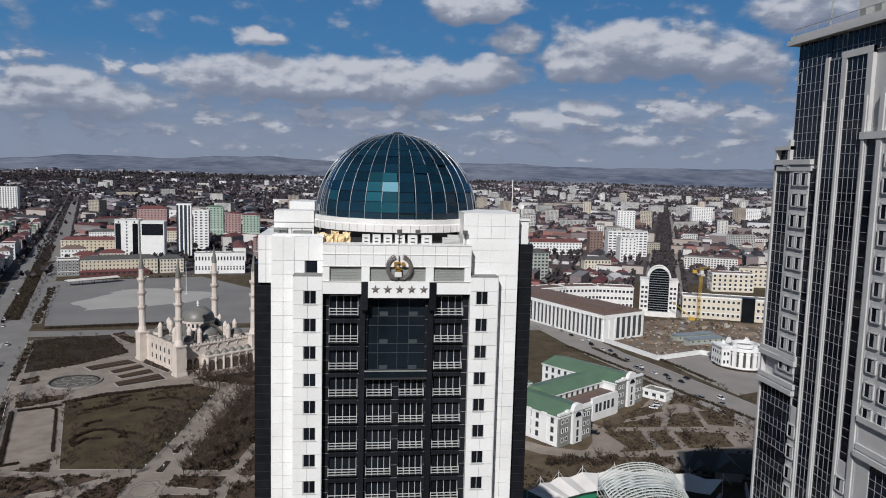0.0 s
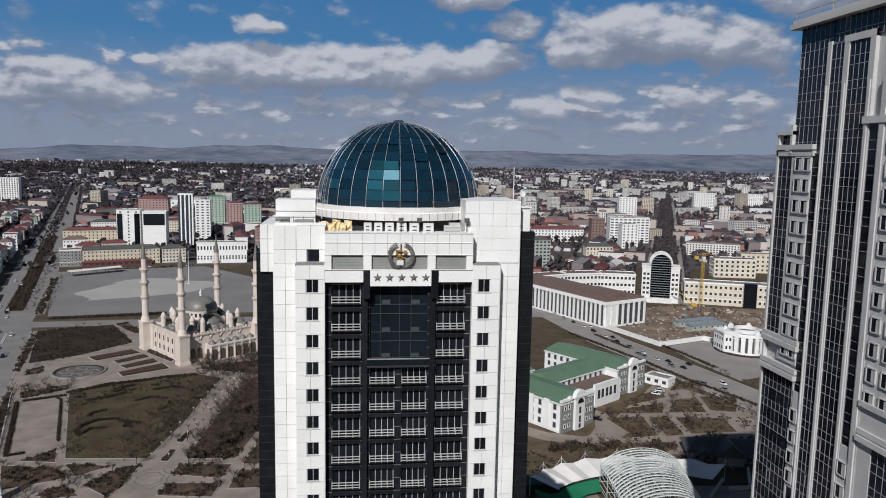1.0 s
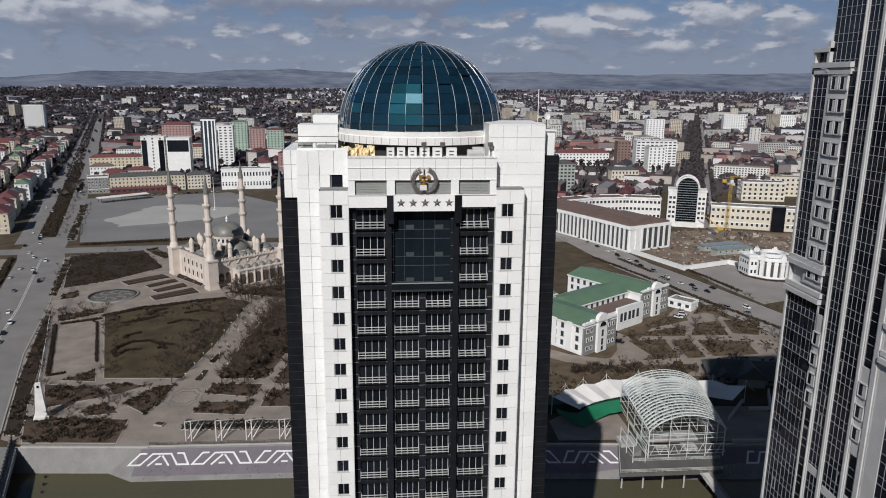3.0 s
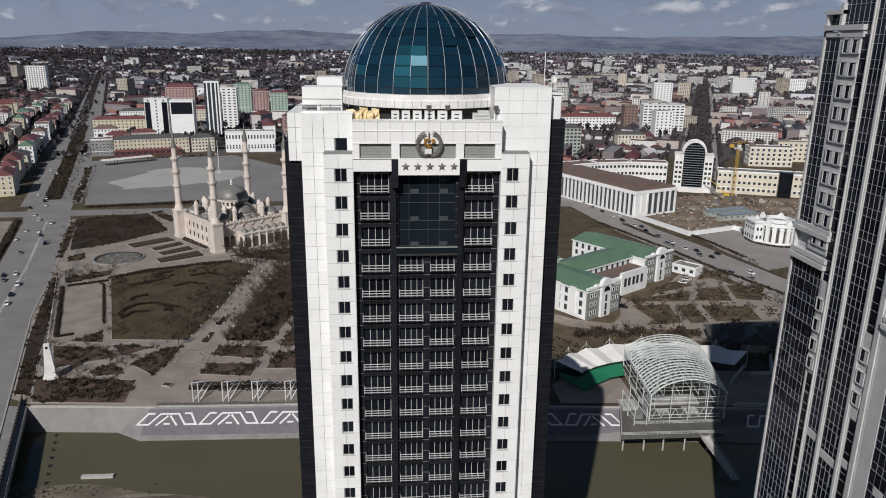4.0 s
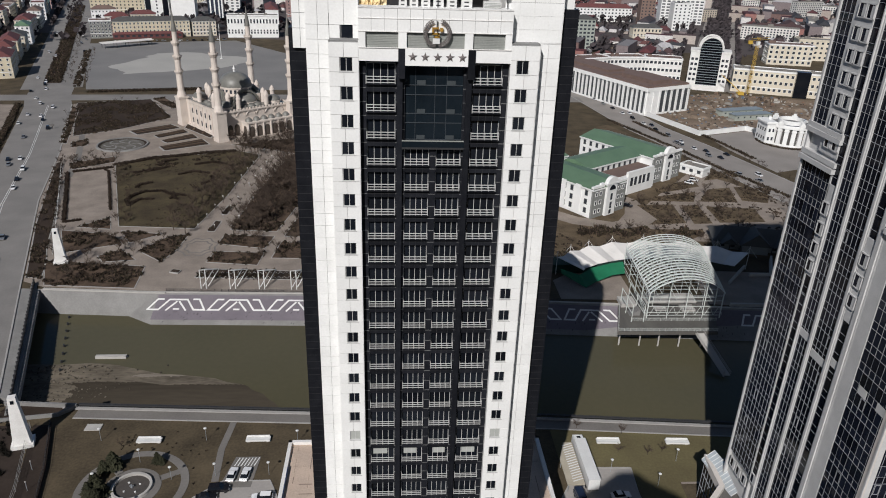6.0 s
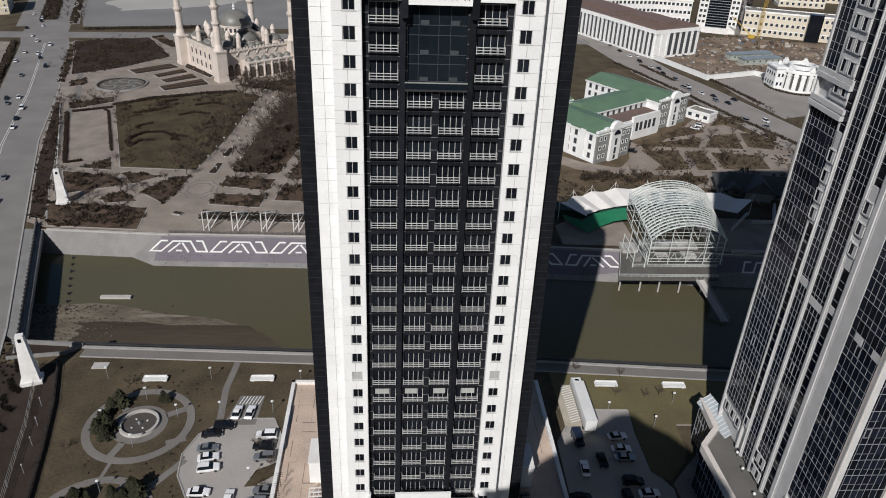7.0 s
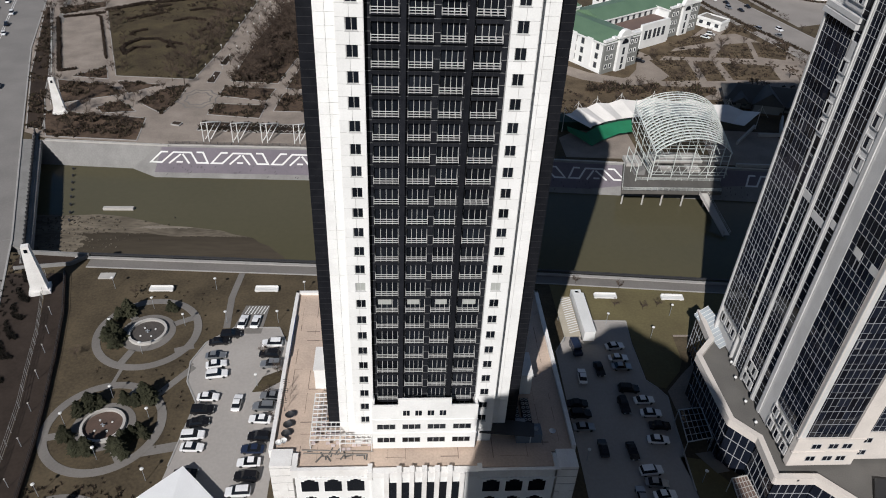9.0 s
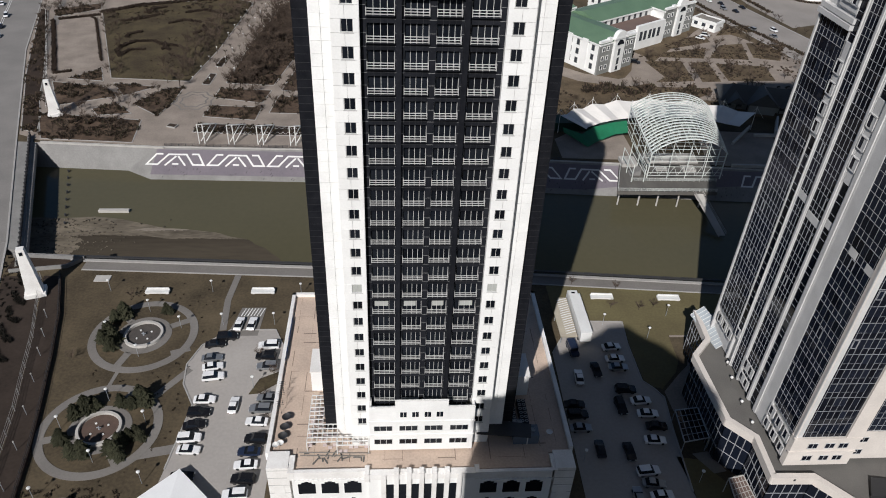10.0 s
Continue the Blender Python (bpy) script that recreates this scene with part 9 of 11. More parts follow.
# glazed canopies at the tower's podium
for nm, pts, z, m in (("entrance_canopy", [(58.6, 96.8), (63.6, 97.4), (63.2, 89.6), (57.8, 88.6)], 4.0, RIB), ("entrance_canopy", [(63.3, 79.8), (66.4, 80.4), (66.6, 75.0), (62.6, 73.6)], 4.2, BALUSTER)):
    o = (*pts[0], 0)
    ec = thing(nm, "framed glass entrance canopy on slim posts" if m is RIB else "pale framed entrance canopy with brown panes", "canopy", o)
    for i in range(4):
        p, q = pts[i], pts[(i + 1) % 4]
        g = Geo(o); g.tube((*p, z), (*q, z), 0.14, n=5); part("frame_bar", g, m, ec)
        g = Geo(o); g.tube((*p, 0), (*p, z), 0.1, n=5); part("post", g, m, ec)
    for k in range(1, 5):
        t = k / 5
        g = Geo(o); g.tube((lerp(pts[0][0], pts[1][0], t), lerp(pts[0][1], pts[1][1], t), z), (lerp(pts[3][0], pts[2][0], t), lerp(pts[3][1], pts[2][1], t), z), 0.07, n=4); part("glazing_bar", g, m, ec)
        g = Geo(o); g.tube((lerp(pts[0][0], pts[3][0], t), lerp(pts[0][1], pts[3][1], t), z), (lerp(pts[1][0], pts[2][0], t), lerp(pts[1][1], pts[2][1], t), z), 0.07, n=4); part("glazing_bar", g, m, ec)
    g = Geo(o); g.prism([(a, b) for a, b in pts][::-1], z - 0.1, z - 0.05); part("pane", g, GLASS_D if m is RIB else BROWNROOF, ec)
# white tent roof at the car park's foot
tn = thing("tent_roof", "smooth white four-sided tent roof", "tent", (-39.9, 76.5, 0), radians(45))
g = Geo()
h0, h1, s = 2.3, 3.1, 6.98
for i in range(4):
    a, b = [(s, s), (-s, s), (-s, -s), (s, -s)][i], [(s, s), (-s, s), (-s, -s), (s, -s)][(i + 1) % 4]
    g.face([(*a, h0), (*b, h0), (0, 0, h1)]); g.face([(*a, h0 - 0.5), (*b, h0 - 0.5), (*b, h0), (*a, h0)])
part("canvas", g, mat("white_canvas", (0.86, 0.86, 0.85), (0.80, 0.80, 0.79), 0.6, scale=0.4, bump=0.05), tn)
for a in ((s, s), (-s, s), (-s, -s), (s, -s)):
    g = Geo(); g.tube((a[0] * .97, a[1] * .97, 0), (a[0] * .97, a[1] * .97, h0), 0.12, n=6); part("pole", g, RIB, tn)

# fences beside the bridge ramp
fence("dark railing along the ramp walk", [(-84.2, 148), (-78.9, 132.1), (-75.5, 118.5), (-72.6, 105.1), (-70.3, 93.4), (-68.4, 80.6), (-66.4, 56)], 1.7, 2.6, DARKM)
wl_ = Geo(); wl_.strip([(-84.2, 148), (-78.9, 132.1), (-75.5, 118.5), (-72.6, 105.1), (-70.3, 93.4), (-68.4, 80.6), (-66.4, 56)], 0.55, 0, 0.9)
structure("low_wall", wl_, VERGE, "dark low wall under the ramp railing", "wall")
fence("pale railing beside the planted verge", [(-88.6, 147), (-86.8, 141.1), (-82.1, 125.2), (-79.3, 112.4), (-77.1, 103.2), (-75.5, 93.5), (-74.5, 87.1), (-71.6, 58)], 2.0, 3.2, CONCRETE)
slab("verge", [(-98.4, 148), (-88.8, 148), (-82.4, 125), (-77.4, 103), (-75.6, 93), (-71.2, 50), (-80, 50), (-90.6, 120)], 0.03, VERGE, "dark bare soil of the planted verge", "verge")
slab("ramp_walk", [(-88.4, 148), (-83.9, 148), (-78.7, 132.1), (-75.3, 118.5), (-72.4, 105.1), (-70.1, 93.4), (-68.2, 80.6), (-66, 50), (-71, 50), (-75.4, 93), (-77.2, 103), (-82.2, 125)], 0.04, VERGE, "dark bare strip between two railings", "verge")
fence("white two-rail railing between the avenue and its verge", [(-165.5, 354), (-141.5, 291), (-124.8, 246)], 1.2, 3.0, PAINT_W, (0.55, 1.1))
# promenade pergolas
for x in (-64, -54.2, -44.4, -33.5):
    y = line_y(NORTH, x) + 3.0
    pgo = thing("slanting_pergola", "white slanting steel frame over the promenade", "pergola", (x, y, 0), group="promenade pergolas")
    for dx in (-0.9, 0.9):
        g = Geo(); g.tube((dx, 0, 0), (dx, 0, 7.2), 0.17, n=5); g.tube((dx, 0, 7.2), (dx + 3.0, 7, 4.2), 0.15, n=5); g.tube((dx + 3.0, 7, 4.2), (dx, 2, 0), 0.15, n=5)
        part("side_frame", g, PAINT_W, pgo)
    for t in (0.1, 0.4, 0.7, 1.0):
        g = Geo(); g.tube((-0.9 + 3 * t, 7 * t, lerp(7.2, 4.2, t)), (0.9 + 3 * t, 7 * t, lerp(7.2, 4.2, t)), 0.12, n=4); part("crossbar", g, PAINT_W, pgo)
for y in (227.6, 231.4):
    tl = thing("bed_trellis", "low white zigzag trellis in the bed under the pergolas", "trellis", (-50, y, 0.12), group="bed trellises")
    for i in range(20):
        x = -18.5 + i * 1.85
        g = Geo(); g.tube((x, 0, 0), (x + 0.92, 0.25, 0.7), 0.045, n=3); g.tube((x + 0.92, 0.25, 0.7), (x + 1.85, 0, 0), 0.045, n=3); part("lattice_bar", g, PAINT_W, tl)
for x, y, w in ((-77, 232.8, 3.4),):
    pb = thing("planting_box", "dark square planting bed with a stone kerb", "planter", (x, y, 0.06), radians(-18), group="alley beds")
    g = Geo(); g.box(-w / 2, w / 2, -w * 0.35, w * 0.35, 0, 0.5); part("kerb", g, KERB, pb)
    g = Geo(); g.box(-w / 2 + 0.3, w / 2 - 0.3, -w * 0.35 + 0.3, w * 0.35 - 0.3, 0.4, 0.62); part("soil", g, SOIL, pb)
# mosque square: fountain and beds
ft = thing("fountain", "large round fountain basin with patterned floor", "fountain", (-147.4, 389.2, 0))
g = Geo(); g.lathe(0, 0, [(12.4, 0.06), (12.4, 0.8), (13.3, 0.8), (13.6, 0.0)][::-1], 56); part("rim", g, CONCRETE, ft)
g = Geo(); g.lathe(0, 0, [(12.5, 0.2), (0, 0.2)], 56); part("basin_floor", g, mat("mosaic_floor", (0.075, 0.070, 0.060), (0.13, 0.118, 0.10), 0.95, scale=0.5, fine=2), ft)
for r, w, m_ in ((3.2, 0.7, PAVING_D), (11.2, 1.25, SOIL)):
    g = Geo(); ring_geo(g, 0, 0, r, r + w, 0.15, 0.32, 40); part("inner_ring", g, m_, ft)
for i in range(8):
    g = Geo(); a = i * math.pi / 4
    pts = [(lerp(3.6, 9.8, t) * math.cos(a + 0.55 * math.sin(t * 3)), lerp(3.6, 9.8, t) * math.sin(a + 0.55 * math.sin(t * 3))) for t in (0, 0.2, 0.4, 0.6, 0.8, 1)]
    g.strip(pts, 0.8, 0.2, 0.1); part("mosaic_curl", g, CONCRETE, ft)
for pts in ([(-153.2, 416.7), (-146.3, 408.9), (-125.6, 425.7), (-133.1, 433.3)], [(-136.5, 408), (-132.4, 403), (-118.6, 416.2), (-122.9, 422.2)], [(-129.7, 398), (-125.3, 393.2), (-110.5, 405.2), (-115.4, 412.9)],
            [(-127.3, 385.9), (-122.6, 378.5), (-101, 392.3), (-107.3, 402.7)], [(-124.6, 435.9), (-102.5, 412.2), (-103.3, 404.2), (-124, 426.4)]):
    o = (*pts[0], 0.05)
    fb = thing("flower_bed", "long dark empty flower bed with stone kerb", "flower bed", o, group="mosque flower beds")
    cx, cy = sum(p[0] for p in pts) / 4, sum(p[1] for p in pts) / 4
    g = Geo(o); g.prism(pts, 0, 0.3, bottom=False); part("kerb", g, KERB, fb)
    g = Geo(o); g.prism([(lerp(cx, x, 0.93), lerp(cy, y, 0.93)) for x, y in pts], 0.2, 0.5, bottom=False); part("soil", g, SOIL, fb)
    for k in range(2):
        g = Geo(o)
        a_, b_ = (0.3, 0.36) if k == 0 else (0.64, 0.7)
        q = [(lerp(pts[0][i], pts[1][i], v) * (1 - u) + lerp(pts[3][i], pts[2][i], v) * u) for u, v in ((0.06, a_), (0.06, b_), (0.94, b_), (0.94, a_)) for i in (0, 1)]
        g.prism(list(zip(q[::2], q[1::2])), 0.45, 0.9, bottom=False); part("low_hedge", g, SCRUB, fb)
# ---- trees and shrubs ----
def bare_tree(seed, h, twigs=9):
    rnd = random.Random(seed)
    trunk, crown = Geo(), Geo()
    top = Vector((rnd.uniform(-.3, .3), rnd.uniform(-.3, .3), h * 0.42))
    trunk.tube((0, 0, -0.2), top, h * 0.022, h * 0.014, 6)
    for i in range(6):
        a = 2 * math.pi * (i + rnd.random() * 0.6) / 6
        base = Vector((0, 0, 0)).lerp(top, rnd.uniform(0.55, 1.0))
        L = h * rnd.uniform(0.34, 0.55)
        e = base + Vector((math.cos(a) * L * 0.55, math.sin(a) * L * 0.55, L * 0.85))
        trunk.tube(base, e, h * 0.010, h * 0.005, 4)
        for k in range(6):
            b = base.lerp(e, rnd.uniform(0.3, 1.0)); a2 = a + rnd.uniform(-1.5, 1.5)
            L2 = L * rnd.uniform(0.35, 0.7)
            f = b + Vector((math.cos(a2) * L2 * 0.7, math.sin(a2) * L2 * 0.7, L2 * rnd.uniform(0.3, 0.9)))
            crown.tube(b, f, h * 0.0050, h * 0.0026, 3)
            for m in range(twigs):
                c = b.lerp(f, rnd.uniform(0.25, 1.0))
                d = Vector((rnd.gauss(0, 1), rnd.gauss(0, 1), rnd.uniform(0, 1.2))).normalized() * L2 * rnd.uniform(0.3, 0.6)
                crown.tube(c, c + d, h * (0.0034 if twigs > 5 else 0.0055), h * 0.0022, 3)
    return trunk, crown


protos = []
for k, h in enumerate((6.5, 8.0, 9.5, 5.0)):
    t, c = bare_tree(40 + k, h)
    protos.append((t.mesh("trunk", [BARK]), c.mesh("crown", [TWIG])))


FAR_GROUPS = ("mosque trees", "avenue trees", "square trees", "street trees", "forecourt trees", "far park trees")
grove = Geo()
lite = []
for k, h in enumerate((6.5, 8.0, 9.5, 5.0)):
    t, c = bare_tree(60 + k, h, 4)
    lite.append((t.v + c.v, t.f + [tuple(i + len(t.v) for i in f) for f in c.f]))


def plant(k, x, y, s=1.0, label="bare brown winter tree", group="park trees", z=0.0):
    if group in FAR_GROUPS:
        a = random.random() * 6.283
        ca, sa = math.cos(a) * s, math.sin(a) * s
        k0 = len(grove.v)
        grove.v += [(x + p * ca - q * sa, y + p * sa + q * ca, z + r * s) for p, q, r in lite[k][0]]
        grove.f += [tuple(i + k0 for i in f) for f in lite[k][1]]
        return
    th = thing("tree", label, "tree", (x, y, z), random.random() * 6.28, group)
    th.scale = (s, s, s * random.uniform(0.9, 1.15))
    piece("trunk", protos[k][0], th); piece("crown", protos[k][1], th)


rt_ = random.Random(7)
# tree rows of the alley, and the groves either side of it
ALLEY = [(-62, 384), (-68.5, 311), (-73, 262)]
for p, q in zip(ALLEY, ALLEY[1:]):
    dx, dy = q[0] - p[0], q[1] - p[1]; s = math.hypot(dx, dy)
    for off in (-15, -9.5, 9.5, 13, 17, 21):
        k = int(s / 7.5)
        for i in range(k):
            t = (i + rt_.random() * 0.6) / k
            x, y = p[0] + dx * t - dy / s * off + rt_.uniform(-1, 1), p[1] + dy * t + dx / s * off
            if y > 245:
                plant(rt_.choice((0, 1, 2)), x, y, rt_.uniform(0.7, 1.1), group="alley trees")
bo0 = None
for p, q in zip(ALLEY, ALLEY[1:]):
    dx, dy = q[0] - p[0], q[1] - p[1]; s = math.hypot(dx, dy)
    for off in (-5.4, -2.0, 2.0, 5.4):
        for i in range(int(s / 7.5)):
            t = (i + rt_.random() * 0.7) * 7.5 / s
            x, y = p[0] + dx * t - dy / s * off, p[1] + dy * t + dx / s * off
            if y > 286:
                plant(3, x, y, rt_.uniform(0.5, 0.85), group="far park trees")
    for off in (-6.8, 0.0, 6.8):
        for i in range(int(s / 11)):
            t = (i + 0.5) * 11 / s
            at = (p[0] + dx * t - dy / s * off, p[1] + dy * t + dx / s * off, 0.05)
            if at[1] < 268:
                continue
            if bo0 is None:
                bo0 = thing("alley_lamp", "short white lamp post with a round head in the alley", "lamp post", at, group="alley lamps")
                g = Geo(); g.tube((0, 0, 0), (0, 0, 1.5), 0.06, n=6); part("post", g, RIB, bo0)
                g = Geo(); g.lathe(0, 0, [(0.05, 1.45), (0.22, 1.52), (0.3, 1.7), (0.2, 1.9), (0, 1.95)], 10); part("lamp_head", g, PAINT_W, bo0)
            else:
                copy_thing(bo0, pose(*at))
for i in range(90):
    x, y = rt_.uniform(-100, -20), rt_.uniform(366, 425)
    if inside(x, y, [(-97, 392), (-66, 366), (-30, 362), (-10, 420), (-56, 426), (-92, 398)]):
        plant(rt_.choice((1, 2)), x, y, rt_.uniform(0.8, 1.15), group="mosque trees")
for i in range(60):
    x, y = rt_.uniform(-118, -30), rt_.uniform(224, 262)
    if y > line_y(NORTH, x) + 6 and not inside(x, y, [(-97, 215), (-26, 215), (-26, 238), (-70, 262), (-90, 255)]):
        plant(rt_.choice((0, 3, 3)), x, y, rt_.uniform(0.6, 1.0), group="bank trees")
for i in range(60):
    x, y = rt_.uniform(66, 200), rt_.uniform(250, 318)
    if not inside(x, y, [(60, 280), (78, 270), (112, 276), (126, 300), (108, 300), (85, 320), (60, 320)]):
        plant(rt_.choice((0, 3, 1)), x, y, rt_.uniform(0.55, 1.0), group="government park trees")
for i in range(34):
    t = i / 33
    x, y = lerp(176, 206, t) - 19 + rt_.uniform(-2, 2), lerp(390, 290, t)
    plant(rt_.choice((0, 3)), x, y, rt_.uniform(0.5, 0.8), group="street trees")
    if i % 2:
        plant(3, x + 35, y + rt_.uniform(0, 8), 0.75, "small round-headed bare tree", "forecourt trees")
for i in range(26):
    plant(rt_.choice((3, 0)), rt_.uniform(-205, -160), rt_.uniform(420, 495), rt_.uniform(0.5, 0.8), group="square trees")
for x, y in ((-64, 139), (-30, 118), (-26, 112), (62, 133), (66, 134), (55, 134), (-71, 118), (-52, 78), (-27.5, 106), (58, 141), (47, 143.5)):
    plant(3, x, y, 0.6, "small bare sapling on the lawn", "garden saplings")
for x, y in ((-23.2, 98), (-22.8, 109)):
    plant(0, x - 0.7, y, 0.6, "thin bare tree against the podium wall", "podium trees")

for i in range(46):
    t = i / 46
    x, y = lerp(-243, -345, t), lerp(548, 840, t)
    for off in (-4, 4):
        plant(rt_.choice((0, 3)), x + off + rt_.uniform(-2, 2), y + rt_.uniform(-3, 3), rt_.uniform(0.4, 0.6), group="avenue trees", z=0.1)
for i in range(14):
    plant(rt_.choice((0, 3)), lerp(-226, -272, i / 13) + rt_.uniform(-1, 1), lerp(545, 690, i / 13), rt_.uniform(0.5, 0.8), group="avenue trees")


def conifer(seed, h):
    rnd = random.Random(seed)
    tk, fo = Geo(), Geo()
    tk.tube((0, 0, -0.1), (0, 0, h * 0.9), 0.12, 0.03, 5)
    for i in range(340):
        t = rnd.random() ** 1.1
        z = h * (0.08 + 0.9 * t)
        r = (1 - t) ** 0.65 * h * 0.40 * rnd.uniform(0.55, 1.3) + 0.15
        a = rnd.random() * 6.283
        e = Vector((math.cos(a) * r * rnd.uniform(0.7, 1.1), math.sin(a) * r * rnd.uniform(0.7, 1.1), z - 0.05 * h * rnd.random()))
        b = Vector((0, 0, z + 0.04 * h))
        sd = Vector((-math.sin(a), math.cos(a), 0)) * r * 0.22
        m = b.lerp(e, 0.6)
        fo.face([b, m + sd + Vector((0, 0, .05)), e, m - sd]); fo.face([b, m + Vector((0, 0, 0.14 * h * 0.3)), e])
    return tk.mesh("trunk", [BARK]), fo.mesh("crown", [CONIFER])


cps = [conifer(3, 3.4), conifer(5, 2.7)]


def pine(k, x, y, s):
    th = thing("conifer", "small dark green conifer in the round garden", "tree", (x, y, 0), random.random() * 6.28, "garden conifers")
    th.scale = (s, s, s)
    piece("trunk", cps[k][0], th); piece("crown", cps[k][1], th)


PINES = [(-65.3, 130.7), (-63.5, 132), (-66, 123.5), (-65.9, 126.7), (-63.4, 123.5), (-63.5, 121.2), (-54.2, 133.6),
         (-64.5, 101.4), (-62.7, 102.9), (-60.9, 103.8), (-56.2, 104.4), (-53.9, 104), (-52.5, 105.6), (-51.3, 104.6), (-65, 95.2), (-61.9, 92), (-59.9, 92), (-54.8, 92.4), (-53.5, 93.8), (-52.2, 95.5), (-51.1, 96.6), (-53.4, 91.6)]
for x, y in PINES:
    pine(rt_.choice((0, 1)), x, y, rt_.uniform(1.1, 1.5))
    pine(1, x + rt_.uniform(-1.4, 1.4), y + rt_.uniform(-1.2, 1.2), rt_.uniform(0.8, 1.15))
for a in (40, 90, 130):
    pine(0, -60.2 + 8.3 * math.cos(radians(a)), 70.2 + 8.3 * math.sin(radians(a)), 1.2)


for i in range(70):                                     # dense grove east of the alley
    x, y = rt_.uniform(-62, -15), rt_.uniform(274, 366)
    plant(rt_.choice((1, 2)), x, y, rt_.uniform(0.8, 1.15), group="far park trees")
for i in range(40):
    plant(rt_.choice((0, 3)), rt_.uniform(-166, -140), rt_.uniform(352, 372), rt_.uniform(0.4, 0.6), group="far park trees")
for key, per in (("grove", 0.03), ("far", 0.035), ("mosque", 0.02)):
    xs_, ys_ = [p[0] for p in BEDS[key]], [p[1] for p in BEDS[key]]
    for i in range(int(per * (max(xs_) - min(xs_)) * (max(ys_) - min(ys_)))):
        x, y = rt_.uniform(min(xs_), max(xs_)), rt_.uniform(min(ys_), max(ys_))
        if inside(x, y, BEDS[key]):
            plant(rt_.choice((0, 1, 1)), x, y, rt_.uniform(0.6, 1.0), group="far park trees")
for i in range(60):                                     # belt of trees along the alley side of the lawn
    t = rt_.random()
    plant(rt_.choice((0, 3)), lerp(-81, -72, t) - rt_.uniform(0, 14), lerp(276, 374, t), rt_.uniform(0.5, 0.85), group="far park trees")
for i in range(26):                                     # thin trees along the lawn's western edge and head
    t = rt_.random()
    plant(3, lerp(-111, -137, t) + rt_.uniform(-1, 7), lerp(275, 350, t), rt_.uniform(0.6, 1.0), group="far park trees")
for i in range(60):                                     # small trees scattered over the square's bed and the verge
    plant(3, rt_.uniform(-195, -150), rt_.uniform(425, 490), rt_.uniform(0.4, 0.7), group="far park trees")
    t = rt_.random()
    plant(3, lerp(-126, -172, t) + rt_.uniform(-2, 2), lerp(246, 372, t), rt_.uniform(0.4, 0.7), group="far park trees")
ob = part("grove", grove, TWIG)
tagged(ob, "bare brown trees of the park, square and avenue", "trees", kind="stuff")


def scrub(name, label, spots, material, seed=1):
    """Low bushes nobody could count: clumps of short crossed twigs and leaves."""
    rnd = random.Random(seed)
    g = Geo()
    for x, y, r, h in spots:
        for i in range(16):
            a, q = rnd.random() * 6.283, r * math.sqrt(rnd.random())
            b = Vector((x + q * math.cos(a), y + q * math.sin(a), 0.0))
            d = Vector((rnd.gauss(0, .5), rnd.gauss(0, .5), 1)).normalized() * h * rnd.uniform(0.5, 1.0)
            s = Vector((math.sin(a), -math.cos(a), 0)) * r * 0.28
            g.face([b - s, b + s, b + d + s * 0.7, b + d - s * 0.7])
    ob = part(name, g, material)
    return tagged(ob, label, "shrubs", kind="stuff")


sp = []
for i in range(15):                                     # shrub clumps in slanting rows on the verge beside the ramp
    y = 58 + i * 6.6; xr = lerp(-73, -89, (y - 60) / 84)
    for k in range(34):
        a = rt_.random()
        sp.append((xr - 1.0 - a * 4.6 + rt_.uniform(-.3, .3), y + 5.0 * a * a + rt_.uniform(-.5, .5), 0.42, 0.7))
    for k in range(12):
        sp.append((xr - rt_.uniform(5.5, 10), y + rt_.uniform(0, 6), 0.32, 0.5))
scrub("verge_shrubs", "dark low shrubs in rows on the planted verge", sp, palette("dark_shrubs", [(0.014, 0.012, 0.010), (0.022, 0.018, 0.014), (0.010, 0.010, 0.008)], 0.95), 2)
def fill(poly, per, r, h, seed, keep=-1.0, scale=0.08):
    """Spots spread over a bed, thinned in patches."""
    xs_, ys_ = [p[0] for p in poly], [p[1] for p in poly]
    out = []
    for i in range(int(per * (max(xs_) - min(xs_)) * (max(ys_) - min(ys_)))):
        x, y = rt_.uniform(min(xs_), max(xs_)), rt_.uniform(min(ys_), max(ys_))
        if inside(x, y, poly) and noise.noise((x * scale, y * scale, seed)) > keep:
            out.append((x, y, r * rt_.uniform(0.6, 1.3), h * rt_.uniform(0.5, 1.3)))
    return out


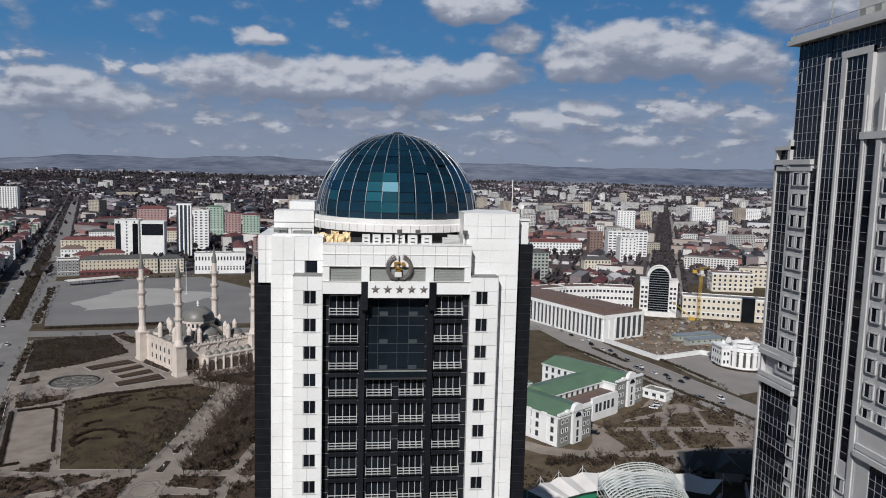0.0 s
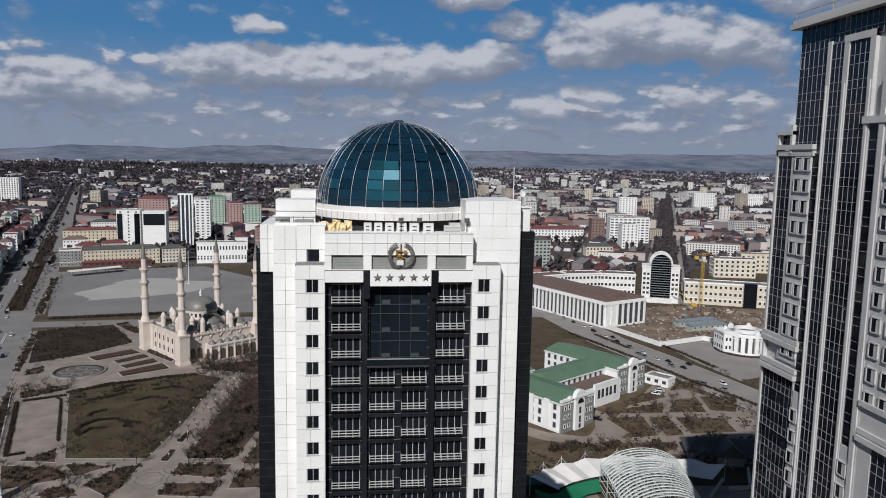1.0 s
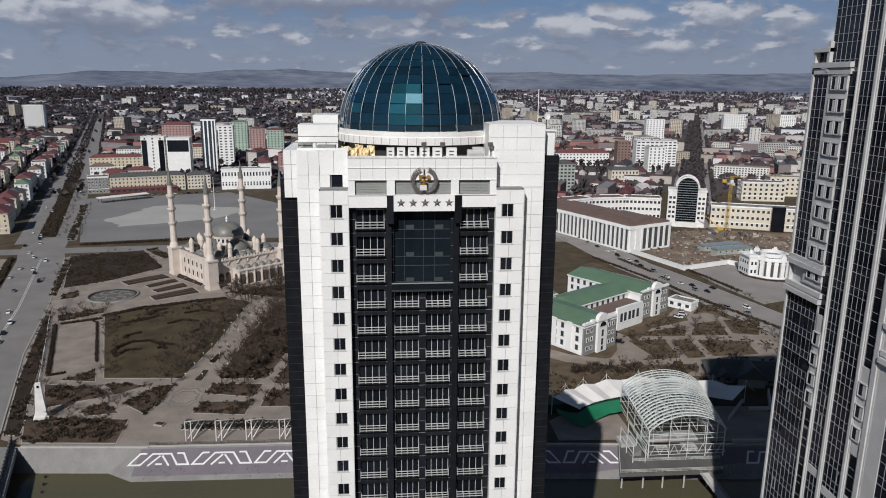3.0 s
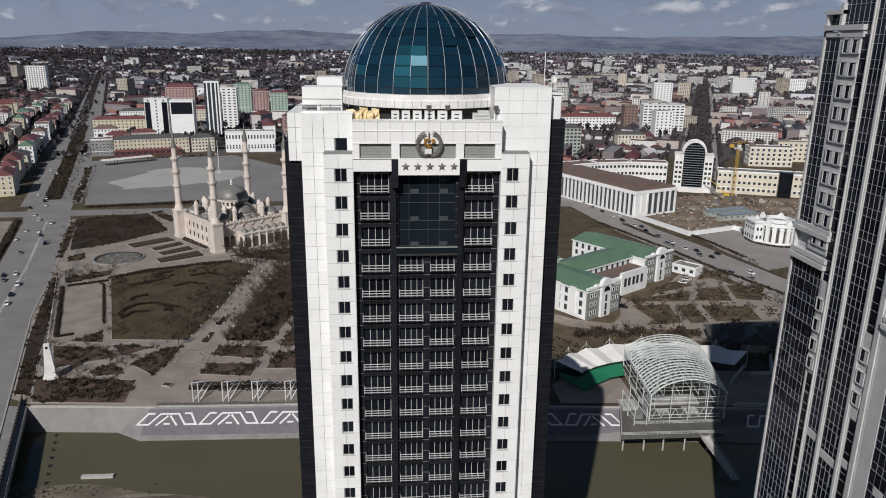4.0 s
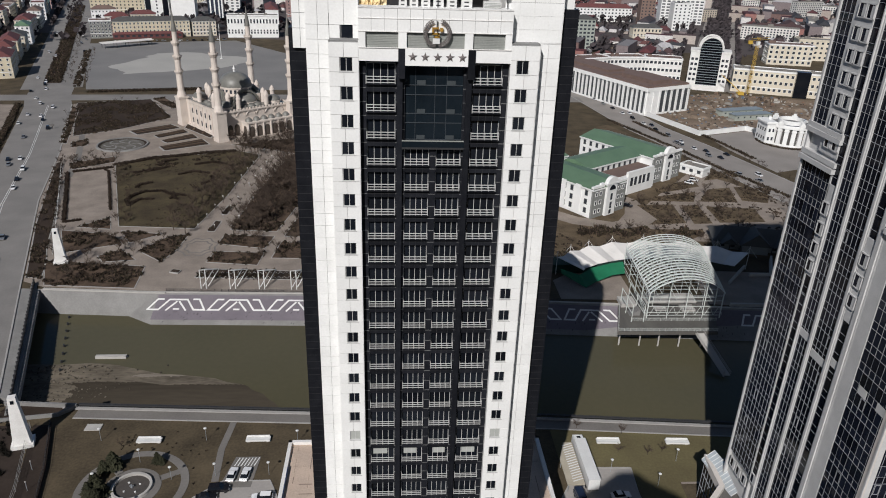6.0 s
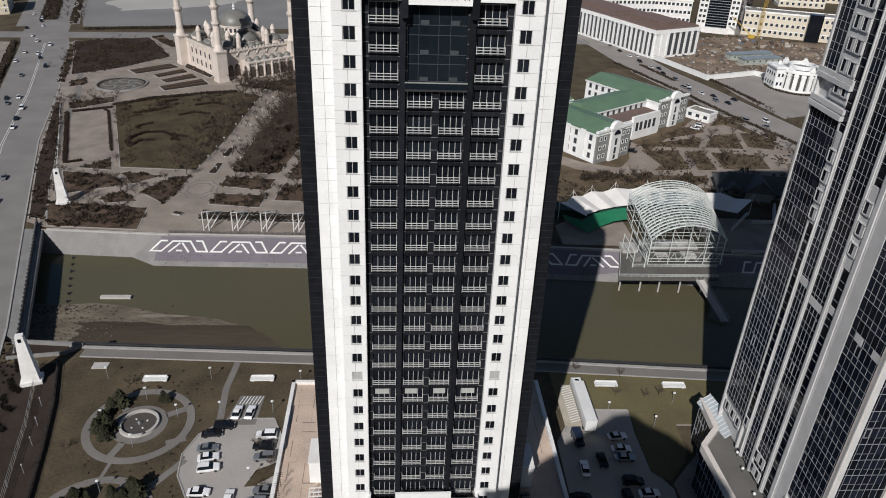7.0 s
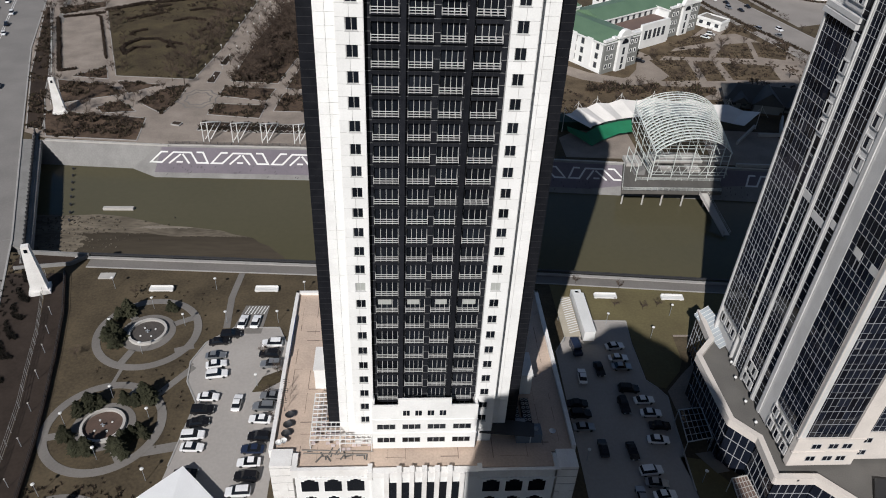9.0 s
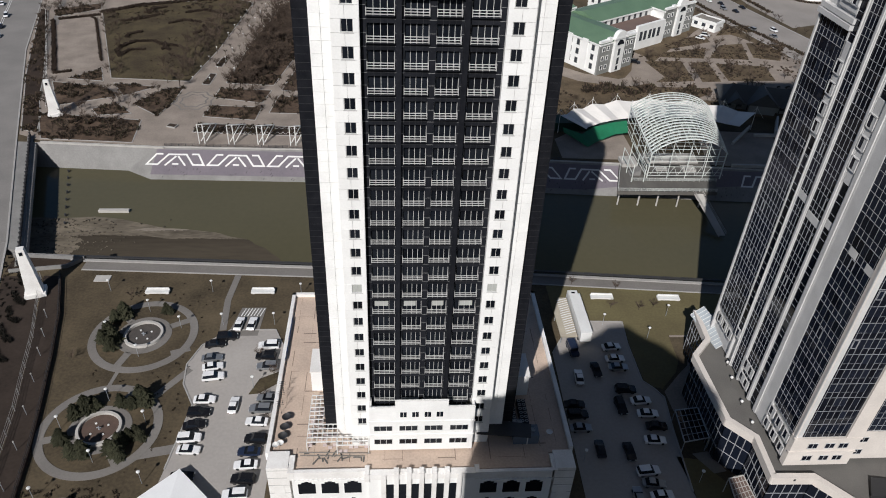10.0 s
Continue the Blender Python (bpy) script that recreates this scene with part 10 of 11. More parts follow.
sp = []
HEDGES = [([(-114.6, 298.6), (-117.2, 304), (-116.8, 309.3), (-112.8, 315.2), (-105.2, 316.2), (-100.3, 312.0)], 0.9), ([(-114.3, 297.6), (-112.3, 305.1), (-106.2, 305.8)], 0.7),
          ([(-98.8, 306.5), (-97.5, 312.1), (-93.4, 310.1)], 0.8), ([(-100.2, 313.9), (-97.9, 307.6), (-95.4, 305.5)], 0.8), ([(-118.4, 320.8), (-117.7, 324.8), (-113, 328)], 0.8),
          ([(-117.3, 353.9), (-116.9, 360.1), (-112, 364)], 1.2), ([(-126, 342), (-118, 346), (-112, 352)], 1.0), ([(-104, 340), (-98, 345), (-90, 342)], 0.8), ([(-100, 356), (-92, 360), (-86, 357)], 0.9), ([(-90, 326), (-86, 332), (-88, 338)], 0.7),
          ([(-139.3, 354), (-133.1, 358.6), (-125.1, 365.4), (-110.5, 371), (-100, 376), (-85, 380)], 1.6),
          ([(-157.4, 341), (-145.5, 310), (-134.4, 279.7)], 0.8), ([(-155, 342.6), (-138.9, 350)], 0.9), ([(-133.8, 278.6), (-128, 281)], 0.7), ([(-141.5, 346), (-139, 344), (-120, 292)], 0.35)]
for pts, r in HEDGES:                                   # curled hedges on the lawn and clipped ones round the court
    for (xa, ya), (xb, yb) in zip(pts, pts[1:]):
        k = int(math.hypot(xb - xa, yb - ya) * 2.4)
        for i in range(k):
            sp.append((lerp(xa, xb, i / k) + rt_.uniform(-.3, .3), lerp(ya, yb, i / k), r, 1.1))
scrub("park_hedges", "dark clipped hedges curling over the lawn", sp, SOIL, 3)
sp = []
for (xa, ya), (xb, yb), r in (((-243, 478), (-207, 372), 1.5), ((-207, 372), (-180, 288), 1.5), ((-214, 517), (-140, 531), 1.0), ((-212, 520), (-140, 535), 0.8)):
    k = int(math.hypot(xb - xa, yb - ya) * 2.2)
    for i in range(k):
        sp.append((lerp(xa, xb, i / k) + rt_.uniform(-1, 1), lerp(ya, yb, i / k), r, 1.6))
sp += fill([(-256, 547), (-244, 547), (-414, 1040), (-426, 1040)], 0.22, 1.2, 1.8, 3)
sp += fill([(-231, 535), (-226, 535), (-276, 690), (-281, 690)], 0.3, 1.1, 1.4, 4)
for k, (key, pts) in enumerate(BEDS.items()):
    if key == "lawn":
        sp += fill(pts, 0.16, 0.5, 0.4, 9, 0.12) + fill([(-138, 352), (-126, 336), (-100, 360), (-76, 352), (-72, 374), (-84, 380), (-124, 365)], 0.20, 0.9, 0.9, 3, 0.0)
    elif key == "square":
        sp += fill(pts, 0.35, 1.1, 0.8, 2, -0.12)
    elif key in ("grove", "far", "mosque"):
        sp += fill(pts, 0.3, 1.0, 1.0, 5, -0.3)
    else:
        sp += fill(pts, 0.6, 0.8, 0.9, k, -0.15, 0.12)
scrub("bed_shrubs", "bare brown shrubs filling the park's beds", sp, SCRUB, 6)
for key in ("west", "middle", "bank", "north", "south", "east", "verge", "low"):
    for x, y, r, h in fill(BEDS[key], 0.012, 1, 1, 1):
        plant(rt_.choice((0, 3)), x, y, rt_.uniform(0.5, 0.85), group="bank trees")
sp = []
for pts in GOV_BEDS.values():
    sp += fill(pts, 0.5, 0.5, 0.6, 2, -0.2)
    for x, y, r, h in fill(pts, 0.022, 1, 1, 1):
        plant(3, x, y, rt_.uniform(0.5, 0.9), group="government park trees")
for i in range(26):                                     # dark round bushes along the foot of the park
    x, y = rt_.uniform(76, 132), rt_.uniform(265, 273)
    sp += [(x + rt_.uniform(-.9, .9), y + rt_.uniform(-.9, .9), 1.0, rt_.uniform(1.2, 3.0)) for k in range(5)]
for i in range(900):
    x, y = rt_.uniform(66, 195), rt_.uniform(252, 320)
    if noise.noise((x * 0.08, y * 0.08, 1)) > 0.0 and not inside(x, y, [(60, 280), (78, 270), (112, 276), (126, 300), (108, 300), (85, 320), (60, 320)]):
        sp.append((x, y, 0.6, 0.6))
for i in range(120):
    x = rt_.uniform(40, 130); sp.append((x, 250 + rt_.uniform(-3, 8), 0.9, 0.8))
for i in range(140):
    t = rt_.random(); sp.append((lerp(-70, -48, rt_.random()), lerp(76, 84, rt_.random()), 0.35, 0.35))
for i in range(260):
    x, y = rt_.uniform(-76, -44), rt_.uniform(74, 145)
    if all(math.hypot(x - a, y - b) > 12.6 for a, b in GARDENS) and x > -66:
        sp.append((x, y, 0.25, 0.25))
for (xa, ya), (xb, yb) in (((144, 460), (169, 386)), ((169, 386), (177, 357)), ((177, 357), (196, 306)), ((160, 455), (170, 420)), ((194, 428), (205, 376))):
    k = int(math.hypot(xb - xa, yb - ya) * 1.6)
    for i in range(k):
        t = i / k; sp.append((lerp(xa, xb, t) + rt_.uniform(-.8, .8), lerp(ya, yb, t), 0.9, 1.2))
for i in range(120):                                     # hedge round the round building
    a = i / 120 * 6.283; sp.append((243 + 18 * math.cos(a), 412.5 + 18 * math.sin(a), 0.9, 1.2))
scrub("garden_shrubs", "bare shrubs filling the government park and gardens", sp, SCRUB, 4)

# ---- vehicles ----
def car(paint, kind, far=False):
    th = new("car_proto")
    g = Geo()
    L, W = (4.55, 1.8) if kind == "saloon" else (4.7, 1.9)
    zb, zs, zr = (0.32, 0.86, 1.42) if kind == "saloon" else (0.4, 1.02, 1.72)
    def ring(y, w, z0, z1):
        return [(-w, y, z0), (w, y, z0), (w, y, z1), (-w, y, z1)]
    secs = [(-L / 2, 0.38, zb + 0.12, zs - 0.28), (-L / 2 + 0.15, 0.46, zb, zs - 0.14), (-L * 0.22, 0.5, zb, zs), (L * 0.30, 0.5, zb, zs), (L / 2 - 0.12, 0.47, zb, zs - 0.06), (L / 2, 0.42, zb + 0.12, zs - 0.2)]
    rings_ = [ring(y, w * W, a, b) for y, w, a, b in secs]
    k = 0
    g.face(rings_[0][::1])
    for p, q in zip(rings_, rings_[1:]):
        for i in range(4):
            j = (i + 1) % 4
            g.face((p[i], q[i], q[j], p[j]))
    g.face(rings_[-1][::-1])
    body = part("body", g, paint, th)
    y0, y1 = (-L * 0.20, L * 0.36) if kind == "saloon" else (-L * 0.22, L * 0.46)
    g = Geo()
    a = [(-W * .46, y0, zs), (W * .46, y0, zs), (W * .46, y1, zs), (-W * .46, y1, zs)]
    b = [(-W * .37, y0 + .75, zr), (W * .37, y0 + .75, zr), (W * .37, y1 - (.6 if kind == "saloon" else .2), zr), (-W * .37, y1 - (.6 if kind == "saloon" else .2), zr)]
    for i in range(4):
        j = (i + 1) % 4; g.face((a[i], a[j], b[j], b[i]))
    part("window_band", g, GLASS_D, th)
    g = Geo()
    g.prism([(x, y) for x, y, z in b], zr - 0.02, zr + 0.05)
    part("roof", g, paint, th)
    wm = Geo(); wm.tube((-0.11, 0, 0), (0.11, 0, 0), 0.33, n=12)
    wme = wm.mesh("wheel", [WHEELM])
    for x in (-W / 2 + .12, W / 2 - .12):
        for y in (-L * .31, L * .30):
            piece("wheel", wme, th, (x, y, 0.33))
    for x in () if far else (-0.6, 0.6):
        g = Geo(); g.box(x - .18, x + .18, -L / 2 - .01, -L / 2 + .12, zs - .34, zs - .2); part("headlight", g, RAIL_W, th)
        g = Geo(); g.box(x - .18, x + .18, L / 2 - .1, L / 2 + .01, zs - .36, zs - .22); part("tail_light", g, REDROOF, th)
    return th


COLN = ("white", "black", "silver", "dark blue")
cars = {}
for i, pnt in enumerate(CARPAINTS):
    for kind in ("saloon", "estate"):
        cars[i, kind] = car(pnt, kind)
        cars[i, kind, "far"] = car(pnt, kind, True)
used = set()


def park(c, x, y, rz, where="parked in the hotel car park", group="parked cars", z=0.07):
    kind = "saloon" if rt_.random() < 0.65 else "estate"
    key = (c, kind) if y < 200 else (c, kind, "far")
    src = cars[key]
    m = pose(x, y, z, 0, 0, rz)
    if key in used:
        ob = copy_thing(src, m)
    else:
        used.add(key); src.matrix_basis = m; ob = src
    ob.name = "car"
    tagged(ob, "%s %s car %s" % (COLN[c], kind, where), "car", group)


W_, K_, S_, B_2 = 0, 1, 2, 3
for (x, y), c in zip([(-38.2, 124.1), (-40.4, 121.8), (-40.3, 117.3), (-39.6, 114.6), (-38.9, 111.5), (-39.4, 105), (-39.8, 101.4), (-40, 98.2), (-40.3, 94.9), (-39.8, 92), (-39.6, 85.9)], (K_, K_, S_, W_, W_, W_, K_, K_, W_, W_, K_)):
    park(c, x, y, 90 + rt_.uniform(-9, 9) + (12 if y > 110 else 4))
for (x, y), c in zip([(-28.3, 121.1), (-28.4, 117.6), (-27.7, 114.4), (-26.4, 105.1), (-27.4, 102.1), (-27.7, 98.8), (-27.1, 94.3), (-28, 91.3), (-28.2, 88.2), (-28.1, 84.9), (-29.1, 81.6)], (W_, K_, S_, S_, S_, W_, K_, B_2, W_, K_, W_)):
    park(c, x, y, -90 + rt_.uniform(-5, 5))
park(W_, -33.1, 103.3, 178); park(W_, -36.2, 128.6, 175); park(W_, -33.2, 128.6, 175)
for (x, y), c in zip([(51.3, 119.3), (51.2, 115.4), (51.3, 112.7), (51.1, 105.9), (53.6, 102.6), (54.1, 99), (55, 95.6), (53.6, 92), (49.9, 84.5), (50.2, 81.7), (51, 79)], (W_, W_, S_, K_, W_, W_, K_, W_, W_, S_, W_)):
    park(c, x, y, 90 + rt_.uniform(-8, 8), "in the shaded car park")
for (x, y, a), c in zip([(46, 112, 4), (41.6, 109.8, 176), (48.8, 101.1, 4), (41.7, 90.1, 178), (47.5, 89.3, 3), (46.4, 78.8, 178)], (K_, W_, K_, K_, K_, S_)):
    park(c, x, y, a, "in the shaded car park")
for y, c in ((101.9, K_), (99, K_), (95.5, S_)):
    park(c, 38.9, y, 90, "in the shaded car park")
# traffic
for (x, y), c in zip([(-245, 524), (-225, 451), (-216, 448), (-211, 439), (-205, 401), (-221, 430), (-194, 360), (-189, 362), (-252, 516), (-239, 494), (-176, 330), (-172, 318), (-165, 280), (-150, 262), (-143, 240), (-180, 345), (-190, 352), (-200, 420), (-218, 470), (-230, 480)], (W_, W_, W_, K_, S_, W_, K_, W_, K_, W_, K_, W_, K_, S_, K_, W_, S_, K_, W_, W_)):
    park(c, x, y, 18 if x > -205 - (y - 400) * 0.25 else 198, "driving on the avenue", "cars on the avenue", 0.09)
for i in range(15):
    t = rt_.random()
    k = rt_.choice((2, 3, 4, 5))
    p, q = STREET[k], STREET[k + 1]
    dx, dy = q[0] - p[0], q[1] - p[1]; s = math.hypot(dx, dy); off = rt_.choice((-10.8, -7, -3, 3, 7, 10.8))
    park(rt_.choice((W_, W_, K_, S_, B_2)), p[0] + dx * t - dy / s * off, p[1] + dy * t + dx / s * off, math.degrees(math.atan2(dy, dx)) + (90 if off > 0 else -90), "on the street by the park", "cars on the street", 0.09)
for i in range(26):
    t = rt_.random() * 0.6
    x, y = lerp(-243, -560, t) + rt_.choice((-17, -13, -6, 6, 13, 17)), lerp(530, 1440, t)
    park(rt_.choice((W_, W_, K_, S_)), x, y, 19, "on the avenue beyond the crossing", "cars on the avenue", 0.11)
for i in range(16):
    park(rt_.choice((W_, W_, S_, K_)), lerp(-280, -175, i / 15) + 3, lerp(738, 768, i / 15) + rt_.uniform(-2, 2), 19 + 90 * (i % 2), "parked at the edge of the square", "cars at the square", 0.08)
for i in range(11):
    p = i / 10
    park(rt_.choice((K_, K_, B_2, S_, W_)), lerp(150, 180, p) + rt_.uniform(-.4, .4), lerp(520, 380, p), 12, "parked along the street by the park", "cars parked on the street", 0.1)
park(K_, 108, 300, 60, "parked at the government house", "government cars", 0.07); park(W_, 150, 333, 50, "parked at the government house", "government cars", 0.07); park(W_, 154, 337, 60, "parked at the government house", "government cars", 0.07)
for k, ob in cars.items():
    if k not in used:
        for c in list(ob.children_recursive):
            bpy.data.objects.remove(c)
        bpy.data.objects.remove(ob)
# ---- the far town ----
rc = random.Random(21)
KEEP = [[(-300, 380), (420, 380), (420, 545), (-300, 545)], [(-320, 545), (-60, 545), (-110, 815), (-310, 815)], [(120, 520), (460, 520), (460, 740), (120, 640)]]
TAKEN = []
for o in list(bpy.data.objects):
    if o.parent is None and o.type == 'EMPTY' and o.location.y > 540 and "category" in o:
        TAKEN.append((o.location.x, o.location.y, 62 if o.name.split(".")[0] not in ("tree", "car", "spoil_heap") else 0))


def avenue_gap(x, y):
    a = abs((x + 243) * 0.944 + (y - 530) * 0.33)
    b = abs((x - 255) * 0.911 - (y - 560) * 0.411)
    return (a < 30 and 500 < y < 2500) or (b < 31 and 540 < y < 2450)


def blocked(x, y):
    if y < 545 or avenue_gap(x, y):
        return True
    if any(inside(x, y, k) for k in KEEP):
        return True
    return any(abs(x - a) < r and -25 < y - b < r * 0.55 for a, b, r in TAKEN if r)


def wooded(x, y):
    """Belts of dark woodland on the western side of the town."""
    return x < -60 and math.hypot(x, y) > 1650 and noise.noise((x * 0.0011 + 3, y * 0.0032, 7)) > 0.12


class Bulk:
    """Walls and roofs of many small houses, each house its own islands."""

    def __init__(self):
        self.wv, self.wf, self.rv, self.rf = [], [], [], []

    def house(self, x, y, z, w, d, h, rh, a, flat=False):
        c, s = math.cos(a), math.sin(a)
        B = [(x + c * p - s * q, y + s * p + c * q) for p, q in ((-w / 2, -d / 2), (w / 2, -d / 2), (w / 2, d / 2), (-w / 2, d / 2))]
        k = len(self.wv)
        self.wv += [(p, q, z - 1) for p, q in B] + [(p, q, z + h) for p, q in B]
        self.wf += [(k, k + 1, k + 5, k + 4), (k + 1, k + 2, k + 6, k + 5), (k + 2, k + 3, k + 7, k + 6), (k + 3, k, k + 4, k + 7)]
        k = len(self.rv)
        if flat:
            self.rv += [(p, q, z + h + 0.1) for p, q in B]; self.rf.append((k, k + 1, k + 2, k + 3))
        else:
            o = 1.06
            E = [(x + (p - x) * o, y + (q - y) * o, z + h) for p, q in B]
            r = w * 0.5 - d * 0.45
            T = [(x + c * -r, y + s * -r, z + h + rh), (x + c * r, y + s * r, z + h + rh)]
            self.rv += E + T
            self.rf += [(k, k + 1, k + 5, k + 4), (k + 1, k + 2, k + 5), (k + 2, k + 3, k + 4, k + 5), (k + 3, k, k + 4)]

    def link(self, name, label, wall, roof):
        me = bpy.data.meshes.new(name)
        n0 = len(self.wv)
        me.from_pydata(self.wv + self.rv, [], self.wf + [tuple(i + n0 for i in f) for f in self.rf])
        me.materials.append(wall); me.materials.append(roof)
        me.polygons.foreach_set("material_index", [0] * len(self.wf) + [1] * len(self.rf))
        me.update()
        return tagged(new(name, me), label, "houses", kind="stuff")


FAR_WALL = palette("far_walls", [(0.54, 0.52, 0.50), (0.70, 0.68, 0.66), (0.62, 0.58, 0.53), (0.34, 0.17, 0.15), (0.42, 0.36, 0.32), (0.24, 0.20, 0.20), (0.50, 0.44, 0.40), (0.20, 0.13, 0.12)])
FAR_ROOF = palette("far_roofs", [(0.135, 0.048, 0.050), (0.14, 0.066, 0.064), (0.070, 0.060, 0.066), (0.16, 0.15, 0.155), (0.105, 0.072, 0.070), (0.42, 0.41, 0.42), (0.10, 0.044, 0.048), (0.055, 0.056, 0.062), (0.085, 0.055, 0.056), (0.24, 0.23, 0.235)])
# Colder tones put distance haze into the outlying houses' roofs and walls.
HAZE_ROOF = palette("hazed_outskirt_roofs", [(0.070, 0.052, 0.060), (0.060, 0.060, 0.074), (0.11, 0.105, 0.12), (0.048, 0.046, 0.058), (0.30, 0.30, 0.33), (0.075, 0.050, 0.056), (0.042, 0.044, 0.056), (0.17, 0.17, 0.19), (0.052, 0.045, 0.052)])
HAZE_WALL = palette("hazed_outskirt_walls", [(0.40, 0.39, 0.41), (0.66, 0.66, 0.68), (0.22, 0.18, 0.20), (0.30, 0.28, 0.30), (0.15, 0.125, 0.14), (0.56, 0.54, 0.54), (0.18, 0.13, 0.145)])
bulk, outer = Bulk(), Bulk()
ux, uy = (0.911, -0.411), (0.411, 0.911)
for zone in (0, 1):
    lim = 1900 if zone == 0 else 3950
    step = 21 if zone == 0 else 29
    n = int(5200 / step)
    for i in range(-n, n):
        for j in range(-n, n):
            x = i * step * ux[0] + j * step * 0.86 * uy[0] + rc.uniform(-7, 7)
            y = i * step * ux[1] + j * step * 0.86 * uy[1] + rc.uniform(-7, 7)
            r = math.hypot(x, y)
            if r > (lim + 330 if zone and x < -100 else lim) or (zone == 1 and r < 1900) or y < 540 or abs(x) > y * 0.80 + 60:
                continue
            if rc.random() < (0.14 if r < 2600 else 0.3) or blocked(x, y) or wooded(x, y):
                continue
            big = rc.random() < (0.17 if r < 1500 else 0.07)
            w, d = (rc.uniform(26, 60), rc.uniform(11, 15)) if big else (rc.uniform(10, 19), rc.uniform(8, 12))
            h = rc.uniform(8, 17) if big else rc.uniform(2.8, 5.0)
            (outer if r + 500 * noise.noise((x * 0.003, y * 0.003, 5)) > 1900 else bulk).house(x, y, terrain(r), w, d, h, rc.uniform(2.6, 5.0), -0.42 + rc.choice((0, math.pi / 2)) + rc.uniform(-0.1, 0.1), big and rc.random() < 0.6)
bulk.link("distant_houses", "small distant houses with dark red, brown and grey roofs", FAR_WALL, FAR_ROOF)
outer.link("outskirt_houses", "far outlying houses with haze put into wall and roof colours", HAZE_WALL, HAZE_ROOF)

# bare trees and scrub among the houses
g = Geo()
pts = []
for i in range(32000):
    a = rc.uniform(-0.66, 0.66); r = 560 + (4150 - 560) * rc.random() ** 0.8
    x, y = r * math.sin(a), r * math.cos(a)
    if any(inside(x, y, k) for k in KEEP) or y < 545:
        continue
    if avenue_gap(x, y) and rc.random() < 0.9:
        continue
    if noise.noise((x * 0.004, y * 0.004, 2)) < -0.15 and rc.random() < 0.7:
        continue
    pts.append((x, y, terrain(r), rc.uniform(2.5, 5.5) * (1 + r / 5000)))
for i in range(16000):                                  # the wooded belts
    a = rc.uniform(-0.66, 0.05); r = 1650 + 2400 * rc.random() ** 0.9
    x, y = r * math.sin(a), r * math.cos(a)
    if wooded(x, y) and not avenue_gap(x, y):
        pts.append((x, y, terrain(r), rc.uniform(3.5, 6.5) * (1 + r / 5000)))
for j in range(3600):                                   # the planted middles of both avenues
    t = rc.random()
    x, y = lerp(-248, -1155, t) + rc.uniform(-8, 7), lerp(545, 3100, t)
    if j % 2 and y > 830:
        pts.append((x, y, 0, rc.uniform(0.8, 1.3) * (1 + y / 2200)))
    t = rc.random()
    x, y = lerp(268, 1300, t) + rc.uniform(-15, 15), lerp(590, 2900, t)
    pts.append((x, y, terrain(math.hypot(x, y)), rc.uniform(2.8, 5)))
for j in range(1500):                                    # rows along both edges
    t = rc.random(); s = rc.choice((-1, 1))
    if t > 0.12:
        pts.append((lerp(-243, -1150, t) + s * 22, lerp(545, 3100, t) + s * 8, 0, rc.uniform(2.5, 4.5)))
    pts.append((lerp(262, 1300, t) + s * 26, lerp(590, 2900, t) - s * 11, 0, rc.uniform(2.5, 4.5)))
for x, y, z, r in pts:
    for k in range(7):
        a, b = rc.random() * 6.283, rc.uniform(0.1, 1.0)
        c = Vector((x + r * 0.6 * math.cos(a) * rc.random(), y + r * 0.6 * math.sin(a) * rc.random(), z + r * (0.4 + b)))
        d = Vector((rc.gauss(0, 1), rc.gauss(0, 1), rc.gauss(0, 1))).normalized() * r * 0.55
        e = d.orthogonal().normalized() * r * rc.uniform(0.3, 0.55)
        g.face([c - d, c + e, c + d, c - e])
FAR_TREE = mat("far_bare_trees", (0.066, 0.055, 0.057), (0.042, 0.037, 0.040), 0.95, scale=0.02, fine=0.2, bump=0, island=0.35, spec=0.12)
ob = part("distant_trees", g, FAR_TREE)
tagged(ob, "dark bare trees among the distant houses and along the avenues", "trees", kind="stuff")

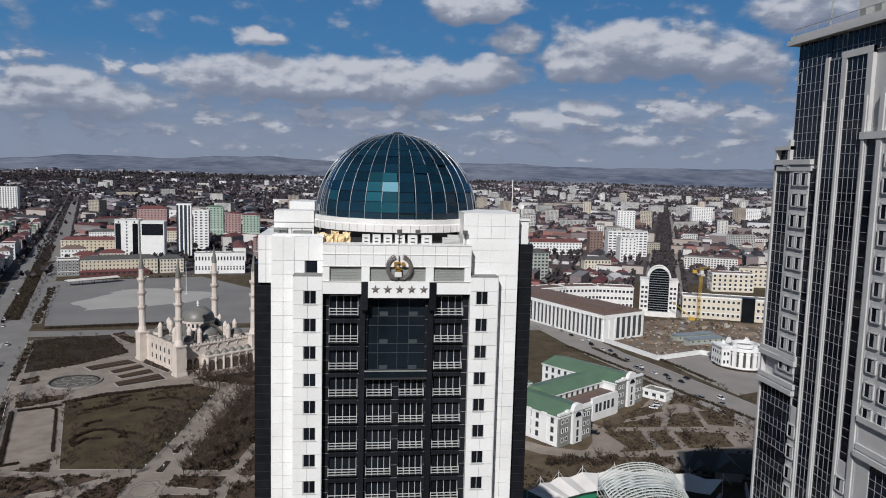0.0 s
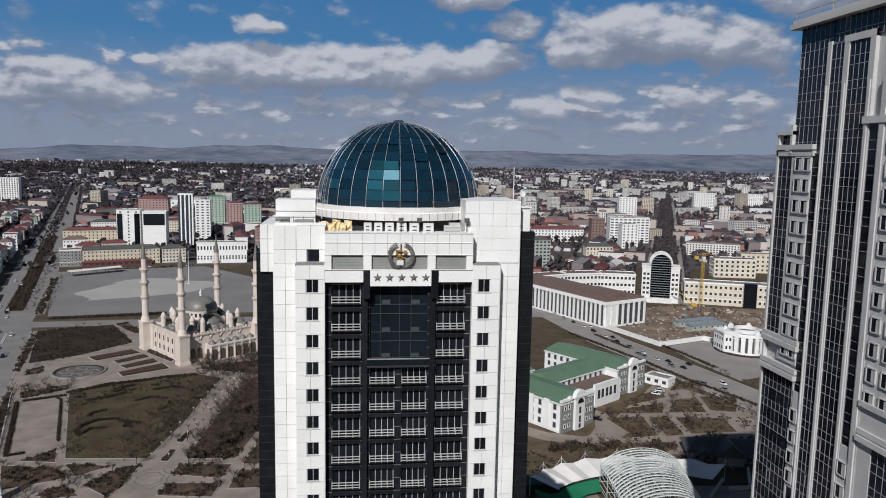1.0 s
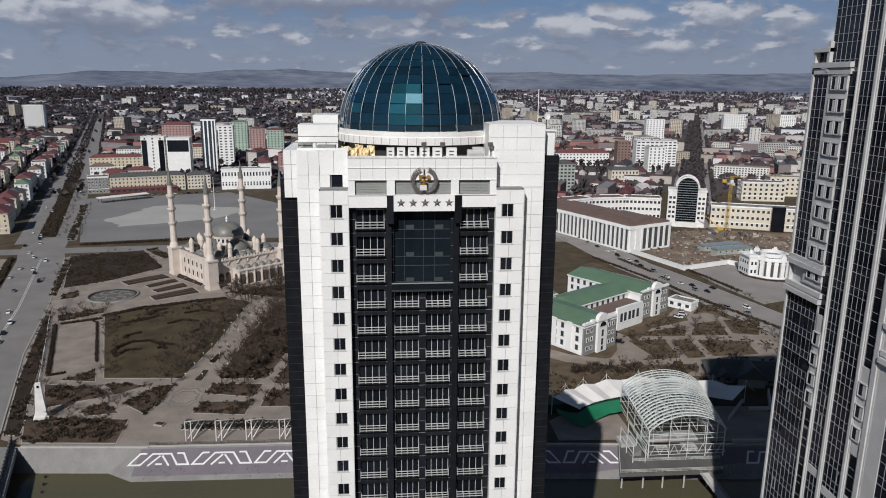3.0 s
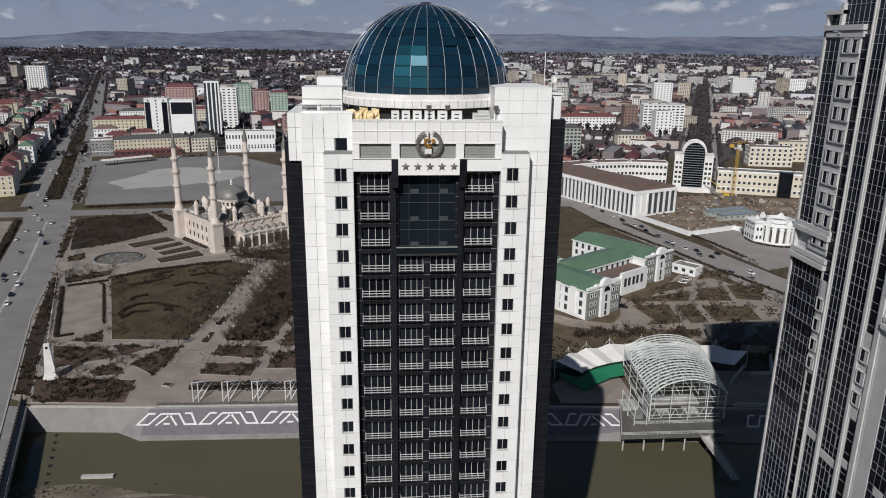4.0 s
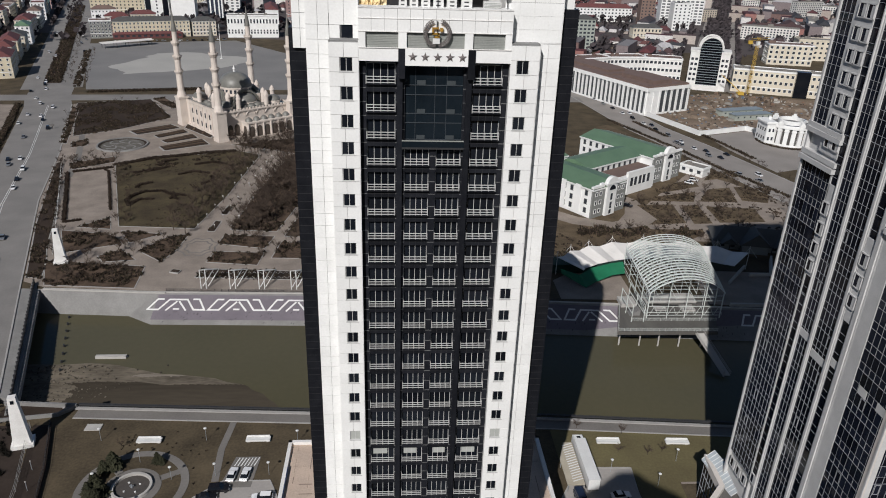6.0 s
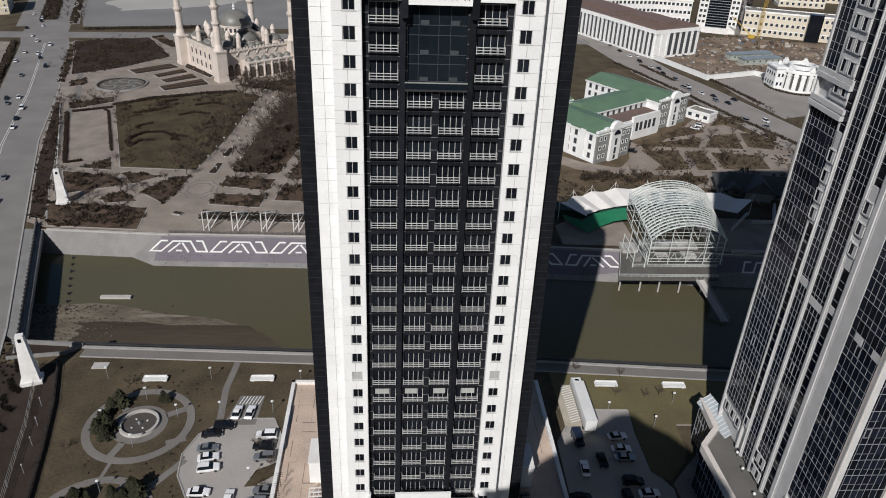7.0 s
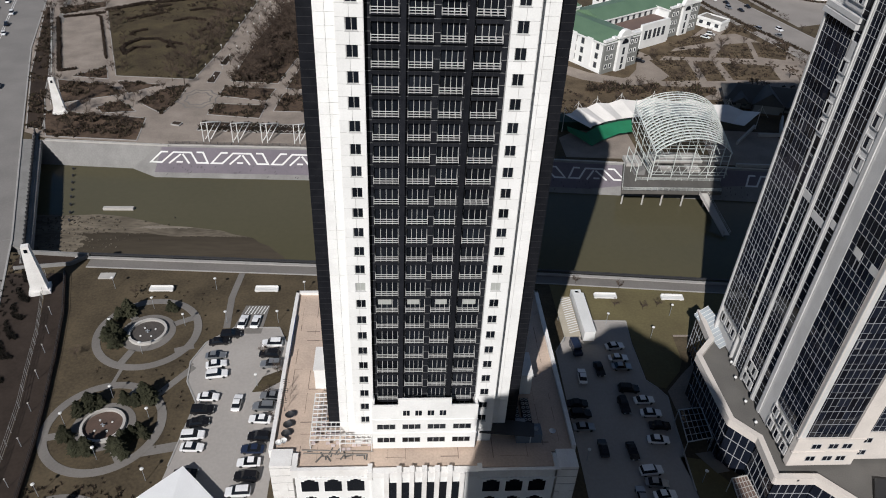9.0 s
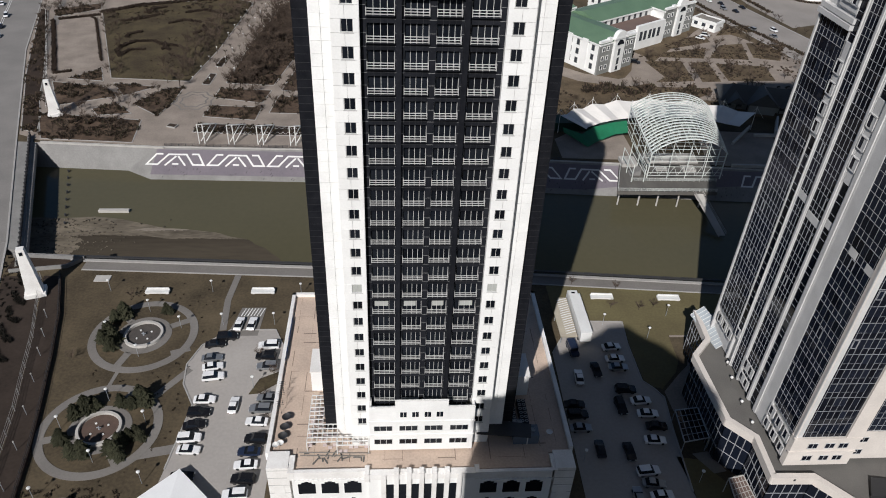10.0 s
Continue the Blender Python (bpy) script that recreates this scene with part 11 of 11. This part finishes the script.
# apartment blocks scattered through the town
def slab_block(w, d, h, nf, nb, wallm):
    th = new("apartment_block")
    g = Geo(); g.box(-w / 2, w / 2, -d / 2, d / 2, -1, h); part("wall", g, wallm, th)
    g = Geo(); g.box(-w / 2 - .3, w / 2 + .3, -d / 2 - .3, d / 2 + .3, h, h + 0.7); g.box(-3, 3, -2, 2, h, h + 3); part("roof", g, ROOF_GREY, th)
    g = Geo()
    for j in range(nf):
        z = 1.6 + (h - 2) * j / nf
        for i in range(nb):
            x = -w / 2 + w * (i + 0.5) / nb
            g.box(x - 0.9, x + 0.9, -d / 2 - 0.08, -d / 2 + 0.1, z, z + 1.6)
        for i in range(3):
            y = -d / 2 + d * (i + 0.5) / 3
            for s in (-1, 1):
                g.box(s * w / 2 - 0.08, s * w / 2 + 0.08, y - 0.8, y + 0.8, z, z + 1.6)
    tagged(part("window", g, WINPANE, th), kind="stuff")
    return th


PANEL_W = mat("panel_white", (0.62, 0.61, 0.58), (0.52, 0.51, 0.48), 0.8, scale=0.1, bump=0, rnd=0.12)
PANEL_B = mat("panel_beige", (0.50, 0.44, 0.36), (0.42, 0.37, 0.30), 0.8, scale=0.1, bump=0, rnd=0.15)
kinds = [(64, 13, 16, 5, 18, PANEL_W, "long white five-storey apartment block in the town"), (48, 13, 27, 9, 14, PANEL_W, "white nine-storey apartment block in the town"), (24, 20, 34, 11, 7, PANEL_W, "white point block of flats in the town"),
         (70, 13, 16, 5, 18, PANEL_B, "long beige five-storey apartment block in the town"), (26, 22, 40, 13, 7, PANEL_B, "beige high block of flats in the town"), (40, 30, 12, 3, 10, PANEL_W, "broad white public building in the town")]
for k, (w, d, h, nf, nb, wm_, lab) in enumerate(kinds):
    src, first = slab_block(w, d, h, nf, nb, wm_), True
    tries = 0
    count = 0
    while count < (30, 26, 28, 14, 12, 18)[k] and tries < 4000:
        tries += 1
        a = rc.uniform(0.17, 0.56) if rc.random() < 0.6 else rc.uniform(-0.62, 0.62)
        r = 900 + 2500 * rc.random() ** 0.8
        x, y = r * math.sin(a), r * math.cos(a)
        if blocked(x, y) or any(math.hypot(x - p, y - q) < 75 for p, q, _ in TAKEN):
            continue
        TAKEN.append((x, y, 40))
        count += 1
        m = pose(x, y, terrain(r) - 0.2, 0, 0, rc.choice((-24, -24, 66, 15)) + rc.uniform(-4, 4))
        if first:
            src.matrix_basis = m; ob = src; first = False
        else:
            ob = copy_thing(src, m)
        tagged(ob, lab, "apartment block", "town apartment blocks")
